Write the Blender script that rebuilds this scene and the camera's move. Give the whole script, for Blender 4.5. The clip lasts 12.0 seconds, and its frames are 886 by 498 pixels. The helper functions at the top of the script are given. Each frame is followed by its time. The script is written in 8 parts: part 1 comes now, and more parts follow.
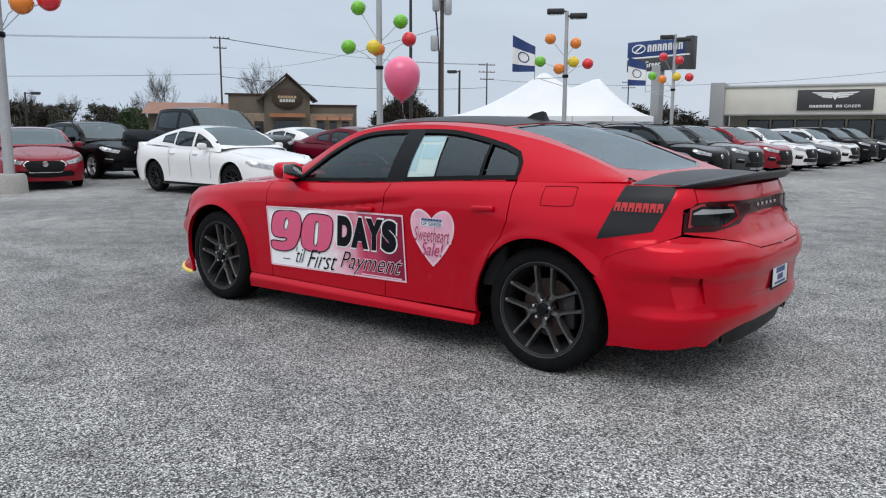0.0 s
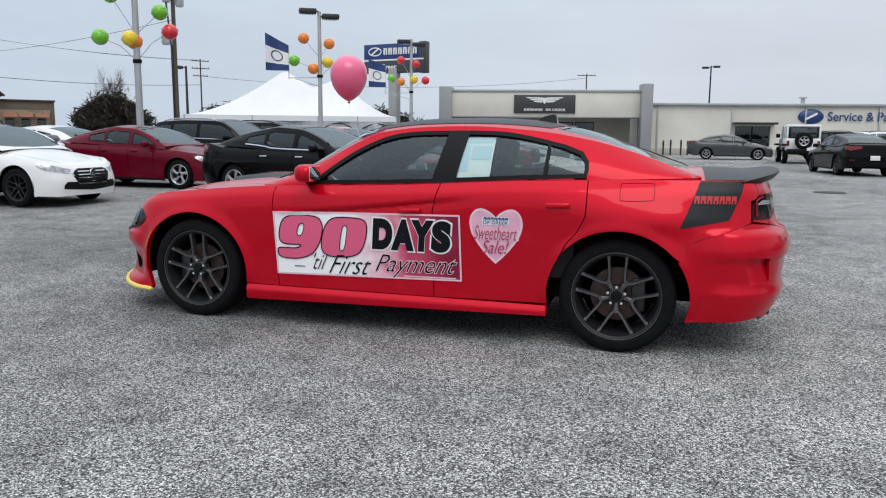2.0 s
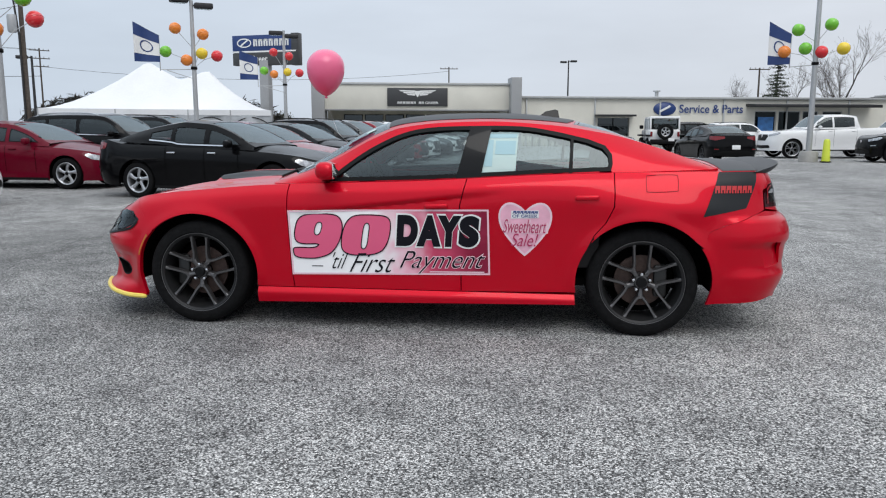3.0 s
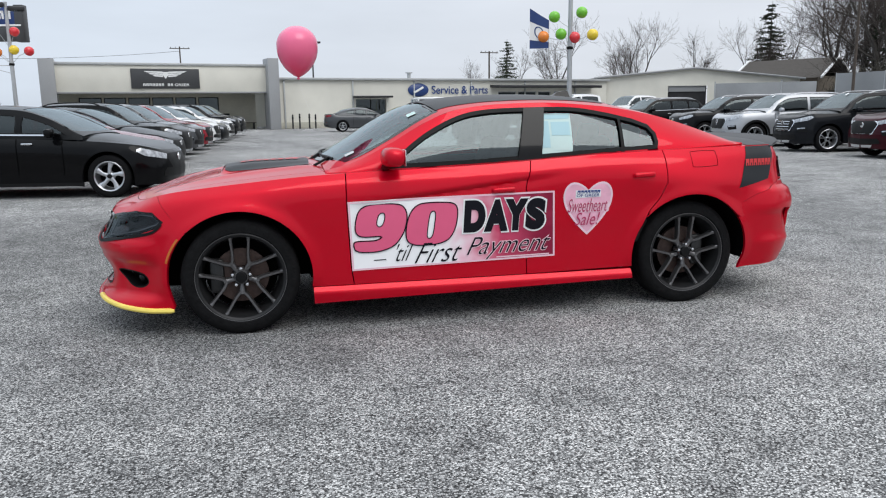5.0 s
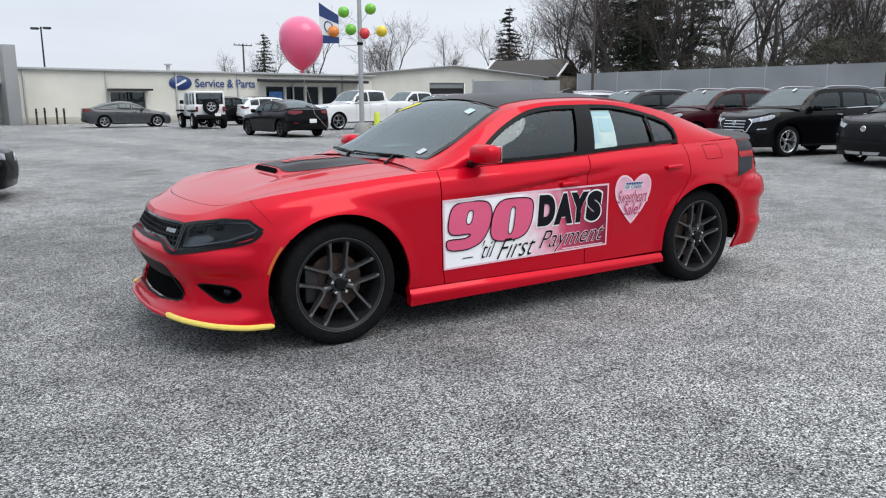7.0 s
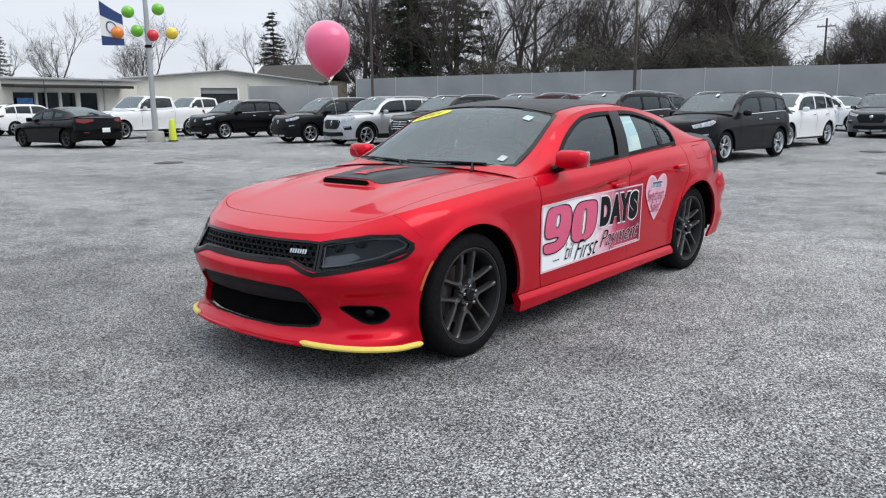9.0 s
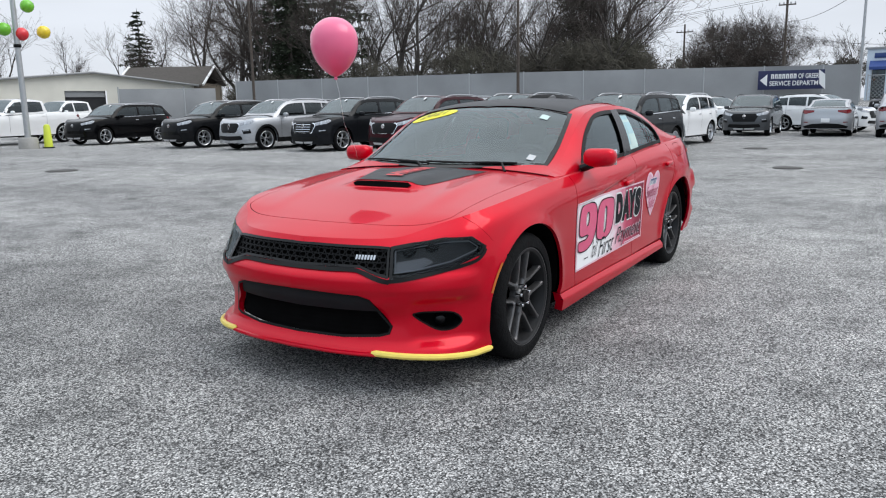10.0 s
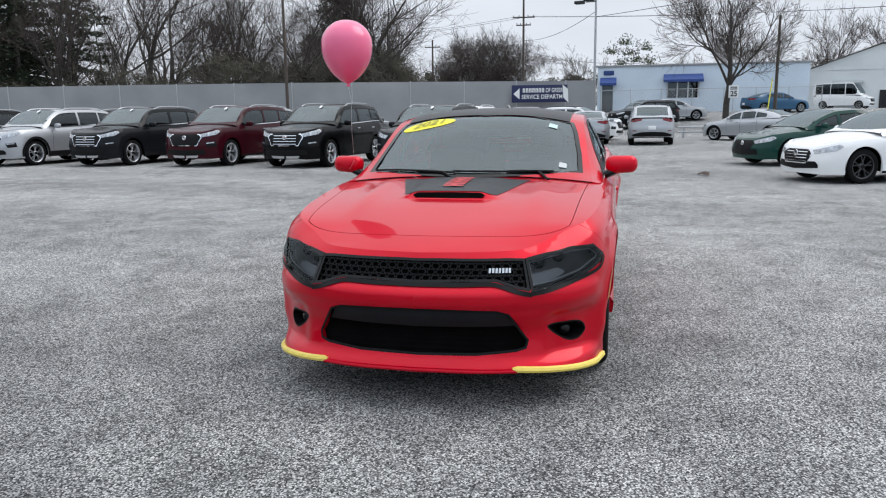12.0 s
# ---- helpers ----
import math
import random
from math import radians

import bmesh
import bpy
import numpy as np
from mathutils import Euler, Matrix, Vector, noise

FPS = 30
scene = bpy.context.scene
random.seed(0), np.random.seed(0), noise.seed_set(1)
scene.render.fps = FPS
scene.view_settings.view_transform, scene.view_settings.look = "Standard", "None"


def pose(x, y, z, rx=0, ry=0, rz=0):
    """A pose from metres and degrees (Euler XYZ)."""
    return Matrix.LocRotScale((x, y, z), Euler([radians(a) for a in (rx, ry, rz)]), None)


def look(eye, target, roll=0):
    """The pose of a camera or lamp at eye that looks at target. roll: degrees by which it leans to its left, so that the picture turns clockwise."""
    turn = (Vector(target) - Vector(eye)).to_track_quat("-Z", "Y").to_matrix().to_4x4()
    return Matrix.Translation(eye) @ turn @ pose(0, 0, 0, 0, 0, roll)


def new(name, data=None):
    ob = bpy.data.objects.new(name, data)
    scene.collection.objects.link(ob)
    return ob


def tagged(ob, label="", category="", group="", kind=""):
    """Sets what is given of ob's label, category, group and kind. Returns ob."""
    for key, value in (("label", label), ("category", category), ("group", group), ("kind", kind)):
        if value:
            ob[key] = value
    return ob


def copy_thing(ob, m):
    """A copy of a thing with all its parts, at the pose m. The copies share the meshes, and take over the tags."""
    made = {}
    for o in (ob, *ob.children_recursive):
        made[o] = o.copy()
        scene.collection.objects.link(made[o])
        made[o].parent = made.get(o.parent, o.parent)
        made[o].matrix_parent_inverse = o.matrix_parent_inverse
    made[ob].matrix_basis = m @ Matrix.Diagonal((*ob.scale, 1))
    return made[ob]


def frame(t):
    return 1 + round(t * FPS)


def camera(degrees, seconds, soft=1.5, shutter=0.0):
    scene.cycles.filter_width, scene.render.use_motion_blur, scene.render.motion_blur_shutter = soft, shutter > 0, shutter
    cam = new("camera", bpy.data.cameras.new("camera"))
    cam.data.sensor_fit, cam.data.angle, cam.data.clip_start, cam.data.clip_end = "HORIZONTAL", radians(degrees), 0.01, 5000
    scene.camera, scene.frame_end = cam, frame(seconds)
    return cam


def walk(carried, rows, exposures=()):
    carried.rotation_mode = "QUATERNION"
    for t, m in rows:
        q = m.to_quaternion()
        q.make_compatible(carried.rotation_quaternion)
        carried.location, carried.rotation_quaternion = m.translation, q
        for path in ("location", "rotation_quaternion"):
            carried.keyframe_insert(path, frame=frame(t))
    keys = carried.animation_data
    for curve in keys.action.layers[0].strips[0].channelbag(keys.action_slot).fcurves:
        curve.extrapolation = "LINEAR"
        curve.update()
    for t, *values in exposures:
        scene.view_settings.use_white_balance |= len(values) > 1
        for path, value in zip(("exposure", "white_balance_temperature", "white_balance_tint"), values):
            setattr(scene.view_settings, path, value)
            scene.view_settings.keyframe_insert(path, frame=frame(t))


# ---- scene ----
cam = camera(60.0, 12.0, soft=1.15)
PATH = [
    (0, (-3.769, 4.616, 1.363), (-2.535, 3.071, 1.064), 0.3),
    (0.5, (-3.323, 4.901, 1.357), (-2.238, 3.246, 1.067), 0.5),
    (1, (-2.859, 5.222, 1.364), (-1.934, 3.472, 1.077), 0.6),
    (1.5, (-2.391, 5.507, 1.359), (-1.633, 3.679, 1.071), 0.6),
    (2, (-1.885, 5.744, 1.36), (-1.3, 3.854, 1.065), 0.5),
    (2.5, (-1.364, 5.918, 1.357), (-0.954, 3.984, 1.054), 0.3),
    (3, (-0.82, 6.001, 1.372), (-0.584, 4.04, 1.061), 0.1),
    (5, (1.33, 5.749, 1.386), (0.897, 3.83, 1.026), -0.7),
    (5.5, (1.868, 5.609, 1.399), (1.286, 3.731, 1.029), -0.7),
    (6, (2.356, 5.42, 1.39), (1.627, 3.596, 1.016), -0.6),
    (6.5, (2.823, 5.183, 1.397), (1.944, 3.427, 1.02), -0.4),
    (7, (3.304, 4.948, 1.415), (2.278, 3.273, 1.037), -0.3),
    (9, (4.894, 3.6, 1.452), (3.405, 2.318, 1.081), -0.7),
    (9.5, (5.17, 3.173, 1.439), (3.582, 2.015, 1.07), -0.9),
    (10, (5.407, 2.727, 1.446), (3.73, 1.702, 1.077), -1.0),
    (10.5, (5.62, 2.268, 1.45), (3.864, 1.384, 1.083), -1.1),
    (11, (5.759, 1.811, 1.455), (3.936, 1.073, 1.093), -1.0),
    (11.5, (5.954, 1.348, 1.472), (4.075, 0.764, 1.115), -1.0),
    (12, (5.99, 0.934, 1.458), (4.069, 0.504, 1.107), -0.8),
]
walk(cam, [(t, look(eye, target, roll)) for t, eye, target, roll in PATH], [(0, -0.04), (3, 0.03), (5, 0.14), (7, 0.24), (12, 0.26)])

# ---- light: an overcast winter day ----
world = bpy.data.worlds.new("overcast_sky")
scene.world = world
world.use_nodes = True
wt = world.node_tree
wt.nodes.clear()


def wnode(kind, **values):
    n = wt.nodes.new(kind)
    for key, value in values.items():
        n.inputs[key].default_value = value
    return n


sky = wt.nodes.new("ShaderNodeTexSky")
sky.sky_type, sky.sun_disc = "NISHITA", False
sky.sun_elevation, sky.sun_rotation = radians(50), radians(200)
grey_sky = wnode("ShaderNodeHueSaturation", Saturation=0.25, Value=0.09)
wt.links.new(sky.outputs[0], grey_sky.inputs["Color"])
coord = wt.nodes.new("ShaderNodeTexCoord")
split = wt.nodes.new("ShaderNodeSeparateXYZ")
wt.links.new(coord.outputs["Generated"], split.inputs[0])
height = wt.nodes.new("ShaderNodeValToRGB")
for e, (p, c) in zip(height.color_ramp.elements, ((0.0, (0.62, 0.67, 0.75, 1)), (1.0, (1.53, 1.60, 1.70, 1)))):
    e.position, e.color = p, c
mid = height.color_ramp.elements.new(0.3)
mid.color = (0.70, 0.755, 0.845, 1)
wt.links.new(split.outputs["Z"], height.inputs[0])
cloud = wnode("ShaderNodeTexNoise", Scale=3.0, Detail=4.0, Roughness=0.55)
stretch = wt.nodes.new("ShaderNodeMapping")
stretch.inputs["Scale"].default_value = (1, 1, 4)
wt.links.new(coord.outputs["Generated"], stretch.inputs["Vector"])
wt.links.new(stretch.outputs[0], cloud.inputs["Vector"])
shade = wt.nodes.new("ShaderNodeMapRange")
shade.inputs["From Min"].default_value, shade.inputs["From Max"].default_value = 0.3, 0.7
shade.inputs["To Min"].default_value, shade.inputs["To Max"].default_value = 0.93, 1.06
wt.links.new(cloud.outputs[0], shade.inputs["Value"])
over = wt.nodes.new("ShaderNodeVectorMath")
over.operation = "SCALE"
wt.links.new(height.outputs[0], over.inputs[0])
wt.links.new(shade.outputs[0], over.inputs["Scale"])
both = wt.nodes.new("ShaderNodeMix")
both.data_type = "RGBA"
both.inputs["Factor"].default_value = 0.9
wt.links.new(grey_sky.outputs[0], both.inputs[6])
wt.links.new(over.outputs[0], both.inputs[7])
bg = wt.nodes.new("ShaderNodeBackground")
thin = wt.nodes.new("ShaderNodeMapRange")
thin.inputs["From Min"].default_value, thin.inputs["From Max"].default_value = -0.4, 1.0
wt.links.new(split.outputs["X"], thin.inputs["Value"])
blue = wt.nodes.new("ShaderNodeMix")
blue.data_type = "RGBA"
blue.inputs[6].default_value, blue.inputs[7].default_value = (1.01, 1.0, 0.99, 1), (0.90, 0.985, 1.05, 1)
wt.links.new(thin.outputs[0], blue.inputs["Factor"])
tint = wt.nodes.new("ShaderNodeMix")
tint.data_type, tint.blend_type = "RGBA", "MULTIPLY"
tint.inputs["Factor"].default_value = 1.0
wt.links.new(both.outputs[2], tint.inputs[6])
wt.links.new(blue.outputs[2], tint.inputs[7])
wt.links.new(tint.outputs[2], bg.inputs["Color"])
out = wt.nodes.new("ShaderNodeOutputWorld")
wt.links.new(bg.outputs[0], out.inputs[0])

sun_data = bpy.data.lights.new("sun", "SUN")
sun_data.energy, sun_data.angle, sun_data.color = 1.1, radians(40), (1.0, 0.98, 0.95)
sun = new("sun", sun_data)
sun.matrix_world = look((0, 0, 30), (9, -22, 0))

# ---- materials ----
def mat(name, color, rough=0.5, metal=0.0, grain=0.0, scale=8.0, bump=0.0, bump_scale=None, coat=0.0, second=None, spec=0.5, stain=0.0, stain_scale=0.6):
    """A surface with fine grain, broad stains and relief. grain and stain: how far the colour varies at the two scales."""
    m = bpy.data.materials.new(name)
    m.use_nodes = True
    t = m.node_tree
    b = t.nodes["Principled BSDF"]
    b.inputs["Roughness"].default_value, b.inputs["Metallic"].default_value = rough, metal
    b.inputs["Coat Weight"].default_value, b.inputs["Coat Roughness"].default_value, b.inputs["Coat IOR"].default_value = coat, 0.02, 1.32
    b.inputs["Specular IOR Level"].default_value = spec
    b.inputs["Base Color"].default_value = (*color, 1)
    co = t.nodes.new("ShaderNodeTexCoord")
    if grain or stain or second:
        fine = t.nodes.new("ShaderNodeTexNoise")
        fine.inputs["Scale"].default_value, fine.inputs["Detail"].default_value = scale, 6
        t.links.new(co.outputs["Object"], fine.inputs["Vector"])
        broad = t.nodes.new("ShaderNodeTexNoise")
        broad.inputs["Scale"].default_value, broad.inputs["Detail"].default_value = stain_scale, 4
        t.links.new(co.outputs["Object"], broad.inputs["Vector"])
        r1 = t.nodes.new("ShaderNodeMapRange")
        r1.inputs["From Min"].default_value, r1.inputs["From Max"].default_value = 0.3, 0.7
        r1.inputs["To Min"].default_value, r1.inputs["To Max"].default_value = 1 - grain, 1 + grain
        t.links.new(fine.outputs[0], r1.inputs["Value"])
        r2 = t.nodes.new("ShaderNodeMapRange")
        r2.inputs["From Min"].default_value, r2.inputs["From Max"].default_value = 0.3, 0.7
        r2.inputs["To Min"].default_value, r2.inputs["To Max"].default_value = 1 - stain, 1 + stain
        t.links.new(broad.outputs[0], r2.inputs["Value"])
        mul = t.nodes.new("ShaderNodeMath")
        mul.operation = "MULTIPLY"
        t.links.new(r1.outputs[0], mul.inputs[0]), t.links.new(r2.outputs[0], mul.inputs[1])
        base = t.nodes.new("ShaderNodeMix")
        base.data_type = "RGBA"
        base.inputs[6].default_value = (*color, 1)
        base.inputs[7].default_value = (*(second or color), 1)
        t.links.new(broad.outputs[0], base.inputs["Factor"])
        sc = t.nodes.new("ShaderNodeVectorMath")
        sc.operation = "SCALE"
        t.links.new(base.outputs[2], sc.inputs[0]), t.links.new(mul.outputs[0], sc.inputs["Scale"])
        t.links.new(sc.outputs[0], b.inputs["Base Color"])
    if bump:
        bn = t.nodes.new("ShaderNodeTexNoise")
        bn.inputs["Scale"].default_value, bn.inputs["Detail"].default_value = bump_scale or scale, 4
        t.links.new(co.outputs["Object"], bn.inputs["Vector"])
        bp = t.nodes.new("ShaderNodeBump")
        bp.inputs["Strength"].default_value, bp.inputs["Distance"].default_value = bump, 0.02
        t.links.new(bn.outputs[0], bp.inputs["Height"]), t.links.new(bp.outputs[0], b.inputs["Normal"])
    return m


def glass(name, tint, gloss=0.02, ior=1.7):
    """Tinted car or shop glass: lets light through with its tint, and mirrors the sky at grazing angles."""
    m = bpy.data.materials.new(name)
    m.use_nodes = True
    t = m.node_tree
    t.nodes.clear()
    o = t.nodes.new("ShaderNodeOutputMaterial")
    mix = t.nodes.new("ShaderNodeMixShader")
    see = t.nodes.new("ShaderNodeBsdfTransparent")
    see.inputs[0].default_value = (*tint, 1)
    shine = t.nodes.new("ShaderNodeBsdfGlossy")
    shine.inputs["Roughness"].default_value = gloss
    shine.inputs["Color"].default_value = (0.86, 0.97, 1.0, 1)
    fr = t.nodes.new("ShaderNodeFresnel")
    fr.inputs[0].default_value = ior
    t.links.new(fr.outputs[0], mix.inputs[0])
    t.links.new(see.outputs[0], mix.inputs[1]), t.links.new(shine.outputs[0], mix.inputs[2])
    t.links.new(mix.outputs[0], o.inputs[0])
    return m


def paint(name, color, metal=0.0, rough=0.4, coat=1.0):
    return mat(name, color, rough=rough, metal=metal, coat=coat, spec=0.05, grain=0.03, scale=300, stain=0.03, stain_scale=1.2)


def asphalt_material():
    """Weathered lot: pale chippings in grey binder, with broad worn lanes and dark spots."""
    m = bpy.data.materials.new("weathered_asphalt")
    m.use_nodes = True
    t = m.node_tree
    b = t.nodes["Principled BSDF"]
    b.inputs["Roughness"].default_value = 0.9
    b.inputs["Specular IOR Level"].default_value = 0.25
    co = t.nodes.new("ShaderNodeTexCoord")

    def noise_at(scale, detail=3, rough=0.5):
        n = t.nodes.new("ShaderNodeTexNoise")
        n.inputs["Scale"].default_value, n.inputs["Detail"].default_value, n.inputs["Roughness"].default_value = scale, detail, rough
        t.links.new(co.outputs["Object"], n.inputs["Vector"])
        return n.outputs[0]

    def ramp(value, stops):
        r = t.nodes.new("ShaderNodeValToRGB")
        els = r.color_ramp.elements
        while len(els) < len(stops):
            els.new(0.5)
        for e, (p, c) in zip(els, stops):
            e.position, e.color = p, (*c, 1) if len(c) == 3 else c
        t.links.new(value, r.inputs[0])
        return r.outputs[0]

    def times(a, bb):
        n = t.nodes.new("ShaderNodeMix")
        n.data_type, n.blend_type = "RGBA", "MULTIPLY"
        n.inputs["Factor"].default_value = 1
        t.links.new(a, n.inputs[6]), t.links.new(bb, n.inputs[7])
        return n.outputs[2]

    vor = t.nodes.new("ShaderNodeTexVoronoi")
    vor.inputs["Scale"].default_value = 128
    t.links.new(co.outputs["Object"], vor.inputs["Vector"])
    stone = t.nodes.new("ShaderNodeSeparateColor")
    t.links.new(vor.outputs["Color"], stone.inputs[0])
    chips = ramp(stone.outputs[0], ((0.0, (0.035, 0.035, 0.035)), (0.30, (0.16, 0.16, 0.161)), (0.62, (0.42, 0.42, 0.416)), (0.88, (0.73, 0.725, 0.71)), (1.0, (0.88, 0.87, 0.85))))
    gaps = ramp(vor.outputs["Distance"], ((0.0, (1, 1, 1)), (0.4, (0.90, 0.90, 0.90)), (0.75, (0.36, 0.36, 0.36))))
    broad = ramp(noise_at(0.22, 5, 0.6), ((0.3, (0.78, 0.78, 0.79)), (0.7, (1.18, 1.18, 1.17))))
    patchy = ramp(noise_at(2.3, 5, 0.65), ((0.28, (0.60, 0.60, 0.605)), (0.52, (1.0, 1.0, 1.0)), (0.75, (1.26, 1.25, 1.24))))
    spots = ramp(noise_at(1.1, 2, 0.4), ((0.24, (0.45, 0.45, 0.45)), (0.30, (1, 1, 1))))
    lane = t.nodes.new("ShaderNodeTexWave")
    lane.inputs["Scale"].default_value, lane.inputs["Distortion"].default_value, lane.inputs["Detail"].default_value, lane.inputs["Detail Scale"].default_value = 0.06, 16.0, 3.0, 0.7
    t.links.new(co.outputs["Object"], lane.inputs["Vector"])
    lanes = ramp(lane.outputs["Fac"], ((0.1, (0.88, 0.88, 0.88)), (0.5, (1.0, 1.0, 1.0)), (0.9, (1.06, 1.06, 1.055))))
    # the car's contact shade and darker asphalt, painted as one patch with a ragged edge
    place = t.nodes.new("ShaderNodeMapping")
    place.vector_type = "TEXTURE"
    place.inputs["Location"].default_value, place.inputs["Rotation"].default_value, place.inputs["Scale"].default_value = (3.9, -2.2, 0), (0, 0, radians(-12)), (5.0, 3.0, 40)
    t.links.new(co.outputs["Object"], place.inputs["Vector"])
    far = t.nodes.new("ShaderNodeVectorMath")
    far.operation = "LENGTH"
    t.links.new(place.outputs[0], far.inputs[0])
    ragged = t.nodes.new("ShaderNodeMath")
    ragged.operation = "MULTIPLY_ADD"
    ragged.inputs[1].default_value = 0.9
    t.links.new(noise_at(0.5, 5, 0.65), ragged.inputs[0]), t.links.new(far.outputs["Value"], ragged.inputs[2])
    shade_and_tone = t.nodes.new("ShaderNodeMapRange")
    shade_and_tone.inputs["From Min"].default_value, shade_and_tone.inputs["From Max"].default_value = 0.95, 1.75
    shade_and_tone.inputs["To Min"].default_value, shade_and_tone.inputs["To Max"].default_value = 0.70, 1.0
    t.links.new(ragged.outputs[0], shade_and_tone.inputs["Value"])
    b.inputs["Base Color"].default_value = (0.2, 0.2, 0.2, 1)
    t.links.new(times(times(times(times(times(times(chips, gaps), broad), patchy), spots), lanes), shade_and_tone.outputs[0]), b.inputs["Base Color"])
    bp = t.nodes.new("ShaderNodeBump")
    bp.inputs["Strength"].default_value, bp.inputs["Distance"].default_value = 0.5, 0.004
    bp.invert = True
    t.links.new(vor.outputs["Distance"], bp.inputs["Height"])
    t.links.new(bp.outputs[0], b.inputs["Normal"])
    return m


ASPHALT = asphalt_material()
RED = paint("red_paint", (0.55, 0.0005, 0.015), metal=0.4, rough=0.40, coat=0.75)
RED.node_tree.nodes["Principled BSDF"].inputs["Coat IOR"].default_value = 1.36
BLACK_WRAP = mat("satin_black_wrap", (0.014, 0.0155, 0.018), rough=0.4, grain=0.1, scale=200, stain=0.08, spec=0.25)
RED_WRAP = mat("red_wrap", (0.5, 0.02, 0.025), rough=0.4, grain=0.05)
RUBBER = mat("tyre_rubber", (0.0075, 0.0075, 0.008), rough=0.8, grain=0.25, scale=30, bump=0.3, bump_scale=60, spec=0.10)
TRIM = mat("black_plastic_trim", (0.006, 0.006, 0.0065), rough=0.45, grain=0.1, scale=80, spec=0.15)
GLOSS_BLACK = mat("gloss_black", (0.004, 0.004, 0.0045), rough=0.15, coat=0.6, spec=0.1)
UNDER = mat("underbody_black", (0.004, 0.004, 0.004), rough=0.95, grain=0.2, spec=0.02)
GUN = mat("gunmetal_alloy", (0.135, 0.132, 0.134), rough=0.36, metal=0.8, grain=0.1, scale=60)
ALLOY = mat("silver_alloy", (0.55, 0.56, 0.58), rough=0.28, metal=0.9, grain=0.08, scale=60)
DARK_ALLOY = mat("dark_alloy", (0.08, 0.08, 0.083), rough=0.35, metal=0.9)
CHROME = mat("chrome", (0.75, 0.76, 0.78), rough=0.12, metal=1.0)
STEEL = mat("brake_steel", (0.075, 0.05, 0.043), rough=0.5, metal=0.6, grain=0.25, scale=40)
CALIPER = mat("caliper_black", (0.02, 0.02, 0.02), rough=0.4)
GLASS_WS = glass("windshield_glass", (0.66, 0.85, 0.81), ior=2.0)
GLASS_SIDE = glass("tinted_side_glass", (0.56, 0.65, 0.65), ior=1.8)
GLASS_REAR = glass("rear_screen_glass", (0.60, 0.66, 0.66), ior=3.0)
GLASS_BG = glass("parked_car_glass", (0.24, 0.27, 0.28), ior=2.1)
GLASS_PANE = glass("parked_car_side_glass", (0.16, 0.18, 0.19), ior=1.65)
LENS = glass("smoked_lens", (0.62, 0.63, 0.65), ior=1.22)
LENS_CLEAR = glass("clear_lens", (0.8, 0.82, 0.84))
TAIL = mat("red_tail_lens", (0.18, 0.004, 0.008), rough=0.1, coat=1.0)
TAIL_DARK = mat("smoked_red_lens", (0.030, 0.001, 0.003), rough=0.2, coat=0.35, spec=0.1)
AMBER = mat("amber_marker", (0.5, 0.12, 0.012), rough=0.2, coat=1.0)
YELLOW = mat("yellow_lip_guard", (0.85, 0.66, 0.13), rough=0.4, grain=0.06, scale=20)
WHITE = mat("white_vinyl", (0.8, 0.8, 0.8), rough=0.35, grain=0.02, scale=30)
PINK = mat("pink_vinyl", (0.70, 0.10, 0.21), rough=0.4, grain=0.02)
PINK_SOFT = mat("soft_pink_vinyl", (0.80, 0.42, 0.54), rough=0.4, grain=0.12, scale=12, stain=0.15, stain_scale=5)
INK = mat("black_ink", (0.008, 0.008, 0.012), rough=0.5, spec=0.1)
NAVY_INK = mat("navy_ink", (0.03, 0.06, 0.22), rough=0.4)
SEAT = mat("dark_seat_cloth", (0.04, 0.041, 0.043), rough=0.9, grain=0.2, scale=60, spec=0.1)
DASH = mat("dashboard_plastic", (0.02, 0.02, 0.021), rough=0.8, grain=0.1, spec=0.2)
PAPER = mat("window_sticker_paper", (0.50, 0.63, 0.60), rough=0.7, grain=0.03)
PAPER_BLUE = mat("pale_blue_print", (0.36, 0.54, 0.58), rough=0.7)

# ---- shaping tools ----
def ground_z(x, y):
    """The lot lies level under the red car, rises by a hand's width towards the buildings, and climbs to the street beyond the far fence."""
    k = min(max((-2.0 - y) / 5.0, 0.0), 1.0)
    j = min(max((-37.0 - x) / 20.0, 0.0), 1.0)
    return 0.09 * k * k * (3 - 2 * k) + 1.25 * j * j * (3 - 2 * j)


class Geo:
    """Vertices and faces gathered for one mesh."""

    def __init__(self):
        self.v, self.f = [], []

    def add(self, vf, m=None):
        n = len(self.v)
        vs = vf[0] if m is None else [m @ Vector(p) for p in vf[0]]
        self.v += [tuple(p) for p in vs]
        self.f += [tuple(i + n for i in q) for q in vf[1]]
        return self

    def get(self):
        return self.v, self.f


def part(name, vf, material, parent=None, label="", smooth=True, angle=40):
    """Links vertices and faces as one mesh object under a thing or a part."""
    if isinstance(vf, Geo):
        vf = vf.get()
    me = bpy.data.meshes.new(name)
    me.from_pydata([tuple(p) for p in vf[0]], [], [tuple(q) for q in vf[1]])
    me.materials.append(material)
    if smooth:
        me.polygons.foreach_set("use_smooth", [True] * len(me.polygons))
        me.set_sharp_from_angle(angle=radians(angle))
    me.update()
    ob = new(name, me)
    ob.parent = parent
    if label:
        ob["label"] = label
    return ob


def thing(name, m, label, category, group="", kind=""):
    ob = new(name)
    ob.empty_display_size = 0.2
    ob.matrix_world = m
    return tagged(ob, label, category, group, kind)


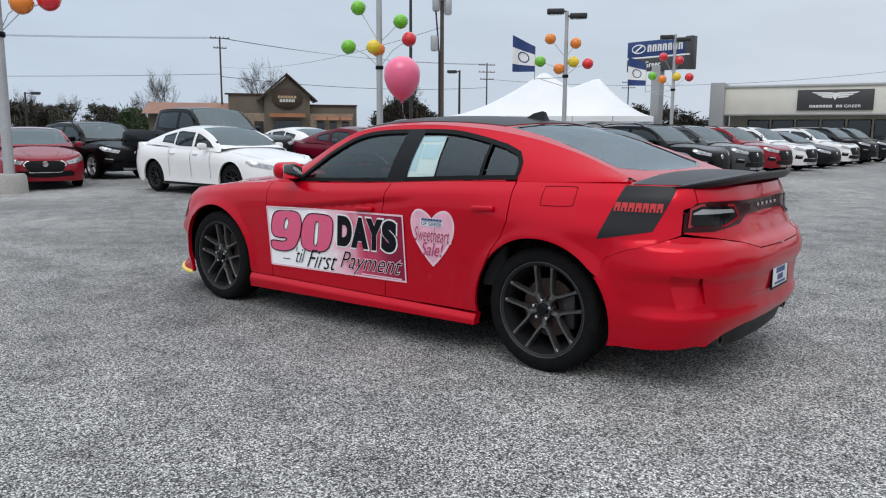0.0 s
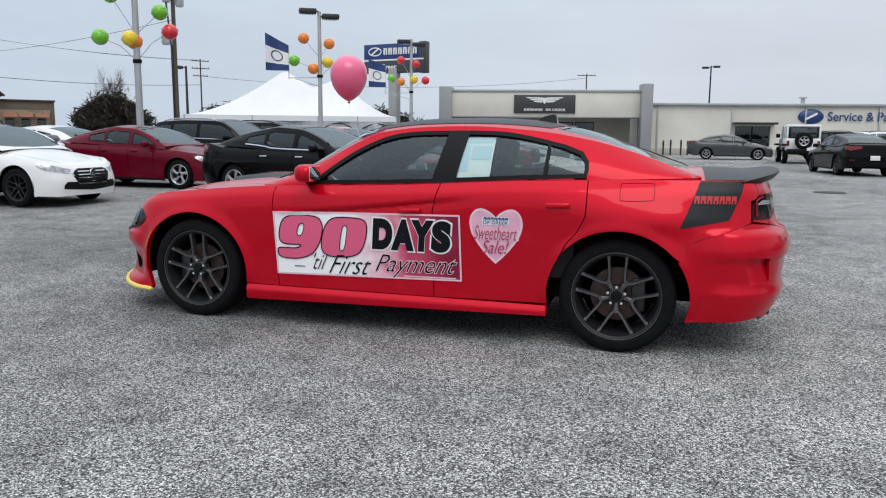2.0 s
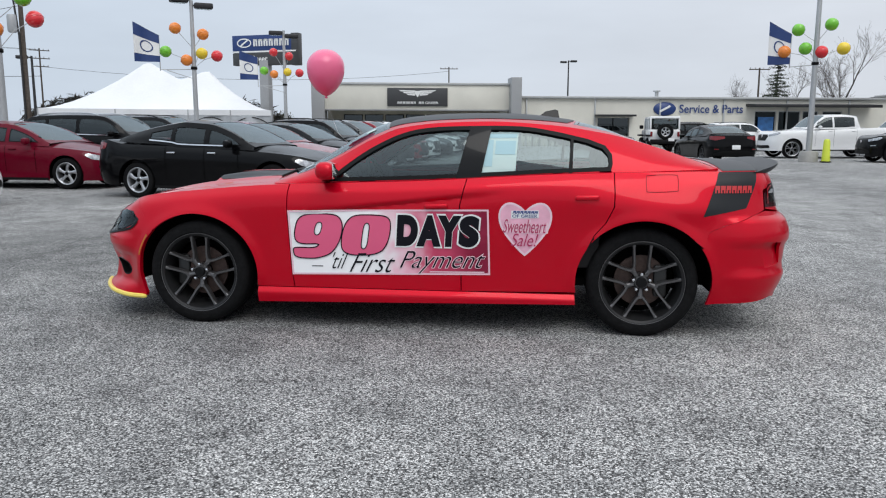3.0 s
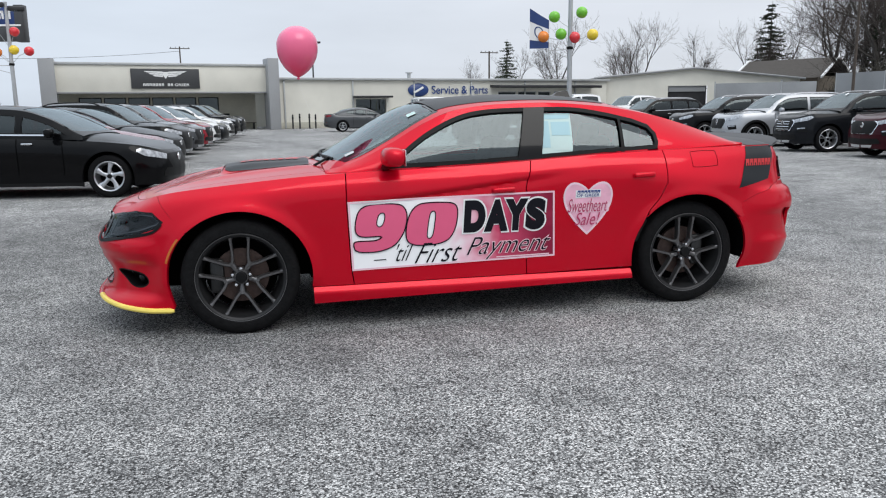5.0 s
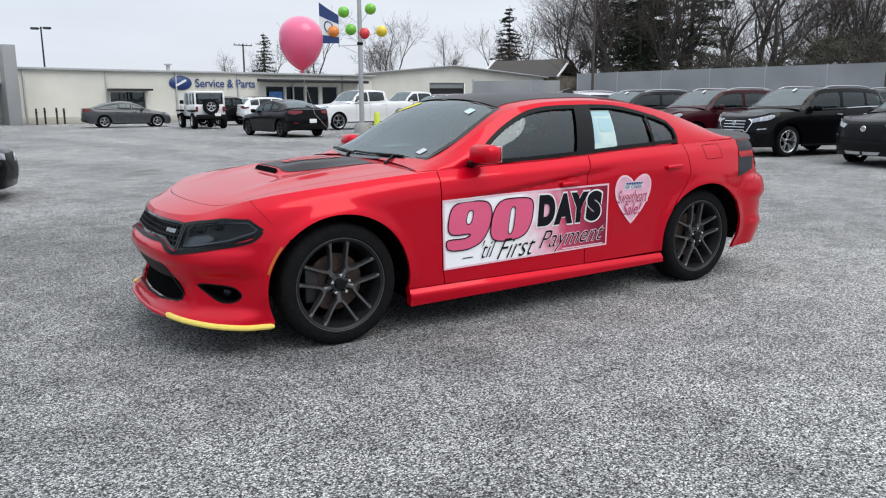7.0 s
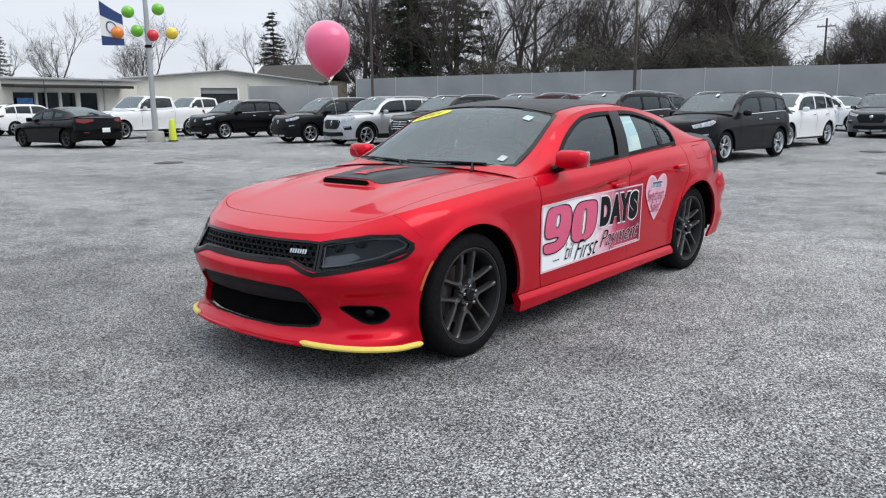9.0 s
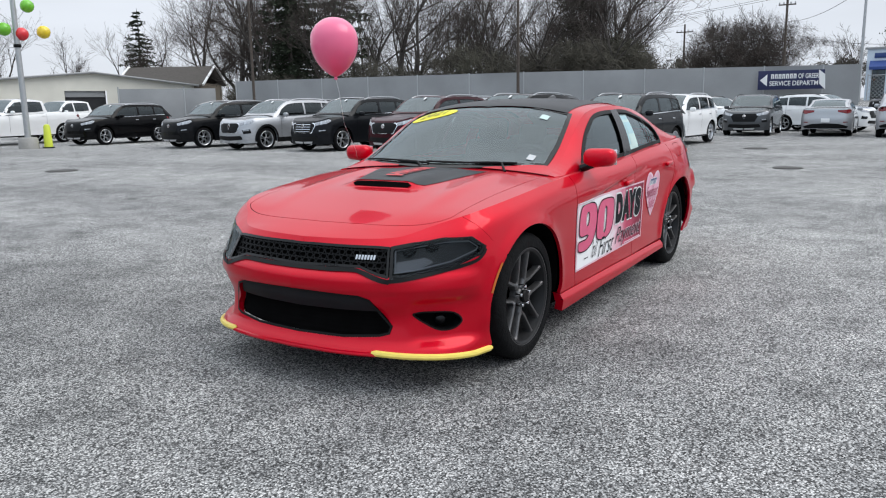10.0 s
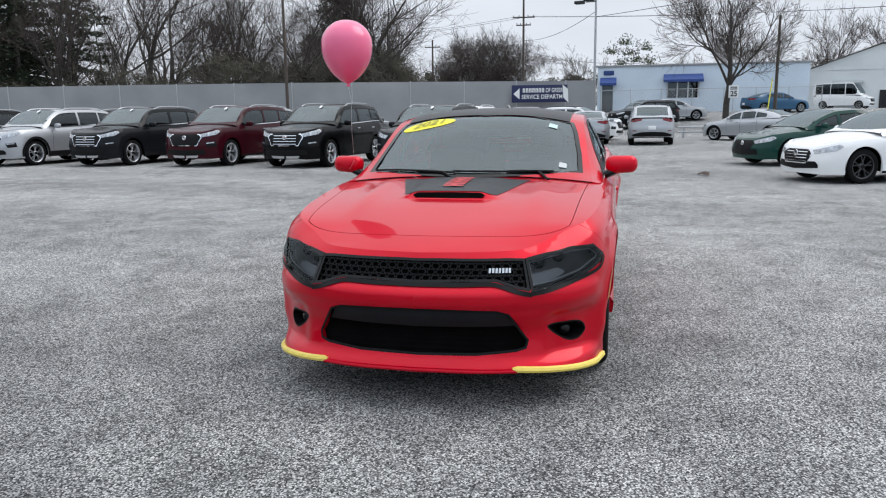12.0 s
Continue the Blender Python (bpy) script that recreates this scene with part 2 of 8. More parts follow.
def rbox(sx, sy, sz, r=0.02, seg=2, taper=1.0):
    """A box with rounded edges, its middle at the origin. taper: the top's size against the bottom's."""
    bm = bmesh.new()
    bmesh.ops.create_cube(bm, size=1)
    for v in bm.verts:
        k = taper if v.co.z > 0 else 1
        v.co = Vector((v.co.x * sx * k, v.co.y * sy * k, v.co.z * sz))
    if r > 0:
        bmesh.ops.bevel(bm, geom=list(bm.edges), offset=min(r, 0.49 * min(sx, sy, sz)), segments=seg, profile=0.5, affect="EDGES")
    bm.verts.index_update()
    out = [tuple(v.co) for v in bm.verts], [tuple(v.index for v in f.verts) for f in bm.faces]
    bm.free()
    return out


def at(vf, x=0, y=0, z=0, rx=0, ry=0, rz=0):
    m = pose(x, y, z, rx, ry, rz)
    return [tuple(m @ Vector(p)) for p in vf[0]], vf[1]


def mirror(vf):
    return [(x, -y, z) for x, y, z in vf[0]], [tuple(reversed(q)) for q in vf[1]]


def lathe(profile, n=32, close=False, axis="z"):
    """Turns a profile of (radius, height) about the axis."""
    v, f, k = [], [], len(profile)
    for i in range(n):
        a = 2 * math.pi * i / n
        for r, h in profile:
            p = (r * math.cos(a), r * math.sin(a), h)
            v.append(p if axis == "z" else (p[0], p[2], p[1]))
    for i in range(n):
        for j in range(k if close else k - 1):
            a, b = i * k + j, i * k + (j + 1) % k
            c, d = ((i + 1) % n) * k + (j + 1) % k, ((i + 1) % n) * k + j
            f.append((a, d, c, b) if axis == "z" else (a, b, c, d))
    return v, f


def tube(points, radius, n=8, caps=True):
    """A round bar along points. radius: one number, or one a point."""
    pts = [Vector(p) for p in points]
    rad = radius if isinstance(radius, (list, tuple)) else [radius] * len(pts)
    v, f = [], []
    side = None
    for i, p in enumerate(pts):
        d = (pts[min(i + 1, len(pts) - 1)] - pts[max(i - 1, 0)]).normalized()
        if side is None:
            side = d.orthogonal().normalized()
        side = (side - d * side.dot(d)).normalized()
        up = d.cross(side)
        for j in range(n):
            a = 2 * math.pi * j / n
            v.append(tuple(p + (side * math.cos(a) + up * math.sin(a)) * rad[i]))
    for i in range(len(pts) - 1):
        for j in range(n):
            f.append((i * n + j, i * n + (j + 1) % n, (i + 1) * n + (j + 1) % n, (i + 1) * n + j))
    if caps:
        f.append(tuple(reversed(range(n))))
        f.append(tuple(range((len(pts) - 1) * n, len(pts) * n)))
    return v, f


def pchip(xs, ys, x):
    """A smooth curve through the given values, with no overshoot."""
    xs, ys, x = np.asarray(xs, float), np.asarray(ys, float), np.asarray(x, float)
    if xs[0] > xs[-1]:
        xs, ys = xs[::-1], ys[::-1]
    h, d = np.diff(xs), np.diff(ys) / np.diff(xs)
    m = np.zeros(len(xs))
    m[0], m[-1] = d[0], d[-1]
    for i in range(1, len(xs) - 1):
        if d[i - 1] * d[i] > 0:
            w1, w2 = 2 * h[i] + h[i - 1], h[i] + 2 * h[i - 1]
            m[i] = (w1 + w2) / (w1 / d[i - 1] + w2 / d[i])
    i = np.clip(np.searchsorted(xs, x) - 1, 0, len(h) - 1)
    t = np.clip((x - xs[i]) / h[i], 0, 1)
    return ys[i] * (1 + 2 * t) * (1 - t) ** 2 + h[i] * m[i] * t * (1 - t) ** 2 + ys[i + 1] * t * t * (3 - 2 * t) + h[i] * m[i + 1] * t * t * (t - 1)


def catmull(pts, k=12, closed=False):
    """A smooth line through 2-D points."""
    p = [np.array(q, float) for q in pts]
    n, out = len(p), []
    for i in range(n if closed else n - 1):
        a, b, c, d = (p[(i - 1) % n] if closed or i else 2 * p[0] - p[1]), p[i], p[(i + 1) % n], (p[(i + 2) % n] if closed or i + 2 < n else 2 * p[-1] - p[-2])
        for j in range(k):
            t = j / k
            out.append(tuple(0.5 * (2 * b + (c - a) * t + (2 * a - 5 * b + 4 * c - d) * t * t + (3 * b - a - 3 * c + d) * t ** 3)))
    if not closed:
        out.append(tuple(p[-1]))
    return out


def inside(poly, x, y):
    p = np.asarray(poly, float)
    q = np.roll(p, -1, 0)
    hit = np.zeros(np.shape(x), bool)
    for (x0, y0), (x1, y1) in zip(p, q):
        if y0 != y1:
            cross = ((y0 > y) != (y1 > y)) & (x < (x1 - x0) * (y - y0) / (y1 - y0) + x0)
            hit ^= cross
    return hit


def patch(surface, poly, step=0.03, holes=(), offset=0.0, skirt=0.0, flip=False, vstep=None):
    """The piece of a surface that lies within an outline: a grid fitted to the outline and its holes.
    surface(u, v) gives the point for arrays u, v. offset: raised by that much. skirt: depth of the turned-in edge."""
    poly = np.asarray(poly, float)
    vstep = vstep or step
    u0, v0 = poly.min(0)
    u1, v1 = poly.max(0)
    nu, nv = max(2, int(math.ceil((u1 - u0) / step)) + 1), max(2, int(math.ceil((v1 - v0) / vstep)) + 1)
    du, dv = (u1 - u0) / (nu - 1), (v1 - v0) / (nv - 1)
    U, V = np.meshgrid(np.linspace(u0, u1, nu), np.linspace(v0, v1, nv), indexing="ij")
    cu, cv = (U[:-1, :-1] + du / 2), (V[:-1, :-1] + dv / 2)
    keep = inside(poly, cu, cv)
    for h in holes:
        keep &= ~inside(h, cu, cv)
    cells = np.argwhere(keep)
    if not len(cells):
        return [], []
    count = {}
    quads = []
    for i, j in cells:
        q = ((i, j), (i + 1, j), (i + 1, j + 1), (i, j + 1))
        quads.append(q)
        for a, b in zip(q, q[1:] + q[:1]):
            key = (a, b) if a < b else (b, a)
            count[key] = count.get(key, 0) + 1
    rim = {p for e, n in count.items() if n == 1 for p in e}
    segs = []
    for ring in (poly, *[np.asarray(h, float) for h in holes]):
        segs.append((ring, np.roll(ring, -1, 0)))
    A, B = np.concatenate([s[0] for s in segs]), np.concatenate([s[1] for s in segs])
    D = B - A
    L2 = (D * D).sum(1) + 1e-18
    pos = {}
    scale = np.array([1.0, du / dv])
    for p in {p for q in quads for p in q}:
        pos[p] = np.array([U[p], V[p]])
    for p in rim:
        w = pos[p]
        t = np.clip(((w - A) * D).sum(1) / L2, 0, 1)
        c = A + D * t[:, None]
        d = (((c - w) * scale) ** 2).sum(1)
        k = int(d.argmin())
        if d[k] < (1.3 * du) ** 2:
            pos[p] = c[k]
    rim_list = list(rim)
    if rim_list:
        R = np.array([pos[p] for p in rim_list])
        for i, c in enumerate(A):
            prev, nxt = A[i - 1], B[i]
            d = (((R - c) * scale) ** 2).sum(1)
            k = int(d.argmin())
            if d[k] < (0.7 * du) ** 2:
                turn = np.cross(np.append(c - prev, 0), np.append(nxt - c, 0))[2]
                if abs(turn) > 0.35 * np.linalg.norm(c - prev) * np.linalg.norm(nxt - c):
                    pos[rim_list[k]] = c
    keys = list(pos)
    index = {p: i for i, p in enumerate(keys)}
    uv = np.array([pos[p] for p in keys])

    def place(uvs):
        return np.stack(np.broadcast_arrays(*surface(uvs[:, 0], uvs[:, 1])), -1)

    xyz = place(uv)
    if offset or skirt:
        e = 1e-3
        tu = place(uv + [e, 0]) - place(uv - [e, 0])
        tv = place(uv + [0, e]) - place(uv - [0, e])
        nrm = np.cross(tu, tv)
        nrm /= np.linalg.norm(nrm, axis=1)[:, None] + 1e-12
        if flip:
            nrm = -nrm
        xyz = xyz + nrm * offset
    faces = [tuple(index[p] for p in (reversed(q) if flip else q)) for q in quads]
    verts = [tuple(p) for p in xyz]
    if skirt:
        low = {}
        for e, n in count.items():
            if n == 1:
                for p in e:
                    if p not in low:
                        low[p] = len(verts)
                        verts.append(tuple(xyz[index[p]] - nrm[index[p]] * skirt))
        for q in quads:
            for a, b in zip(q, q[1:] + q[:1]):
                if count[(a, b) if a < b else (b, a)] == 1:
                    f = (index[b], index[a], low[a], low[b])
                    faces.append(tuple(reversed(f)) if flip else f)
    return verts, faces


def ring(poly, inner):
    """An outline drawn in towards its middle: a scaled copy for frames."""
    p = np.asarray(poly, float)
    n = len(p)
    area = 0.5 * sum(p[i][0] * p[(i + 1) % n][1] - p[(i + 1) % n][0] * p[i][1] for i in range(n))
    s = 1 if area > 0 else -1
    out = []
    for i in range(n):
        a, b, c = p[i - 1], p[i], p[(i + 1) % n]
        d1, d2 = b - a, c - b
        n1 = np.array([-d1[1], d1[0]]) / (np.linalg.norm(d1) + 1e-9)
        n2 = np.array([-d2[1], d2[0]]) / (np.linalg.norm(d2) + 1e-9)
        m = n1 + n2
        m /= max(np.linalg.norm(m), 0.3)
        k = 1 / max(0.45, float(m @ n1))
        out.append(tuple(b + s * m * inner * k))
    return out


def strip(surface, line, width, offset=0.004, flip=False):
    """A narrow ribbon on a surface along a 2-D line."""
    p = np.asarray(line, float)
    d = np.gradient(p, axis=0)
    nrm = np.stack([-d[:, 1], d[:, 0]], 1)
    nrm /= np.linalg.norm(nrm, axis=1)[:, None] + 1e-12
    a, b = p + nrm * width / 2, p - nrm * width / 2

    def lift(q):
        e = 1e-3
        s = lambda w: np.stack(np.broadcast_arrays(*surface(w[:, 0], w[:, 1])), -1)
        n = np.cross(s(q + [e, 0]) - s(q - [e, 0]), s(q + [0, e]) - s(q - [0, e]))
        n /= np.linalg.norm(n, axis=1)[:, None] + 1e-12
        return s(q) + n * (-offset if flip else offset)

    A, B = lift(a), lift(b)
    n = len(p)
    return [tuple(q) for q in A] + [tuple(q) for q in B], [(i, i + 1, n + i + 1, n + i) for i in range(n - 1)]


def frame_strip(surface, poly, width, offset=0.004, flip=False, skirt=0.0):
    """A closed frame of the given width inside an outline."""
    o, i = np.asarray(poly, float), np.asarray(ring(poly, width), float)

    def lift(q, off):
        e = 1e-3
        s = lambda w: np.stack(np.broadcast_arrays(*surface(w[:, 0], w[:, 1])), -1)
        n = np.cross(s(q + [e, 0]) - s(q - [e, 0]), s(q + [0, e]) - s(q - [0, e]))
        n /= np.linalg.norm(n, axis=1)[:, None] + 1e-12
        return s(q) + n * (-off if flip else off)

    A, B = lift(o, offset), lift(i, offset)
    n = len(o)
    v = [tuple(q) for q in A] + [tuple(q) for q in B]
    f = [(k, (k + 1) % n, n + (k + 1) % n, n + k) for k in range(n)]
    if skirt:
        C, D = lift(o, offset - skirt), lift(i, offset - skirt)
        v += [tuple(q) for q in C] + [tuple(q) for q in D]
        f += [(k, 2 * n + k, 2 * n + (k + 1) % n, (k + 1) % n) for k in range(n)]
        f += [(n + k, n + (k + 1) % n, 3 * n + (k + 1) % n, 3 * n + k) for k in range(n)]
    return v, f


def text_mesh(words, size, shear=0.0, offset=0.0, extrude=0.002, spacing=1.0):
    """Letters of the built-in font as a flat mesh in x and y, from x = 0."""
    cu = bpy.data.curves.new("letters", "FONT")
    cu.body, cu.size, cu.shear, cu.offset, cu.extrude, cu.space_character = words, size, shear, offset, extrude, spacing
    cu.resolution_u = 6
    ob = bpy.data.objects.new("letters", cu)
    me = ob.to_mesh()
    v = [tuple(p.co) for p in me.vertices]
    f = [tuple(q.vertices) for q in me.polygons]
    ob.to_mesh_clear()
    bpy.data.objects.remove(ob)
    bpy.data.curves.remove(cu)
    return v, f


def fit_text(words, width, height, shear=0.0, offset=0.0, extrude=0.002, spacing=1.0):
    """Letters stretched to a width and height, lower left corner at the origin."""
    v, f = text_mesh(words, 1.0, shear, offset, 0.0, spacing)
    p = np.array(v)
    lo, hi = p.min(0), p.max(0)
    q = (p - lo) / np.maximum(hi - lo, 1e-6) * [width, height, 0]
    return [tuple(a) for a in q], f


# ---- car bodies ----
class Shell:
    """The lower body of a car, nose towards +x: a wall that runs round its plan from the nose's middle along the left side to the tail's middle.
    plan: half outline. cols: plan point numbers at which bottom, top and the inset at each level are given."""

    def __init__(self, plan, cols, bottom, top, levels, inset):
        line = np.array(catmull(plan, 16))
        s = np.concatenate([[0], np.cumsum(np.linalg.norm(np.diff(line, axis=0), axis=1))])
        self.s, self.px, self.py = s, line[:, 0], line[:, 1]
        self.length = s[-1]
        cs = s[[c * 16 for c in cols]]
        self.S = np.linspace(0, s[-1], 300)
        self.U = np.linspace(0, 1, 50)
        tab = np.array([pchip(levels, row, self.U) for row in inset])
        self.off = np.stack([pchip(cs, tab[:, j], self.S) for j in range(len(self.U))], 1)
        self.bot, self.tp = pchip(cs, bottom, self.S), pchip(cs, top, self.S)
        dx, dy = np.gradient(self.px, s), np.gradient(self.py, s)
        n = np.hypot(dx, dy)
        # outward normal of a line that runs nose to tail on the left side
        self.nx, self.ny = dy / n, -dx / n
        front = int(self.py.argmax())
        self.front = front

    def s_x(self, x):
        return np.interp(-np.asarray(x, float), -self.px, self.s)

    def s_front(self, y):
        return np.interp(y, self.py[: self.front + 1], self.s[: self.front + 1])

    def s_rear(self, y):
        return np.interp(-np.asarray(y, float), -self.py[self.front:], self.s[self.front:])

    def zt(self, s):
        return np.interp(s, self.S, self.tp)

    def zb(self, s):
        return np.interp(s, self.S, self.bot)

    def wall(self, s, z):
        s, z = np.asarray(s, float), np.asarray(z, float)
        sc = np.clip(s, 0, self.length)
        b, t = self.zb(sc), self.zt(sc)
        u = np.clip((z - b) / (t - b), 0, 1) * (len(self.U) - 1)
        k = sc / self.length * (len(self.S) - 1)
        i, j = np.minimum(k.astype(int), len(self.S) - 2), np.minimum(u.astype(int), len(self.U) - 2)
        a, c = k - i, u - j
        o = self.off
        off = o[i, j] * (1 - a) * (1 - c) + o[i + 1, j] * a * (1 - c) + o[i, j + 1] * (1 - a) * c + o[i + 1, j + 1] * a * c
        x, y = np.interp(sc, self.s, self.px), np.interp(sc, self.s, self.py)
        nx, ny = np.interp(sc, self.s, self.nx), np.interp(sc, self.s, self.ny)
        return x - nx * off, y - ny * off + (s - sc) * 0, z

    def side(self, x, z):
        return self.wall(self.s_x(x), z)

    def shoulder(self, n=240):
        s = np.linspace(0, self.length, n)
        return np.stack(self.wall(s, self.zt(s)), 1)


class Lid:
    """The top of the lower body: from the shoulder line up to a middle line. middle: (x, z) pairs; power: how flat the middle is."""

    def __init__(self, shell, middle, power=2.4):
        e = shell.shoulder()
        self.x, self.y, self.z = e[:, 0], np.maximum(e[:, 1], 1e-3), e[:, 2]
        self.mx, self.mz, self.power = [m[0] for m in middle], [m[1] for m in middle], power

    def edge(self, x):
        return np.interp(-x, -self.x, self.y), np.interp(-x, -self.x, self.z)

    def top(self, x, y):
        ye, ze = self.edge(x)
        zm = pchip(self.mx, self.mz, x)
        q = np.clip(np.abs(y) / ye, 0, 1)
        return x, y, ze + (zm - ze) * (1 - q ** self.power)

    def sheet(self, x, q):
        """The same top by x and the share of the half width, from 0 in the middle to 1 at the shoulder."""
        ye, _ = self.edge(x)
        return self.top(x, q * ye)


class Cabin:
    """The greenhouse: sides lean in from the belt to the roof rail, over which the roof and the slanted screens are drawn."""

    def __init__(self, belt, rail, crown, power=2.6):
        self.bx, self.by, self.bz = (np.array(c, float) for c in zip(*belt))
        self.rx, self.ry, self.rz = (np.array(c, float) for c in zip(*rail))
        self.cx, self.cz = (np.array(c, float) for c in zip(*crown))
        self.power = power

    def side(self, x, z):
        yb, zb = pchip(self.bx, self.by, x), pchip(self.bx, self.bz, x)
        yr, zr = pchip(self.rx, self.ry, x), pchip(self.rx, self.rz, x)
        t = (z - zb) / np.maximum(zr - zb, 0.02)
        bulge = 0.025 * np.clip(4 * t * (1 - t), 0, 1)
        return x, yb + (yr - yb) * np.clip(t, -0.3, 1.3) + bulge, z

    def top(self, x, y):
        yr, zr = pchip(self.rx, self.ry, x), pchip(self.rx, self.rz, x)
        zc = pchip(self.cx, self.cz, x)
        q = np.clip(np.abs(y) / yr, 0, 1.2)
        return x, y, zr + (zc - zr) * (1 - q ** self.power)


def circle(cx, cy, r, n=48, a0=0.0, a1=360.0):
    return [(cx + r * math.cos(radians(a0 + (a1 - a0) * i / n)), cy + r * math.sin(radians(a0 + (a1 - a0) * i / n))) for i in range(n + (a1 - a0 < 360))]

# ---- ground ----
def make_ground():
    xs = np.concatenate([[-900, -400, -200, -120], np.linspace(-80, 80, 65), [120, 200, 400, 900]])
    ys = np.concatenate([[-900, -400, -200, -120], np.linspace(-90, -8, 20), np.linspace(-7, 12, 39), [20, 40, 120, 400, 900]])
    v = [(x, y, ground_z(x, y)) for x in xs for y in ys]
    n = len(ys)
    f = [(i * n + j, (i + 1) * n + j, (i + 1) * n + j + 1, i * n + j + 1) for i in range(len(xs) - 1) for j in range(n - 1)]
    g = part("ground", (v, f), ASPHALT)
    tagged(g, "weathered grey asphalt car park with pale chippings", "ground", kind="structure")


make_ground()

# ---- the red sedan ----
def wheel_geo(radius, width, rim_r, spokes, style, detail=48):
    """Tyre, rim barrel, spokes, hub cap, nuts and disc of a wheel; the axle lies along y, the outer face towards +y."""
    w = width / 2
    tyre = lathe([(rim_r - 0.005, w * 0.80), (rim_r + 0.012, w * 0.98), (rim_r + 0.035, w * 1.0), (radius - 0.035, w * 0.98), (radius - 0.012, w * 0.88), (radius, w * 0.68),
                  (radius, w * 0.30), (radius - 0.008, w * 0.28), (radius - 0.008, w * 0.22), (radius, w * 0.2), (radius, -w * 0.2), (radius - 0.008, -w * 0.22), (radius - 0.008, -w * 0.28),
                  (radius, -w * 0.3), (radius, -w * 0.68), (radius - 0.012, -w * 0.88), (rim_r + 0.02, -w), (rim_r - 0.005, -w * 0.8)], detail, axis="y")
    rim = lathe([(rim_r - 0.006, w * 0.80), (rim_r + 0.004, w * 0.9), (rim_r - 0.002, w * 0.93), (rim_r - 0.016, w * 0.86), (rim_r - 0.03, w * 0.5), (rim_r - 0.045, -w * 0.2), (rim_r - 0.03, -w * 0.9)], detail, axis="y")
    sp = Geo()
    face = w * 0.78
    for i in range(spokes):
        a = 360 / spokes * i + (270 if style == "fork" else 90)
        if style == "fork":
            ca, sa = math.cos(radians(a)), math.sin(radians(a))
            k_ = rim_r / .275
            stem = [Vector((r * ca, face - 0.030 + 0.030 * (r / rim_r), r * sa)) for r in (.040 * k_, .080 * k_, .112 * k_)]
            sp.add(bar(stem, [.030 * k_, .032 * k_, .050 * k_], 0.05))
            for k in (-1, 1):
                pts = [(0.096, .006), (0.111, .020), (0.130, .036), (0.165, .058), (0.21, .086), (0.236, .102), (0.248, .111)]
                line = [Vector(((r * ca - k * o * sa) * k_, face - 0.030 + 0.036 * (r / .275), (r * sa + k * o * ca) * k_)) for r, o in pts]
                wid = [q * k_ for q in (0.018, 0.021, 0.020, 0.019, 0.019, 0.028, 0.060)]
                sp.add(bar(line, wid, 0.045))
        elif style == "star":
            line = [Vector((r * math.cos(radians(a + d)), face - 0.01, r * math.sin(radians(a + d)))) for r, d in ((0.03, 0), (0.12, 2), (rim_r - 0.012, 9))]
            sp.add(bar(line, [0.06, 0.05, 0.09], 0.03))
        else:
            for k in (-1, 1):
                line = [Vector((r * math.cos(radians(a + d)), face - 0.012, r * math.sin(radians(a + d)))) for r, d in ((0.04, 6 * k), (0.11, 6 * k), (rim_r - 0.012, 12 * k))]
                sp.add(bar(line, [0.03, 0.022, 0.03], 0.028))
    hub = (.042, .052, .058) if style == "fork" else (.05, .068, .075)
    sp.add(lathe([(0.0, face - .012), (hub[0], face - 0.014), (hub[1], face - 0.03), (hub[2], face - 0.07), (0.0, face - 0.08)], 24, axis="y"))
    cap = lathe([(0.0, face + 0.012), (0.03, face + 0.011), (0.036, face + 0.004), (0.036, face - 0.01)], 20, axis="y")
    nuts = []
    for i in range(5):
        a = radians(72 * i + 54 + 36)
        nuts.append(at(lathe([(0.0, 0.024), (0.009, 0.022), (0.0125, 0.012), (0.0125, -0.02)], 10, axis="y"), 0.056 * math.cos(a), face - 0.012, 0.056 * math.sin(a)))
    disc = lathe([(0.06, face - 0.085), (0.172, face - 0.085), (0.172, face - 0.11), (0.06, face - 0.11)], 32, axis="y")
    back = lathe([(0.0, -w * 0.5), (rim_r - 0.05, -w * 0.5)], 24, axis="y")
    return tyre, rim, sp.get(), cap, nuts, disc, back


def bar(line, widths, depth):
    """A flat bar of varying width on a wheel's face, rounded at its front edges."""
    v, f = [], []
    n = len(line)
    for i, p in enumerate(line):
        d = (line[min(i + 1, n - 1)] - line[max(i - 1, 0)]).normalized()
        side = d.cross(Vector((0, 1, 0))).normalized() * widths[i] / 2
        out_ = Vector((0, 1, 0))
        for k, h in ((-1, -depth), (-1, -0.008), (-0.6, 0.0), (0.6, 0.0), (1, -0.008), (1, -depth)):
            v.append(tuple(p + side * k + out_ * h))
    for i in range(n - 1):
        for j in range(5):
            f.append((i * 6 + j, i * 6 + j + 1, (i + 1) * 6 + j + 1, (i + 1) * 6 + j))
    return v, f


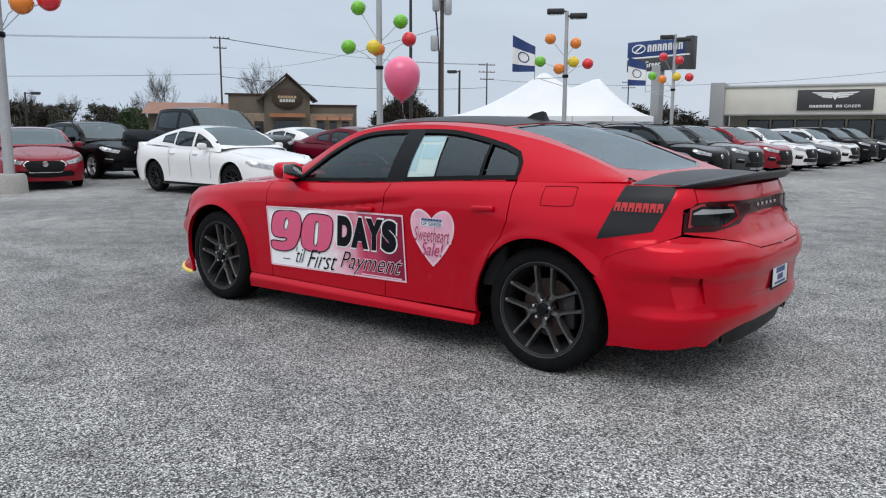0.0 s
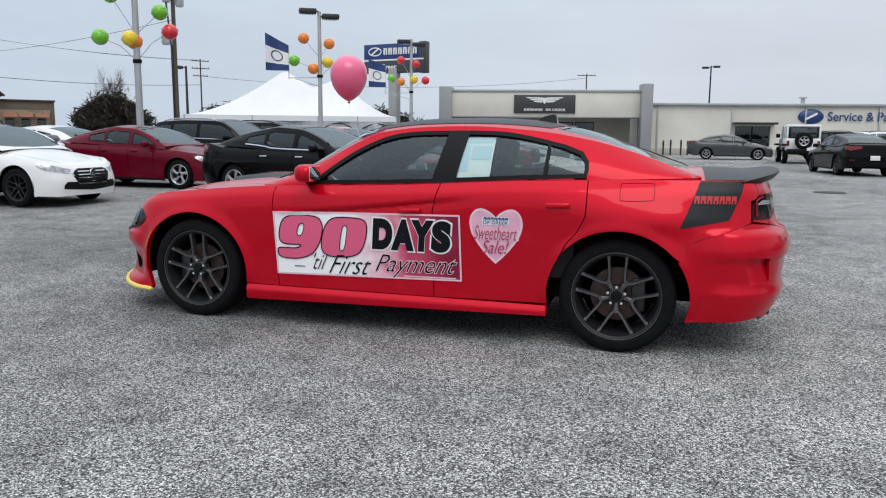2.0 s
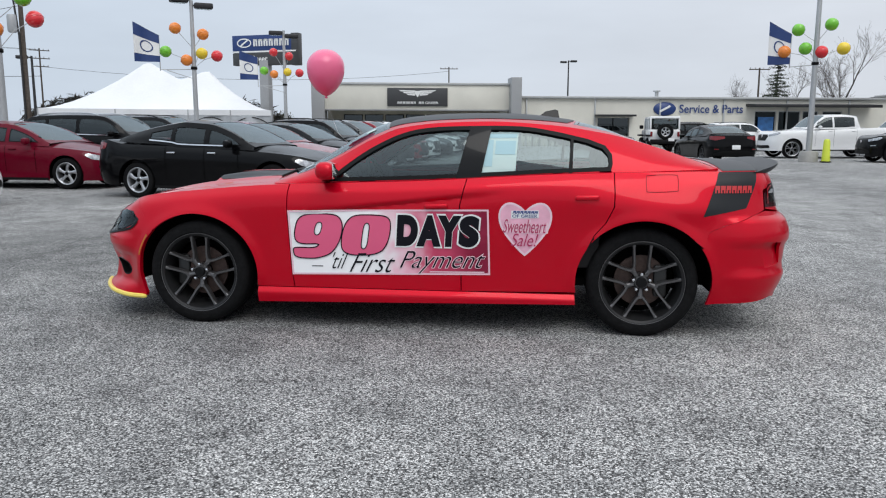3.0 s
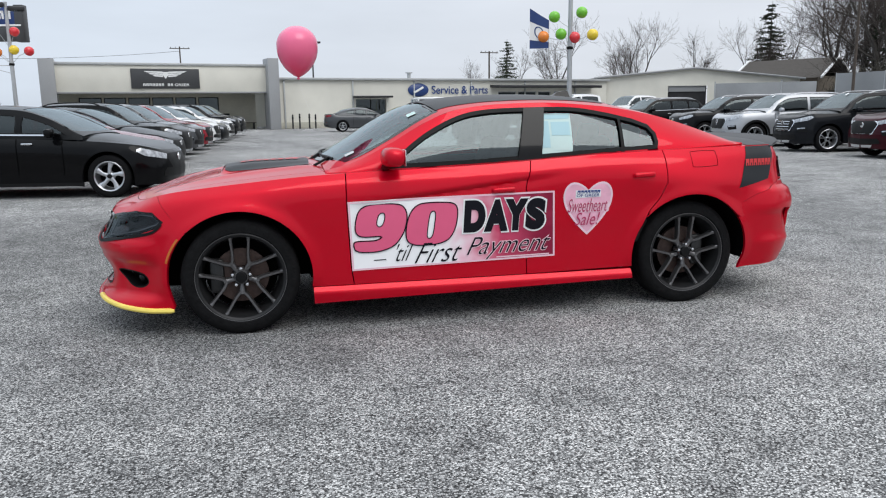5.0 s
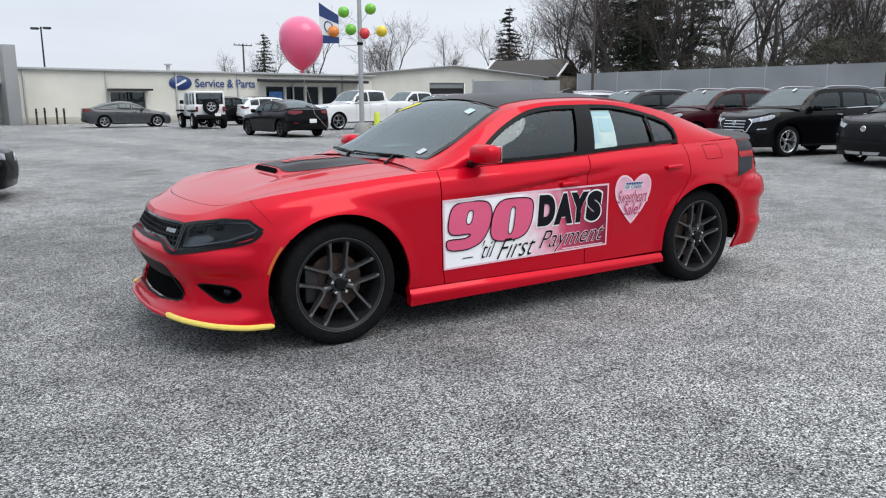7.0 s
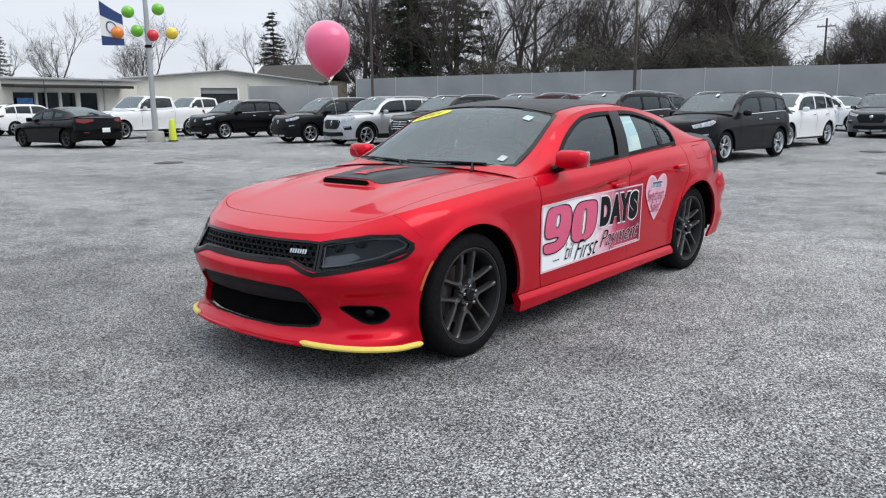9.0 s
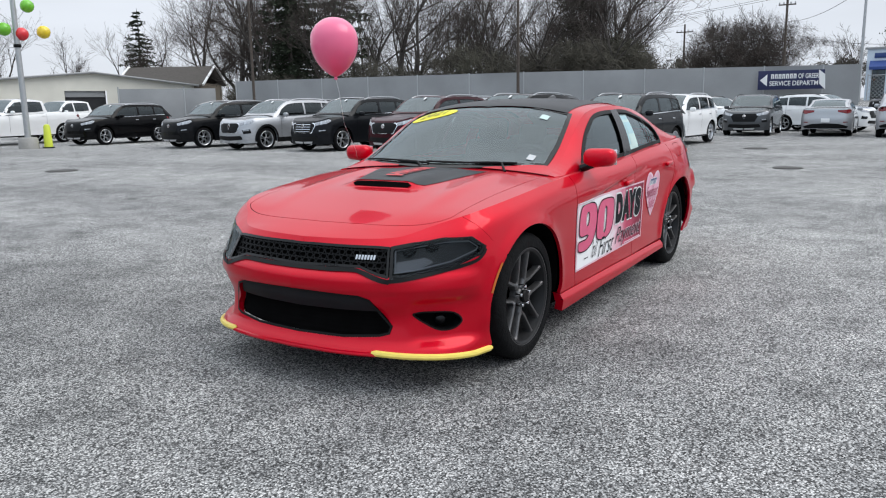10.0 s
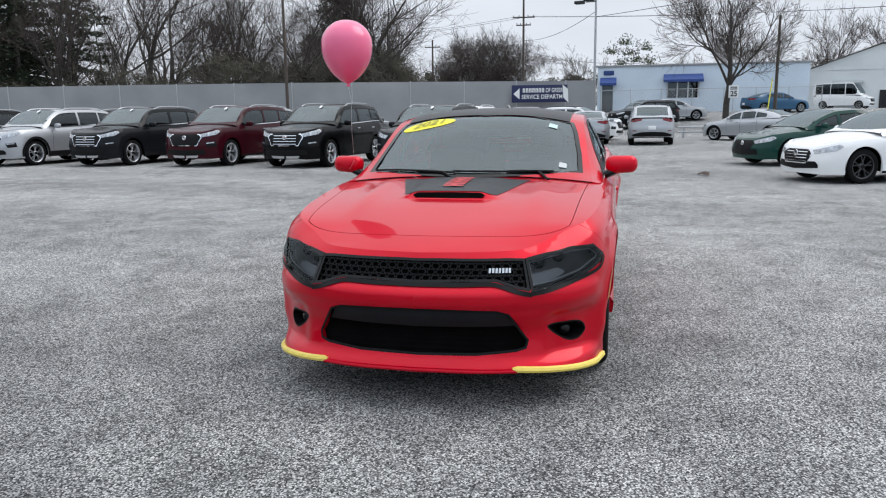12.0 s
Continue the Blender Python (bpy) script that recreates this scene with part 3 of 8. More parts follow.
def add_wheel(parent, x, y, z, radius, width, rim_r, style, metal_mat, spokes=5, detail=48, left=True, nuts=True, brake=True):
    tyre, rim, sp, cap, nut, disc, back = wheel_geo(radius, width, rim_r, spokes, style, detail)
    w = new("wheel")
    w.parent = parent
    w.matrix_basis = pose(x, y, z, 0, 0, 0 if left else 180)
    part("tyre", tyre, RUBBER, w)
    part("rim", rim, RIM_BLACK if style == "fork" else metal_mat, w)
    if style == "fork":
        part("rim_lip", lathe([(rim_r - .012, width * .435), (rim_r - .004, width * .452), (rim_r + .005, width * .46), (rim_r + .008, width * .44)], detail, axis="y"), metal_mat, w)
    part("spokes", sp, metal_mat, w, angle=50)
    part("hub_cap", cap, TRIM, w)
    if nuts:
        for q in nut:
            part("wheel_nut", q, CHROME, w)
    if brake:
        part("brake_disc", disc, STEEL, w)
        part("brake_caliper", at(rbox(0.09, 0.07, 0.22, 0.02), 0.15 if x > 0 else -0.13, width * 0.39 - 0.1, 0.0), CALIPER, w)
    part("wheel_back", back, UNDER, w)
    return w


def make_red_sedan():
    car = thing("sedan", pose(0, 0, 0), "glossy red four-door sedan with black stripes and sale signs", "car")
    plan = [(2.475, 0), (2.455, .30), (2.385, .55), (2.24, .755), (2.02, .895), (1.80, .94), (1.5, .955), (1.0, .952), (0, .958), (-1.0, .962), (-1.55, .975), (-2.0, .955), (-2.28, .885),
            (-2.45, .73), (-2.53, .45), (-2.552, .2), (-2.555, 0)]
    cols = [0, 2, 3, 4, 6, 7, 8, 9, 10, 12, 13, 16]
    bottom = [.2, .21, .2, .18, .2, .2, .2, .21, .22, .25, .28, .31]
    top = [.775, .785, .83, .885, .945, .985, 1.02, 1.075, 1.09, 1.10, 1.09, 1.085]
    levels = [0, .12, .3, .5, .65, .8, .92, 1]
    inset = [
        [.00, .03, .06, .015, .010, .06, .085, .11], [.00, .03, .05, .010, .010, .05, .085, .13], [.00, .025, .03, .010, .020, .05, .09, .16], [.02, .02, .02, .010, .010, .03, .06, .12],
        [.03, .02, .01, .000, .000, .01, .035, .09], [.03, .025, .02, .014, .008, .004, .02, .07], [.03, .03, .028, .018, .012, .00, .014, .06], [.03, .03, .026, .016, .010, .002, .02, .07],
        [.03, .02, .005, .00, .000, .02, .05, .10], [.07, .04, .01, .00, .03, .06, .08, .12], [.08, .04, .01, .00, .04, .08, .10, .13], [.08, .04, .01, .00, .05, .09, .10, .12]]
    sh = Shell(plan, cols, bottom, top, levels, inset)
    lid = Lid(sh, [(2.365, .775), (2.3, .80), (2.2, .835), (1.95, .90), (1.7, .955), (1.4, .995), (1.0, 1.03), (.8, 1.04), (-1.8, 1.14), (-2.1, 1.145), (-2.3, 1.135), (-2.435, 1.085)], 2.6)
    cab = Cabin([(1.0, .855, .98), (.835, .862, .985), (.5, .865, 1.0), (0, .866, 1.015), (-.4, .866, 1.035), (-.9, .862, 1.065), (-1.3, .855, 1.085), (-1.7, .835, 1.10), (-2.05, .80, 1.115)],
                [(1.0, .80, 1.0), (.8, .785, 1.05), (.55, .752, 1.165), (.3, .722, 1.30), (.1, .705, 1.375), (-.2, .695, 1.41), (-.5, .69, 1.418), (-.9, .683, 1.395), (-1.3, .675, 1.335),
                 (-1.6, .675, 1.255), (-1.85, .705, 1.168), (-2.05, .75, 1.096)],
                [(1.0, 1.03), (.75, 1.175), (.51, 1.325), (.325, 1.41), (.095, 1.457), (-.175, 1.478), (-.44, 1.483), (-.70, 1.477), (-1.04, 1.44), (-1.295, 1.383), (-1.55, 1.283), (-1.8, 1.186), (-2.05, 1.128)])
    FW, RW, WZ = 1.529, -1.529, 0.36

    def both(name, vf, material, parent=None, label="", **k):
        a = part(name, vf, material, parent or car, label, **k)
        b = part(name, mirror(vf), material, parent or car, label, **k)
        return a, b

    def zt_line(x0, x1, n=24, drop=0.0):
        return [(x, float(sh.zt(sh.s_x(x))) - drop) for x in np.linspace(x0, x1, n)]

    def zb_line(x0, x1, n=16, rise=0.0):
        return [(x, float(sh.zb(sh.s_x(x))) + rise) for x in np.linspace(x0, x1, n)]

    def arch(cx, a0, a1, r=.442, n=30):
        return [(cx + r * math.cos(radians(a)), WZ + .425 / .442 * r * math.sin(radians(a))) for a in np.linspace(a0, a1, n)]

    def sxz(poly):
        return [(float(sh.s_x(x)), z) for x, z in poly]

    plain_wall = sh.wall

    def soft(v, a, b):
        q = np.clip((v - a) / (b - a), 0, 1)
        return q * q * (3 - 2 * q)

    def sculpted(s, z):
        """The body wall with its pressed shapes: the door crease and the hollow under it, flared arches, the tail's ledge, the nose's cheeks and lip."""
        x, y, zz = plain_wall(s, z)
        s = np.clip(np.asarray(s, float), 0, sh.length)
        nx, ny = np.interp(s, sh.s, sh.nx), np.interp(s, sh.s, sh.ny)
        crease = .835 + (.62 - x) * .115
        fade = soft(x, .92, .66) * soft(x, -.72, -.2)
        under = np.clip((crease - z) / .03, 0, 1) ** 2 * np.exp(-np.clip(crease - z, 0, 1) / .13)
        push = -.030 * fade * under
        for cx in (FW, RW):
            d = np.hypot((x - cx) / .442, (z - WZ) / .425)
            push = push + .016 * np.exp(-((d - 1.0) / .10) ** 2) * soft(z, .25, .36)
        haunch = soft(x, -.85, -1.5) * soft(x, -2.25, -1.7)
        push = push + .020 * haunch * np.exp(-((z - .87) / .10) ** 2)
        tail = soft(x, -1.95, -2.22)
        push = push + tail * (.034 * soft(z, .815, .785) - .020 * soft(z, .66, .60) * soft(z, .42, .50) + .012 * soft(z, .45, .41))
        q = np.abs(y)
        nose = soft(x, 1.98, 2.12)
        push = push + nose * (.016 * soft(z, .63, .585) * soft(z, .50, .54) - .026 * soft(z, .50, .45) * soft(z, .235, .28) * soft(q, .60, .70) + .020 * soft(z, .265, .225))
        return x + nx * push, y + ny * push, zz
    sh.wall = sculpted
    # fascia: from the middle of the nose round to the front arch
    s_cut = float(sh.s_x(2.06))
    top_edge = [(s, float(sh.zt(s))) for s in np.linspace(0, s_cut, 30)]
    cut = sxz([(2.0, .83), (1.93, .755)])
    low_arch = sxz([p for p in arch(FW, 47, -22)])
    bot_edge = [(s, float(sh.zb(s))) for s in np.linspace(float(sh.s_x(1.948)), 0, 30)]
    fascia = top_edge + cut + low_arch + bot_edge
    sf = sh.s_front
    grille = [(0, .750)] + [(float(sf(q)), .750) for q in (.08, .16, .24, .32, .40, .48)] + [(float(sf(.555)), .746), (float(sf(.555)), .60), (float(sf(.50)), .612), (float(sf(.40)), .645), (0, .637)]
    lamp = [(float(sf(.56)), .748), (float(sf(.66)), .765), (float(sf(.80)), .786), (float(sf(.88)), .784), (float(sh.s_x(1.975)), .728), (float(sh.s_x(2.02)), .688), (float(sf(.82)), .642), (float(sf(.68)), .608),
            (float(sf(.56)), .595)]
    intake = [(0, .515), (float(sf(.25)), .513), (float(sf(.40)), .508), (float(sf(.46)), .49), (float(sf(.565)), .345), (float(sf(.55)), .305), (float(sf(.50)), .292), (float(sf(.3)), .277), (0, .272)]
    fog = catmull([(float(sf(.655)), .405), (float(sf(.75)), .415), (float(sf(.825)), .40), (float(sf(.85)), .35), (float(sf(.82)), .310), (float(sf(.755)), .318)], 6, True)
    holes = [grille, lamp, intake, fog]
    bump_vf = patch(sh.wall, fascia, .016, holes, skirt=.03)
    g = Geo().add(bump_vf).add(mirror(bump_vf))
    part("front_bumper", g, RED, car)

    def deep(s, z, d):
        x, y, zz = sh.wall(s, z)
        sx = np.interp(s, sh.s, sh.nx)
        sy = np.interp(s, sh.s, sh.ny)
        return x - sx * d, y - sy * d, zz

    # upper grille: dark backing and a mesh of honeycomb bars
    full = lambda p: p + [(-s, z) for s, z in reversed(p) if s > 1e-6]

    def wall2(s, z):
        x, y, zz = sh.wall(np.abs(s), z)
        return x, y * np.sign(s) + (s == 0) * 0, zz

    def wall2_in(d):
        def f(s, z):
            x, y, zz = deep(np.abs(s), z, d)
            return x, y * np.sign(s), zz
        return f

    gr = part("grille", patch(wall2_in(.05), full(grille), .03), UNDER, car, "black honeycomb grille")
    honey = Geo()
    cell, row = .046, .028
    gp = full(ring(grille, .004))
    for j, z in enumerate(np.arange(.60, .76, row)):
        for i, s in enumerate(np.arange(-.644, .64, cell)):
            s0 = s + (cell / 2 if j % 2 else 0)
            hexa = [(s0 + a, z + b) for a, b in ((.023, .0), (.014, .015), (-.014, .015), (-.023, 0), (-.014, -.015), (.014, -.015))]
            if inside(gp, np.array([s0]), np.array([z]))[0]:
                honey.add(frame_strip(wall2_in(.014), hexa, .005, .004, skirt=.010))
    part("grille_mesh", honey, TRIM, gr)
    rim_g = frame_strip(wall2, full(grille), .012, .003)
    part("grille_frame", rim_g, GLOSS_BLACK, gr)
    for i in range(7):
        s = float(sf(.364)) + .0175 * i
        part("badge_block", patch(lambda q, z: deep(q, z, .008), [(s, .684), (s + .003, .706), (s + .0145, .706), (s + .0115, .684)], .01), ALLOY, gr, "chrome badge block")
    # lower intake
    part("lower_intake", patch(wall2_in(.034), full(intake), .03), UNDER, car, "matt black lower intake")
    plate_band = full([(0, .515), (float(sf(.42)), .505), (float(sf(.50)), .42), (0, .41)])
    part("number_plate_filler", patch(wall2_in(.014), plate_band, .025), mat("matt_black_filler", (.010, .011, .013), rough=.6, grain=.1, spec=.2), car)
    slat = Geo()
    for z in (.30, .325, .35, .375, .395):
        slat.add(strip(wall2_in(.024), [(s, z) for s in np.linspace(-.52, .52, 30)], .007, .0))
    part("intake_slats", slat, UNDER, car)
    part("intake_frame", frame_strip(wall2, full(intake), .012, .003), TRIM, car)
    # fog lamps
    for side in (1, -1):
        vf = patch(lambda s, z: deep(s, z, .07), fog, .02)
        fl = part("fog_lamp", vf if side > 0 else mirror(vf), UNDER, car, "round fog lamp in black recess")
        fr_ = frame_strip(sh.wall, fog, .008, .001, skirt=.07)
        part("fog_bezel", fr_ if side > 0 else mirror(fr_), TRIM, fl)
        x, y, z = (float(q) for q in deep(np.array(float(sf(.785))), .358, .05))
        part("fog_lens", at(lathe([(0, .02), (.02, .017), (.03, .008), (.034, 0), (.036, -.02)], 20, axis="y"), x, y * side, z, 0, 0, -55 if side > 0 else -125), GLOSS_BLACK, fl)
    # headlamps
    for side in (1, -1):
        fx = (lambda q: q) if side > 0 else mirror
        hl = part("headlamp", fx(patch(lambda s, z: deep(s, z, .06), lamp, .02)), HOUSING, car, "smoked projector headlamp")
        part("lens", fx(patch(sh.wall, ring(lamp, .004), .018, offset=.001)), LENS, hl)
        part("bezel", fx(frame_strip(sh.wall, lamp, .016, .002, skirt=.06)), GLOSS_BLACK, hl)
        part("signature_light", fx(frame_strip(lambda s, z: deep(s, z, .022), ring(lamp, .022), .007, .0)), mat("running_light", (.24, .25, .27), rough=.2, metal=.3) if side > 0 else bpy.data.materials["running_light"], hl)
        low = [(float(sf(.585)), .618), (float(sf(.70)), .640), (float(sf(.76)), .668), (float(sf(.72)), .690), (float(sf(.585)), .668)]
        part("lamp_block", fx(patch(lambda s, z: deep(s, z, .03), low, .012)), mat("lamp_reflector", (.20, .204, .212), rough=.25, metal=.4) if side > 0 else bpy.data.materials["lamp_reflector"], hl)
        for yy in (.645, .755):
            x, y, z = (float(q) for q in deep(np.array(float(sf(yy))), .705 + (yy - .6) * .2, .055))
            part("projector", fx(at(lathe([(0, .03), (.018, .025), (.028, .012), (.031, 0), (.04, -.01)], 18, axis="y"), x, y, z, 0, 0, -70)), GLOSS_BLACK, hl)
        sill_line = [(float(sf(.555)), .583), (float(sf(.62)), .590), (float(sf(.70)), .604), (float(sf(.80)), .627), (float(sh.s_x(2.06)), .655), (float(sh.s_x(2.01)), .684), (float(sh.s_x(1.985)), .712)]
        part("lamp_sill", fx(strip(sh.wall, catmull([(q, z + .005) for q, z in sill_line], 6), .017, .006)), TRIM, hl)
    half_sill = catmull([(0, .627), (float(sf(.20)), .629), (float(sf(.36)), .633), (float(sf(.42)), .624), (float(sf(.50)), .598), (float(sf(.56)), .584)], 8)
    part("grille_sill", strip(wall2, [(-q, z) for q, z in reversed(half_sill[1:])] + [(q, z) for q, z in half_sill[1:]], .020, .006), TRIM, gr)
    # lip guard in yellow
    lip = [(s, .222 - .045 * min(1, (s - .48) / .55)) for s in np.linspace(float(sf(.47)), float(sh.s_x(1.945)), 30)]
    for side in (1, -1):
        tub = tube([tuple(float(q) for q in deep(np.array(s), z, -.004)) for s, z in lip], [.008] + [.017] * 28 + [.010], 8)
        part("lip_guard", tub if side > 0 else mirror(tub), YELLOW, car, "yellow plastic splitter guard")
    lipr = tube([tuple(float(q) for q in wall2(np.array(s), .212)) for s in np.linspace(-.5, .5, 24)], .012, 8)
    part("splitter", lipr, RED, car)

    # sides
    fender = [(2.06 - .004, float(sh.zt(s_cut)))] + zt_line(2.04, .862)[1:] + [(.866, .90), (.866, .80), (.848, .4), (.832, .283)] + [(1.05, .283)] + arch(FW, 190, 46)[0:] + [(1.93 - .001, .756), (2.0 - .001, .831)]
    both("fender", patch(sh.side, fender, .016, skirt=.02, flip=True), RED)
    door_f = zt_line(.855, -.362) + [(-.318, .867), (-.326, .6), (-.33, .283), (.825, .283), (.841, .4), (.859, .80), (.859, .90)]
    df = both("front_door", patch(sh.side, door_f, .012, skirt=.02, flip=True), RED)
    door_r = zt_line(-.369, -1.322) + [(-1.327, .95), (-1.325, .87), (-1.275, .765)] + [(-1.205, .685), (-1.166, .604)] + arch(RW, 32, -9, .438) + [(-.337, .283), (-.333, .6), (-.325, .867)]
    dr = both("rear_door", patch(sh.side, door_r, .018, skirt=.02, flip=True), RED)
    quarter = zt_line(-1.329, -2.395) + [(-2.405, 1.0), (-2.33, .98), (-2.318, .852), (-2.25, .825), (-2.05, .765), (-1.935, .715)] + [(-1.903, .612)] + arch(RW, 141, 36)[1:] + [(-1.173, .604), (-1.212, .685), (-1.282, .765), (-1.332, .87), (-1.334, .95)]
    both("quarter_panel", patch(sh.side, quarter, .016, skirt=.02, flip=True), RED)
    sill = [(1.088, .278), (-1.090, .278), (-1.094, .215), (1.085, .175)]

    def sill_surface(x, z):
        a, b, c = sh.side(x, np.maximum(z, .2))
        return a, b + .004 + .024 * np.clip((.277 - z) / .03, 0, 1) - .15 * np.clip(.215 - z, 0, 1), z
    both("side_skirt", patch(sill_surface, sill, .025, skirt=.05, flip=True, vstep=.012), RED)
    # tail: bumper and lamp panel
    s_a = float(sh.s_x(-1.93))
    L = sh.length
    tail_lo = [(float(sh.s_x(-1.903)), .610), (float(sh.s_x(-1.935)), .713), (float(sh.s_x(-2.05)), .763), (float(sh.s_x(-2.25)), .823), (float(sh.s_x(-2.32)), .845), (float(sh.s_rear(.7)), .83), (float(sh.s_rear(.5)), .80), (float(sh.s_rear(.35)), .76), (L, .755)]
    tail_lo += [(L, .36), (float(sh.s_rear(.45)), .36), (float(sh.s_rear(.62)), .33), (float(sh.s_rear(.74)), .265)] + [(s, float(sh.zb(s)) + .002) for s in np.linspace(float(sh.s_rear(.80)), float(sh.s_x(-2.01)), 10)] + sxz(arch(RW, 198, 144))
    vent = [(float(sh.s_x(-2.27)), .655), (float(sh.s_x(-2.40)), .64), (float(sh.s_x(-2.42)), .50), (float(sh.s_x(-2.31)), .475), (float(sh.s_x(-2.285)), .55)]
    rb = patch(sh.wall, tail_lo, .016, [vent], skirt=.02)
    rbp = part("rear_bumper", Geo().add(rb).add(mirror(rb)), RED, car)
    for q in (0, 1):
        vv = patch(lambda s, z: deep(s, z, .03 * np.clip((z - .475) / .12, 0, 1)), vent, .015)
        part("bumper_recess", vv if q == 0 else mirror(vv), RED, rbp)
    tail_hi = [(float(sh.s_x(-2.41)), 1.0), (float(sh.s_x(-2.40)), float(sh.zt(sh.s_x(-2.40))))] + [(s, float(sh.zt(s))) for s in np.linspace(float(sh.s_x(-2.42)), L, 20)] + [(L, .76), (float(sh.s_rear(.35)), .765), (float(sh.s_rear(.5)), .805), (float(sh.s_rear(.7)), .836), (float(sh.s_x(-2.33)), .86)]
    th = patch(sh.wall, tail_hi, .016, skirt=.02)
    part("trunk_panel", Geo().add(th).add(mirror(th)), RED, car)
    lamp_r = [(float(sh.s_x(-2.325)), .868), (float(sh.s_x(-2.335)), .955), (float(sh.s_x(-2.40)), 1.012), (float(sh.s_rear(.7)), 1.018), (float(sh.s_rear(.4)), 1.012), (L, 1.01), (L, .945), (float(sh.s_rear(.35)), .935), (float(sh.s_rear(.45)), .89), (float(sh.s_rear(.7)), .866)]
    tl = part("tail_lamp", Geo().add(patch(sh.wall, lamp_r, .014, offset=.005, skirt=.01)).add(mirror(patch(sh.wall, lamp_r, .014, offset=.005, skirt=.01))), TAIL_DARK, car, "full-width smoked red tail lamp")
    inner = [(float(sh.s_x(-2.36)), .90), (float(sh.s_x(-2.37)), .975), (float(sh.s_x(-2.42)), .995), (float(sh.s_rear(.5)), .985), (float(sh.s_rear(.46)), .93), (float(sh.s_rear(.6)), .895)]
    for q in (0, 1):
        for poly, m_, nm, off in ((inner, GLOSS_BLACK, "lamp_core", .008), ([(a, b) for a, b in ring([(q, max(z_, .94)) for q, z_ in inner], .014)], mat("reverse_lens", (.30, .31, .32), rough=.15, coat=.6), "reverse_lens", .010)):
            vv = patch(sh.wall, poly, .012, offset=off)
            part(nm, vv if q == 0 else mirror(vv), m_, tl)
        lr = frame_strip(sh.wall, ring(inner, -.013), .013, .011)
        part("light_ring", lr if q == 0 else mirror(lr), mat("red_light_ring", (.30, .006, .012), rough=.15, coat=.8) if q == 0 else bpy.data.materials["red_light_ring"], tl)
    xe, _, ze = (float(q) for q in sh.wall(np.array(L), .978))
    for i in range(5):
        part("tail_block", at(rbox(.006, .03, .018, .004), xe - .008, .16 - .08 * i, ze), CHROME, tl)
    diff = [(L, .362), (float(sh.s_rear(.45)), .362), (float(sh.s_rear(.62)), .332), (float(sh.s_rear(.76)), .262), (float(sh.s_rear(.7)), .235), (L, .225)]

    def diff_surface(s, z):
        x, y, zz = deep(s, np.maximum(z, sh.zb(s)), .012)
        return x + .35 * np.clip(.34 - z, 0, 1), y, z
    dv_ = patch(diff_surface, diff, .02, skirt=.03)
    df_ = part("diffuser", Geo().add(dv_).add(mirror(dv_)), TRIM, car, "black lower diffuser")
    for side in (1, -1):
        part("exhaust_tip", at(lathe([(.036, 0), (.045, 0), (.045, .14), (.036, .14)], 20, True, axis="y"), -2.31, .60 * side, .295, 0, 0, 90), DARK_ALLOY, df_)
    pl = part("number_plate", at(rbox(.006, .30, .155, .003), -2.568, 0, .585), WHITE, car, "white dealer plate with dark print")
    pg = Geo()
    for zz, w_, h_ in ((.635, .22, .022), (.60, .16, .03), (.56, .10, .03), (.528, .2, .012)):
        pg.add(at(rbox(.003, w_, h_, 0), -2.572, 0, zz))
    part("plate_print", pg, NAVY_INK, pl)
    part("plate_frame", at(frame_strip(lambda a, b: (0 * a, a, b), [(-.158, -.085), (.158, -.085), (.158, .085), (-.158, .085)], .012, .006, flip=True, skirt=.01), -2.566, 0, .585), TRIM, pl)
    # bonnet, nose and deck
    def hump(x, y):
        a, b, z = lid.top(x, y)
        w_ = np.clip((.32 - np.abs(y)) / .15, 0, 1)
        w_ = w_ * w_ * (3 - 2 * w_)
        l_ = np.clip((1.655 - x) / .025, 0, 1) * np.clip((x - .95) / .5, 0, 1)
        ridge = np.exp(-((np.abs(y) - .50) / .07) ** 2) * np.clip((2.1 - x) / .5, 0, 1) * np.clip((x - .95) / .2, 0, 1)
        return a, b, z + .036 * w_ * l_ + .012 * ridge

    hood_half = [(2.205, 0), (2.197, .2), (2.172, .4), (2.125, .57), (2.05, .69), (1.95, .725), (1.5, .748), (1.0, .775), (.985, .785), (1.03, .5), (1.06, .25), (1.07, 0)]
    hood = [(x, y) for x, y in catmull(hood_half[:8], 6)] + hood_half[8:] + [(x, -y) for x, y in reversed(hood_half[8:-1])] + [(x, -y) for x, y in reversed(catmull(hood_half[:8], 6)[1:])]
    hd = part("hood", patch(hump, hood, .016, skirt=.012), RED, car)
    e = sh.shoulder(400)
    front_edge = [(float(x), float(y)) for x, y, z in e if x > .90]
    nose = front_edge + [(x, -y) for x, y in reversed(front_edge[1:])]
    grown = ring(hood, -.004)
    part("nose_panel", patch(lid.top, nose, .016, [grown], skirt=.006), RED, car)
    # shut lines under the gaps
    part("body_lining", patch(lambda x, y: (lid.top(x, y)[0], y, lid.top(x, y)[2] - .02), ring(nose, .05), .06), UNDER, car)
    mouth = [(1.651, -.195), (1.653, 0), (1.651, .195), (1.640, .215), (1.6335, .19), (1.6325, 0), (1.6335, -.19), (1.640, -.215)]
    part("scoop_mouth", patch(hump, mouth, .004, offset=.004), UNDER, hd, "black hood scoop opening")
    for k in (-1, 1):
        stripe = [(1.622, .03), (1.622, .24), (1.59, .275), (1.06, .42), (1.045, .075)]
        stripe = [(x, y * k) for x, y in stripe]
        part("hood_stripe", patch(hump, stripe if k > 0 else list(reversed(stripe)), .02, offset=.0025), BLACK_WRAP, hd, "satin black stripe")
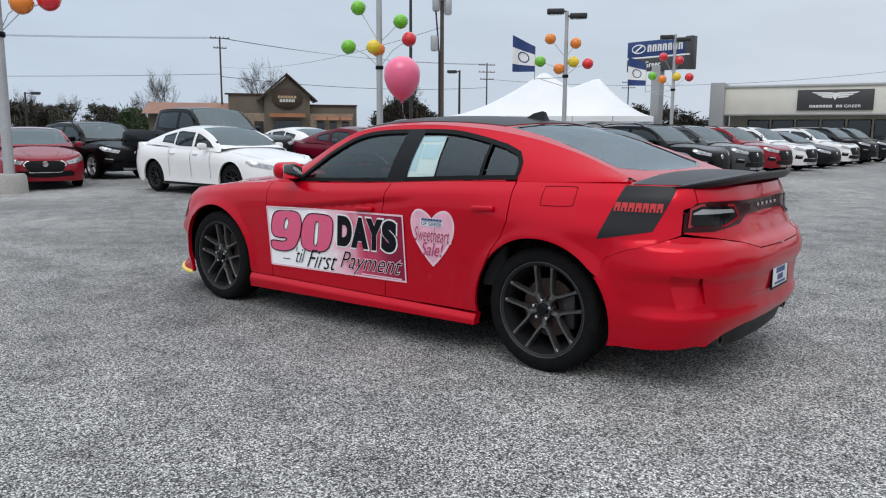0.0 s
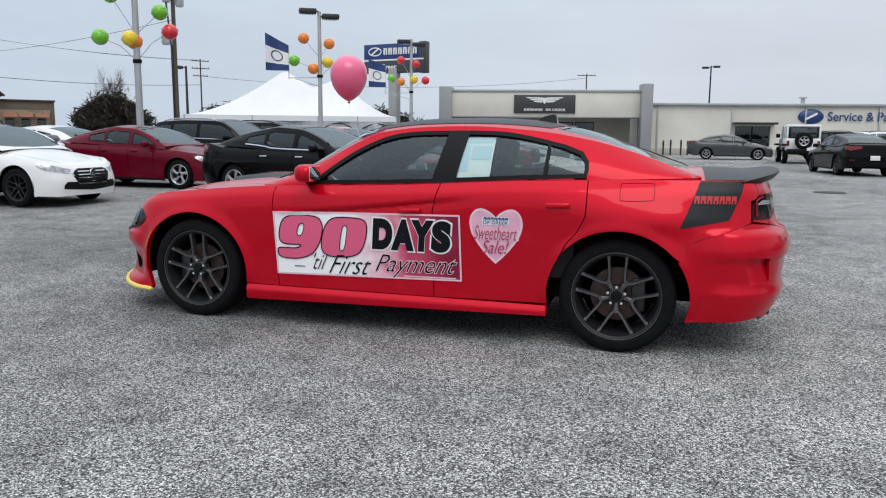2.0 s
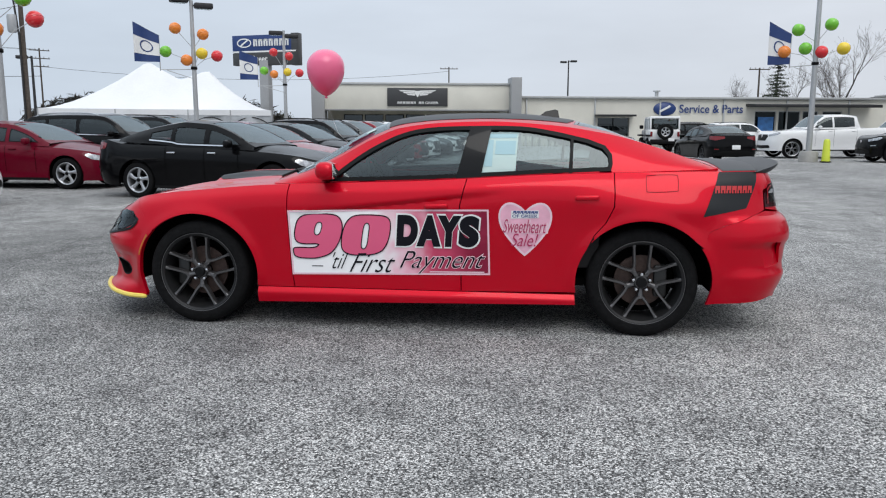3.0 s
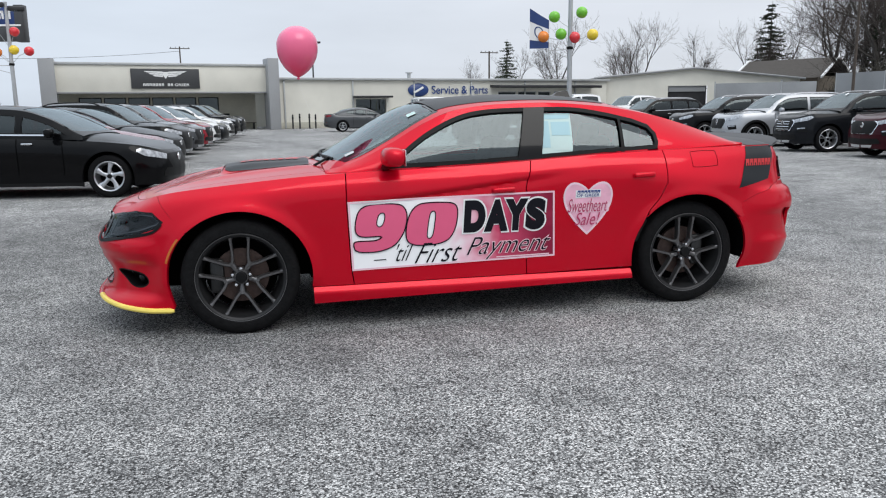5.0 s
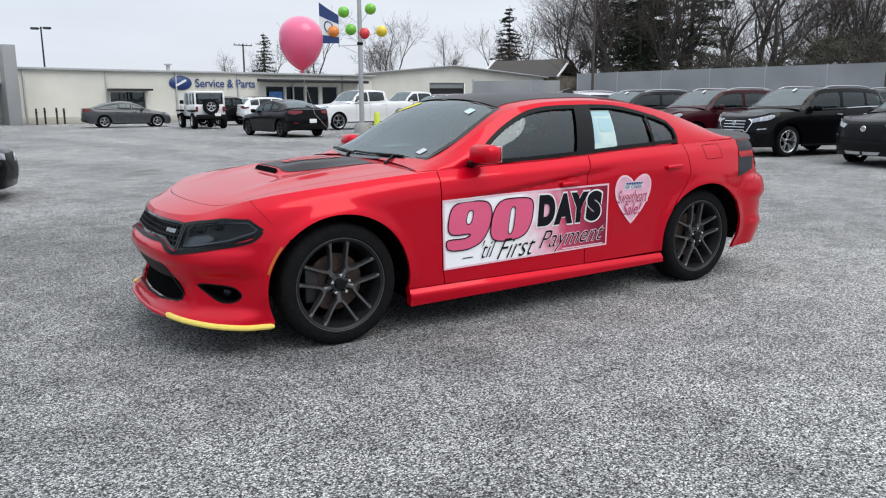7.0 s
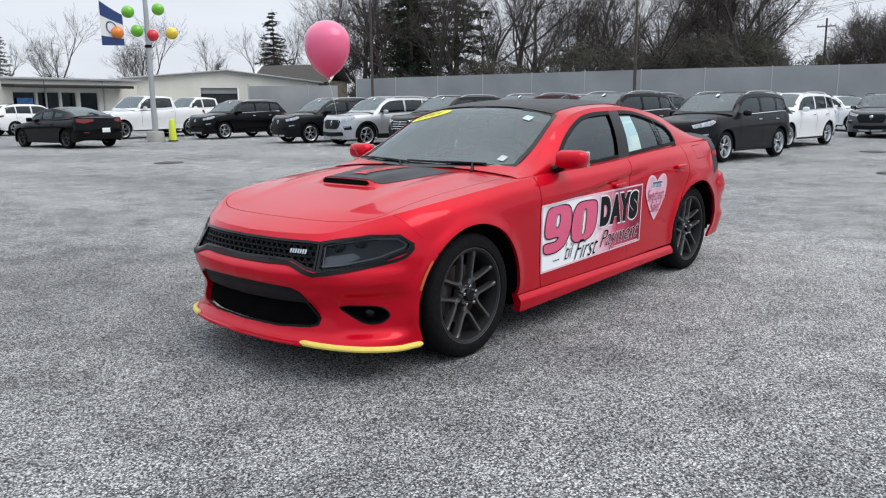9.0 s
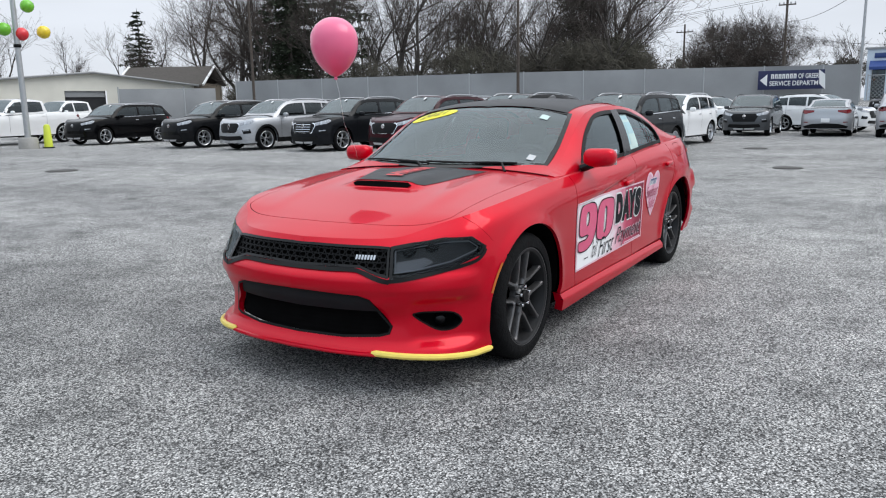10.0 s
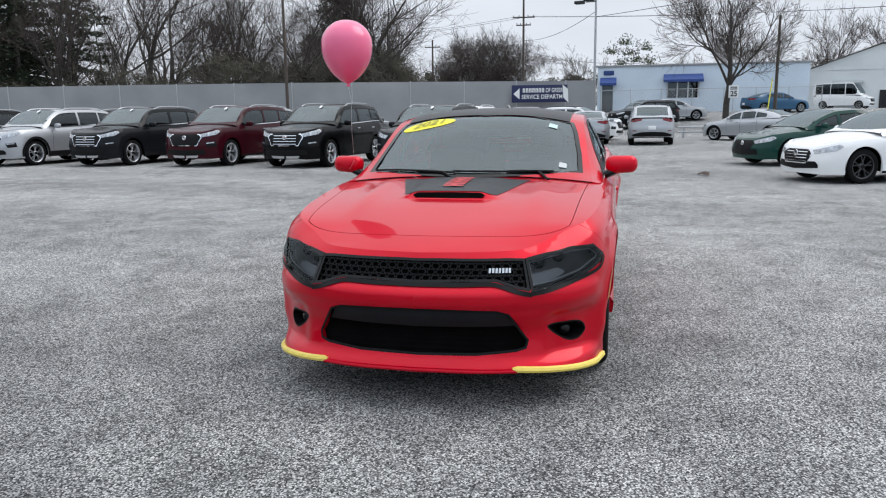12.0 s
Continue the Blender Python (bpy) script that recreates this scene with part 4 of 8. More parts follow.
    part("stripe_core", patch(hump, [(1.622, -.03), (1.622, .03), (1.045, .075), (1.045, -.075)], .02, offset=.0025), BLACK_WRAP, hd)
    for i in range(4):
        x0 = 1.52 - .105 * i
        for poly in ([(x0, -.062), (x0, .062), (x0 - .034, .062), (x0 - .034, -.062)], [(x0 - .056, -.062), (x0 - .056, .062), (x0 - .090, .062), (x0 - .090, -.062)], [(x0 - .030, -.018), (x0 - .030, .018), (x0 - .060, .018), (x0 - .060, -.018)]):
            part("stripe_block", patch(hump, poly, .012, offset=.009), RED_WRAP, hd)
    # tail deck
    rear_edge = [(float(x), float(y)) for x, y, z in e if x < -1.86]
    deck_poly = rear_edge + [(x, -y) for x, y in reversed(rear_edge[:-1])]
    part("trunk_lid", patch(lid.top, deck_poly, .025, skirt=.01, flip=False), RED, car)
    part("deck_wrap", patch(lid.top, [(x, -float(lid.edge(x)[0]) + .004) for x in np.linspace(-2.38, -2.02, 12)] + [(x, float(lid.edge(x)[0]) - .004) for x in np.linspace(-2.02, -2.38, 12)], .025, offset=.003), BLACK_WRAP, car, "satin black wrap band")
    side_wrap = [(-1.888, .812), (-2.008, 1.10)] + zt_line(-2.012, -2.30, 8, .004) + [(-2.30, 1.09), (-2.178, .866)]
    part("side_wrap", patch(sh.side, side_wrap, .014, offset=.0025, flip=True), BLACK_WRAP, car, "satin black wrap band")
    part("side_wrap", mirror(patch(sh.side, side_wrap, .014, offset=.0025, flip=True)), BLACK_WRAP, car, "satin black wrap band")

    def letters(words, x0, z0, w_, h_, material, parent, name, off=.005, shear=0.0, bold=0.0, label="", spacing=1.0, slope=0.0):
        v, f = fit_text(words, w_, h_, shear, bold, spacing=spacing)
        pts = []
        for a, b, c in v:
            x, y, z = sh.side(np.array(x0 - a), np.array(z0 + b + a * slope))
            pts.append((x0 - a, float(y) + off, float(z)))
        return part(name, (pts, f), material, parent, label, smooth=False)

    def blocks(n, x0, z0, w_, h_, material, parent, name, off):
        for i in range(n):
            a = x0 - w_ * (i + .08) / n
            c = x0 - w_ * (i + .92) / n
            poly = [(a, z0), (a - .006, z0 + h_), (c - .006, z0 + h_), (c, z0), ((a + c) / 2 - .004, z0), ((a + c) / 2 - .006, z0 + h_ * .42), ((a + c) / 2 + .004, z0 + h_ * .42), ((a + c) / 2 + .004, z0)]
            part(name, patch(sh.side, poly, .004, offset=off, flip=True), material, parent)
    blocks(7, -1.962, .962, .262, .046, RED_WRAP, car, "wrap_block", .006)
    # spoiler
    sv, sf_ = [], []
    ys = np.linspace(-.79, .79, 41)
    for y in ys:
        q = abs(y) / .79
        back_x = -2.49 + .22 * q ** 4
        z0 = 1.160 - .055 * q ** 3
        fx_ = -2.32 + .11 * q ** 3
        zl = float(lid.top(np.array(max(fx_, -2.38)), np.array(min(.77, abs(y))))[2]) - .012 * q ** 5
        sec = [(fx_ + .05, zl - .004), (fx_ - .02, zl + .010), (back_x + .06, z0 - .010), (back_x, z0), (back_x - .004, z0 - .010), (back_x + .006, z0 - .024), (back_x + .03, min(zl - .02, z0 - .03))]
        tip = max(0.0, (q - .86) / .14) ** 2
        ex, ez = fx_ - .03, zl + .004
        sv += [(a + (ex - a) * tip * .8, y, b + (ez - b) * tip * .95) for a, b in sec]
    k = 7
    for i in range(len(ys) - 1):
        sf_ += [(i * k + j, i * k + j + 1, (i + 1) * k + j + 1, (i + 1) * k + j) for j in range(k - 1)]
    sf_ += [tuple(range(k)), tuple(reversed(range((len(ys) - 1) * k, len(ys) * k)))]
    part("spoiler", (sv, sf_), BLACK_WRAP, car, "satin black ducktail spoiler")

    # cabin
    def rail_line(x0, x1, n=40, d=0.0):
        return [(x, float(pchip(cab.rx, cab.rz, x)) - d) for x in np.linspace(x0, x1, n)]

    def belt_line(x0, x1, n=30, d=0.0):
        return [(x, float(pchip(cab.bx, cab.bz, x)) + d) for x in np.linspace(x0, x1, n)]

    dlo = [(.64, 1.008), (.578, 1.035), (.459, 1.131), (.294, 1.242), (.091, 1.336), (-.107, 1.375), (-.40, 1.386), (-.72, 1.383), (-.944, 1.35), (-1.164, 1.30), (-1.275, 1.258), (-1.318, 1.20), (-1.322, 1.14), (-1.308, 1.096), (-.9, 1.078), (-.4, 1.048), (0, 1.028), (.5, 1.012)]
    dlo_s = catmull(dlo[1:10], 5) + dlo[10:] + dlo[:1]
    frame_poly = rail_line(.98, -2.0) + belt_line(-2.0, .98)
    both("cab_side", patch(cab.side, frame_poly, .016, [dlo_s], flip=True, skirt=.02), RED)
    both("window_trim", frame_strip(cab.side, dlo_s, .026, .003, flip=True, skirt=.02), TRIM)
    both("pillar_trim", patch(cab.side, [(-.285, 1.03), (-.375, 1.385), (-.52, 1.385), (-.455, 1.05)], .02, offset=.004, flip=True), GLOSS_BLACK)
    both("window_bar", patch(cab.side, [(-1.035, 1.08), (-1.05, 1.325), (-1.068, 1.32), (-1.06, 1.08)], .02, offset=.004, flip=True), TRIM)
    for nm, poly in (("front_window", [(.60, 1.005), (.45, 1.125), (.29, 1.235), (.09, 1.33), (-.107, 1.37), (-.39, 1.38), (-.29, 1.03), (0, 1.02), (.5, 1.005)]),
                     ("rear_window_pane", [(-.45, 1.045), (-.51, 1.383), (-.72, 1.38), (-.944, 1.347), (-1.05, 1.32), (-1.04, 1.08), (-.9, 1.07)]),
                     ("quarter_window", [(-1.06, 1.08), (-1.06, 1.32), (-1.164, 1.298), (-1.27, 1.255), (-1.315, 1.19), (-1.30, 1.095)])):
        both(nm, patch(cab.side, poly, .03, offset=-.012, flip=True), GLASS_SIDE)
    both("belt_shelf", patch(lambda x, y: lid.top(x, y), [(.95, .80), (.95, float(lid.edge(.95)[0]))] + [(x, float(lid.edge(x)[0])) for x in np.linspace(.9, -2.0, 40)] + [(-2.0, .78), (-1.3, .835), (0, .848)], .03, flip=True), RED)
    ws_half = [(1.0, 0), (.985, .25), (.94, .5), (.845, .735), (.60, .715), (.35, .675), (.20, .64), (.225, .4), (.24, 0)]
    ws = ws_half + [(x, -y) for x, y in reversed(ws_half[1:-1])]
    part("windshield", patch(cab.top, ws, .03, offset=-.004), GLASS_WS, car, "green-tinted windshield")
    band_ws = frame_strip(cab.top, ws, .03, .001)
    part("windshield_border", band_ws, GLOSS_BLACK, car)
    rg_half = [(-1.12, 0), (-1.10, .35), (-1.07, .56), (-1.5, .585), (-1.84, .62), (-1.92, .4), (-1.95, 0)]
    rg = rg_half + [(x, -y) for x, y in reversed(rg_half[1:-1])]
    part("rear_screen", patch(cab.top, list(reversed(rg)), .03, offset=-.004), GLASS_REAR, car, "sloping tinted rear screen")
    part("rear_screen_border", frame_strip(cab.top, rg, .025, .001), GLOSS_BLACK, car)
    outer = [(x, float(pchip(cab.rx, cab.ry, x))) for x in np.linspace(.98, -2.0, 60)]
    whole = outer + [(x, -y) for x, y in reversed(outer)]
    part("roof_frame", patch(cab.top, whole, .018, [ws, rg], flip=True), RED, car, "red roof sides and pillars")
    rp_half = [(.250, 0), (.236, .4), (.212, .61), (-.2, .61), (-.6, .60), (-1.03, .55), (-1.085, .35), (-1.10, 0)]
    rp = rp_half + [(x, -y) for x, y in reversed(rp_half[1:-1])]
    part("roof_wrap", patch(cab.top, rp, .03, offset=.003), BLACK_WRAP, car, "satin black roof")
    part("antenna_fin", Geo().add(([(-.84, .03, 1.468), (-.84, -.03, 1.468), (-.99, .035, 1.45), (-.99, -.035, 1.45), (-.885, .008, 1.50), (-.885, -.008, 1.50), (-.955, .006, 1.515), (-.955, -.006, 1.515), (-.978, .006, 1.508), (-.978, -.006, 1.508)],
                                   [(0, 4, 5, 1), (0, 2, 8, 6, 4), (1, 5, 7, 9, 3), (4, 6, 7, 5), (6, 8, 9, 7), (8, 2, 3, 9)])), GLOSS_BLACK, car)
    # cowl and wipers
    part("cowl", patch(lambda x, y: (x, y, lid.top(x, y)[2] - .004), [(1.09, 0), (1.05, .5), (1.0, .78), (.84, .80), (.95, .4), (.97, 0), (.95, -.4), (.84, -.80), (1.0, -.78), (1.05, -.5)], .03), TRIM, car)
    for y0, y1 in ((.55, -.12), (-.10, -.68)):
        pts = []
        for t in np.linspace(0, 1, 14):
            y = y0 + (y1 - y0) * t
            x = 1.005 - .20 * abs(y) ** 2.2 - .045 - .015 * t
            _, _, z = cab.top(np.array(x), np.array(y))
            pts.append((x, y, float(z) + .008))
        part("wiper", Geo().add(tube(pts, .007, 6)).add(tube([(1.03, y0 * .95, 1.022), pts[2], pts[6]], .009, 6)), TRIM, car)
    # mirrors, handles, fuel door, markers
    for side in (1, -1):
        fx = (lambda q: q) if side > 0 else mirror
        mr = Geo()
        shell_v, shell_f = rbox(.13, .215, .125, .05, 4)
        mr.add(([(x - .02 * (abs(y) / .1) ** 2 * .6 + (.03 if y < 0 else 0) * 0, y, z + .010 * y / .1 * 0 + (.008 if z < 0 and y > 0 else 0)) for x, y, z in shell_v], shell_f), pose(.575, .985, 1.088, 0, 0, 4))
        mo = part("mirror", fx(mr.get()), RED, car, "red door mirror")
        part("mirror_glass", fx(at(rbox(.006, .185, .10, .003), .5085, .985, 1.089, 0, 0, 4)), mat("mirror_silver", (.8, .8, .8), rough=.03, metal=1.0) if side > 0 else CHROME, mo)
        part("mirror_foot", fx(Geo().add(tube([(.60, .87, 1.02), (.60, .92, 1.04), (.59, .95, 1.055)], .028, 8)).get()), GLOSS_BLACK, mo)
        for door, x0, z0 in ((df, -.165, .858), (dr, -1.155, .928)):
            y0 = float(sh.side(np.array(x0), np.array(z0))[1])
            h_ = part("handle", fx(at(rbox(.155, .03, .034, .013, 3), x0, y0 + .014, z0, 0, 2, 0)), RED, door[0 if side > 0 else 1])
            part("handle_cup", fx(patch(sh.side, catmull([(x0 + .075, z0 - .012), (x0 + .0, z0 + .004), (x0 - .075, z0 - .012), (x0 - .055, z0 - .05), (x0, z0 - .06), (x0 + .055, z0 - .05)], 5, True), .01, offset=.0015, flip=True)), RED, h_)
    fd = [(-1.55, 1.072), (-1.715, 1.076), (-1.734, 1.058), (-1.732, .990), (-1.714, .972), (-1.548, .966), (-1.530, .984), (-1.530, 1.054)]
    part("fuel_door", Geo().add(frame_strip(sh.side, catmull(fd, 3, True), .003, .0015, flip=True)), UNDER, car)
    both("marker_lamp", patch(sh.side, arch(FW, 16, 38, .460, 9) + list(reversed(arch(FW, 16, 38, .447, 9))), .006, offset=.004, flip=True), AMBER)
    # wheel wells and underbody
    for cx in (FW, RW):
        for side in (1, -1):
            well = Geo()
            n = 20
            vs = []
            for i in range(n + 1):
                a = radians(-8 + 196 * i / n)
                lip_y = float(sh.side(np.array(cx + .456 * math.cos(a)), np.array(max(WZ + .438 * math.sin(a), .3)))[1]) - .04
                for y in (min(.925, lip_y), .60):
                    vs.append((cx + .456 * math.cos(a), y * side, WZ + .438 * math.sin(a)))
            well.add((vs, [(2 * i, 2 * i + 1, 2 * i + 3, 2 * i + 2) for i in range(n)]))
            well.add(([(cx + .456 * math.cos(radians(-8 + 196 * i / n)), .60 * side, WZ + .438 * math.sin(radians(-8 + 196 * i / n))) for i in range(n + 1)], [tuple(range(n + 1))]))
            part("wheel_well", well, UNDER, car)
    part("underbody", at(rbox(2.1, 1.70, .10, .02), 0, 0, .24), UNDER, car)
    part("underbody", at(rbox(.45, 1.05, .12, .02), 2.0, 0, .31), UNDER, car)
    part("underbody", at(rbox(.42, 1.3, .16, .02), -2.2, 0, .36), UNDER, car)
    for x in (FW, RW):
        for side in (1, -1):
            add_wheel(car, x, side * (.925 - .1225), WZ + .004, .364, .245, .275, "fork", GUN, detail=64, left=side > 0)
    # inside
    part("floor_pan", at(rbox(2.9, 1.6, .06, .02), -.35, 0, .34), UNDER, car)
    ds = part("dashboard", at(rbox(.42, 1.46, .24, .09, 3), .62, 0, .93, 0, 8, 0), DASH, car)
    part("instrument_hood", at(rbox(.22, .42, .10, .04, 3), .52, .38, 1.06), DASH, ds)
    part("steering_wheel", at(Geo().add(lathe([(.19 + .016 * math.cos(radians(a)), .016 * math.sin(radians(a))) for a in range(0, 360, 45)], 28, True)).add(rbox(.30, .05, .03, .01)).add(rbox(.12, .1, .05, .02)).get(), .33, .38, .98, 0, -66, 0), DASH, car)
    for x0, y0, wd in ((-.18, .38, .52), (-.18, -.38, .52), (-1.04, .36, .62), (-1.04, -.36, .62)):
        st = part("seat", Geo().add(at(rbox(.54, wd, .16, .06, 3), x0 + .1, y0, .56, 0, -6, 0)).add(at(rbox(.16, wd, .62, .07, 3, .86), x0 - .24, y0, .86, 0, -18, 0)), SEAT, car)
        part("headrest", at(rbox(.11, .27, .19, .05, 3), x0 - .37 + (.10 if x0 < -.6 else 0), y0, 1.235 - (.075 if x0 < -.6 else 0), 0, -12, 0), SEAT, st)
    part("parcel_shelf", at(rbox(.6, 1.3, .05, .02), -1.65, 0, 1.02), DASH, car)
    part("rear_view_mirror", at(rbox(.03, .24, .065, .02, 3), .32, 0, 1.30, 0, 15, 0), GLOSS_BLACK, car)
    for side in (1, -1):
        part("door_card", at(rbox(1.9, .05, .55, .02), -.3, .84 * side, .72), DASH, car)

    # door signs (the lettering stands in layers on the vinyl)
    sign_poly = [(.858, .816), (.40, .826), (-.516, .842), (-.530, .398), (.839, .370)]
    sg = part("door_sign", patch(sh.side, sign_poly, .03, offset=.004, flip=True, skirt=.002), sign_print(), car, "white and pink sale sign on the front door")
    part("sign_border", frame_strip(sh.side, sign_poly, .012, .0055, flip=True), mat("pale_pink_border", (.80, .50, .58), rough=.4), sg)
    nine = [(.40, 1), (.75, 1), (.93, .94), (1, .77), (.98, .55), (.91, .34), (.75, .12), (.48, .01), (.2, 0), (.06, .03), (0, .10), (.02, .25), (.34, .26), (.45, .28), (.48, .32), (.2, .32), (.06, .38), (.02, .55), (.08, .84), (.2, .96)]
    nine_eye = [(.42, .60), (.45, .74), (.50, .81), (.57, .81), (.59, .73), (.56, .60), (.51, .53), (.45, .53)]
    nought = [(.32, .985), (.68, 1), (.92, .96), (1, .80), (.97, .45), (.86, .17), (.68, .04), (.40, 0), (.16, .02), (.03, .12), (0, .33), (.05, .65), (.15, .87)]
    nought_eye = [(.40, .26), (.43, .55), (.47, .75), (.54, .80), (.58, .72), (.56, .5), (.53, .28), (.48, .17), (.42, .17)]
    for body_, eye_, x0, z0, w_, h_ in ((nine, nine_eye, .826, .484, .350, .312), (nought, nought_eye, .492, .512, .350, .284)):
        out_, eye = ([(x0 - u * w_, z0 + v * h_) for u, v in catmull(q, 4, True)] for q in (body_, eye_))
        nm_ = part("numeral", patch(sh.side, out_, .012, [eye], offset=.0085, flip=True), PINK, sg)
        part("numeral_outline", Geo().add(frame_strip(sh.side, out_, .0075, .0105, flip=True)).add(frame_strip(sh.side, eye, .006, .0105, flip=True)), INK, nm_)
    for i, (ch, x0, w_) in enumerate((("D", .108, .150), ("A", -.030, .165), ("Y", -.178, .160), ("S", -.315, .140))):
        letters(ch, x0 + .012, .585 - .011, w_ + .024, .212 + .022, WHITE, sg, "letter_outline", .0072, bold=.085, shear=.08)
        letters(ch, x0, .585, w_, .212, INK, sg, "letter", .0095, bold=.08, shear=.08)
    for i, (ch, x0, w_, z0, h_) in enumerate((("'til", .555, .115, .418, .115), ("First", .435, .32, .396, .132))):
        letters(ch, x0, z0, w_, h_, INK, sg, "script_word", .0095, shear=.6, slope=.015, bold=-.008)
    letters("Payment", .085 + .006, .395 - .005, .58 + .012, .155 + .01, PAPER_PINK, sg, "script_outline", .0078, bold=.02, shear=.5, slope=.02)
    letters("Payment", .085, .395, .58, .155, INK, sg, "script_word", .0095, shear=.5, slope=.02, bold=-.008)
    part("small_print", strip(sh.side, [(-.12, .411), (-.30, .413), (-.49, .416)], .008, .0075, flip=True), PAPER_PINK, sg)
    part("small_print", strip(sh.side, [(.70, .433), (.66, .4335), (.62, .434)], .006, .0075, flip=True), INK, sg)
    heart = heart_poly(-.757, .713, .352, .362)
    ht = part("heart_sign", patch(sh.side, heart, .008, offset=.004, flip=True, skirt=.002), PINK_SOFT, car, "pink heart-shaped sale sign on the rear door")
    part("heart_border", frame_strip(sh.side, heart, .014, .0055, flip=True), mat("heart_edge", (.82, .58, .66), rough=.4), ht)
    part("heart_panel", patch(sh.side, [(-.665, .785), (-.665, .838), (-.845, .842), (-.845, .79)], .03, offset=.0065, flip=True), WHITE, ht)
    blocks(7, -.672, .817, .165, .02, NAVY_INK, ht, "heart_block", .009)
    letters("OF GREER", -.672, .792, .165, .02, NAVY_INK, ht, "heart_word", .009, bold=.01)
    letters("Sweetheart", -.612 - .006, .69 - .004, .285 + .012, .09 + .008, PAPER_PINK, ht, "heart_script_edge", .0065, shear=.3, bold=.02)
    letters("Sweetheart", -.612, .69, .285, .09, mat("crimson_ink", (.42, .02, .10), rough=.4), ht, "heart_script", .009, shear=.35, bold=-.004)
    letters("Sale!", -.665, .60, .18, .085, bpy.data.materials["crimson_ink"], ht, "heart_script", .009, shear=.35, bold=-.004)
    # papers in the windows
    stick = [(-.475, 1.345), (-.70, 1.345), (-.685, 1.085), (-.46, 1.075)]
    ws_ = part("window_sticker", patch(cab.side, stick, .03, offset=-.004, flip=True), PAPER, car, "price sheet in the rear door window")
    for poly, m_ in (([(-.478, 1.335), (-.69, 1.335), (-.688, 1.31), (-.478, 1.308)], PAPER_BLUE), ([(-.478, 1.295), (-.535, 1.295), (-.528, 1.12), (-.472, 1.12)], PAPER_BLUE), ([(-.55, 1.29), (-.685, 1.29), (-.68, 1.20), (-.546, 1.20)], PAPER_BLUE), ([(-.545, 1.18), (-.68, 1.18), (-.675, 1.10), (-.54, 1.10)], PAPER)):
        part("sticker_block", patch(cab.side, poly, .03, offset=-.002, flip=True), m_, ws_)
    part("sticker_edge", frame_strip(cab.side, stick, .006, -.0015, flip=True), mat("sheet_rule", (.25, .35, .36), rough=.7), ws_)
    oval = [(.345 + .075 * math.sin(a), -.42 + .20 * math.cos(a)) for a in np.linspace(0, 2 * math.pi, 40)[:-1]]
    ov = part("year_sticker", patch(cab.top, oval, .02, offset=.001, flip=True), mat("yellow_sticker", (.82, .74, .03), rough=.5), car, "yellow oval model-year sticker")
    yr = fit_text("2021", .24, .085, offset=.01, shear=.2)
    yv = []
    for a, b, c in yr[0]:
        y, x = -.54 + a, .385 - b
        yv.append((x, y, float(cab.top(np.array(x), np.array(y))[2]) + .004))
    part("year_print", (yv, yr[1]), mat("olive_print", (.28, .27, .03), rough=.5), ov, smooth=False)
    for x, y, w_ in ((.80, .60, .05), (.36, .50, .06)):
        part("screen_tag", patch(cab.top, [(x + .03, y + w_ / 2), (x - .03, y + w_ / 2), (x - .03, y - w_ / 2), (x + .03, y - w_ / 2)], .02, offset=.001), mat("paper_tag", (.5, .52, .52), rough=.7) if w_ == .05 else PAPER, car, "small white paper tag")
    return car


def heart_poly(cx, cz, w, h):
    half = [(.0, .845), (.10, .93), (.24, .99), (.37, .975), (.465, .88), (.50, .74), (.47, .57), (.39, .42), (.25, .24), (.10, .085)]
    right = catmull(half, 5)
    pts = right + [(0, 0)] + [(-a, b) for a, b in reversed(right[1:])]
    return [(cx + a * w, cz - h / 2 + b * h) for a, b in pts]


def sign_print():
    """Printed vinyl: white on one side, running into rose and dark red with soft light discs."""
    m = bpy.data.materials.new("sale_sign_print")
    m.use_nodes = True
    t = m.node_tree
    b = t.nodes["Principled BSDF"]
    b.inputs["Roughness"].default_value, b.inputs["Specular IOR Level"].default_value = 0.4, 0.15
    co = t.nodes.new("ShaderNodeTexCoord")
    sp = t.nodes.new("ShaderNodeSeparateXYZ")
    t.links.new(co.outputs["Object"], sp.inputs[0])
    nz = t.nodes.new("ShaderNodeTexNoise")
    nz.inputs["Scale"].default_value, nz.inputs["Detail"].default_value = 9, 1
    t.links.new(co.outputs["Object"], nz.inputs["Vector"])
    ad = t.nodes.new("ShaderNodeMath")
    ad.operation = "MULTIPLY_ADD"
    ad.inputs[1].default_value = -0.3
    t.links.new(nz.outputs[0], ad.inputs[0]), t.links.new(sp.outputs["X"], ad.inputs[2])
    r = t.nodes.new("ShaderNodeMapRange")
    r.inputs["From Min"].default_value, r.inputs["From Max"].default_value = 0.06, -0.62
    t.links.new(ad.outputs[0], r.inputs["Value"])
    ra = t.nodes.new("ShaderNodeValToRGB")
    els = ra.color_ramp.elements
    for p in (0.3, 0.6):
        els.new(p)
    for e_, (p, c) in zip(els, ((0.0, (.88, .88, .89)), (0.24, (.80, .45, .54)), (0.5, (.56, .07, .14)), (1.0, (.24, .015, .045)))):
        e_.position, e_.color = p, (*c, 1)
    t.links.new(r.outputs[0], ra.inputs[0])
    t.links.new(ra.outputs[0], b.inputs["Base Color"])
    return m


HOUSING = mat("headlamp_housing", (.006, .006, .007), rough=.3)
RIM_BLACK = mat("black_rim_barrel", (.022, .022, .023), rough=.45, metal=.4, grain=.1, spec=.3)
PAPER_PINK = mat("pale_print", (.80, .55, .62), rough=.5)
make_red_sedan()

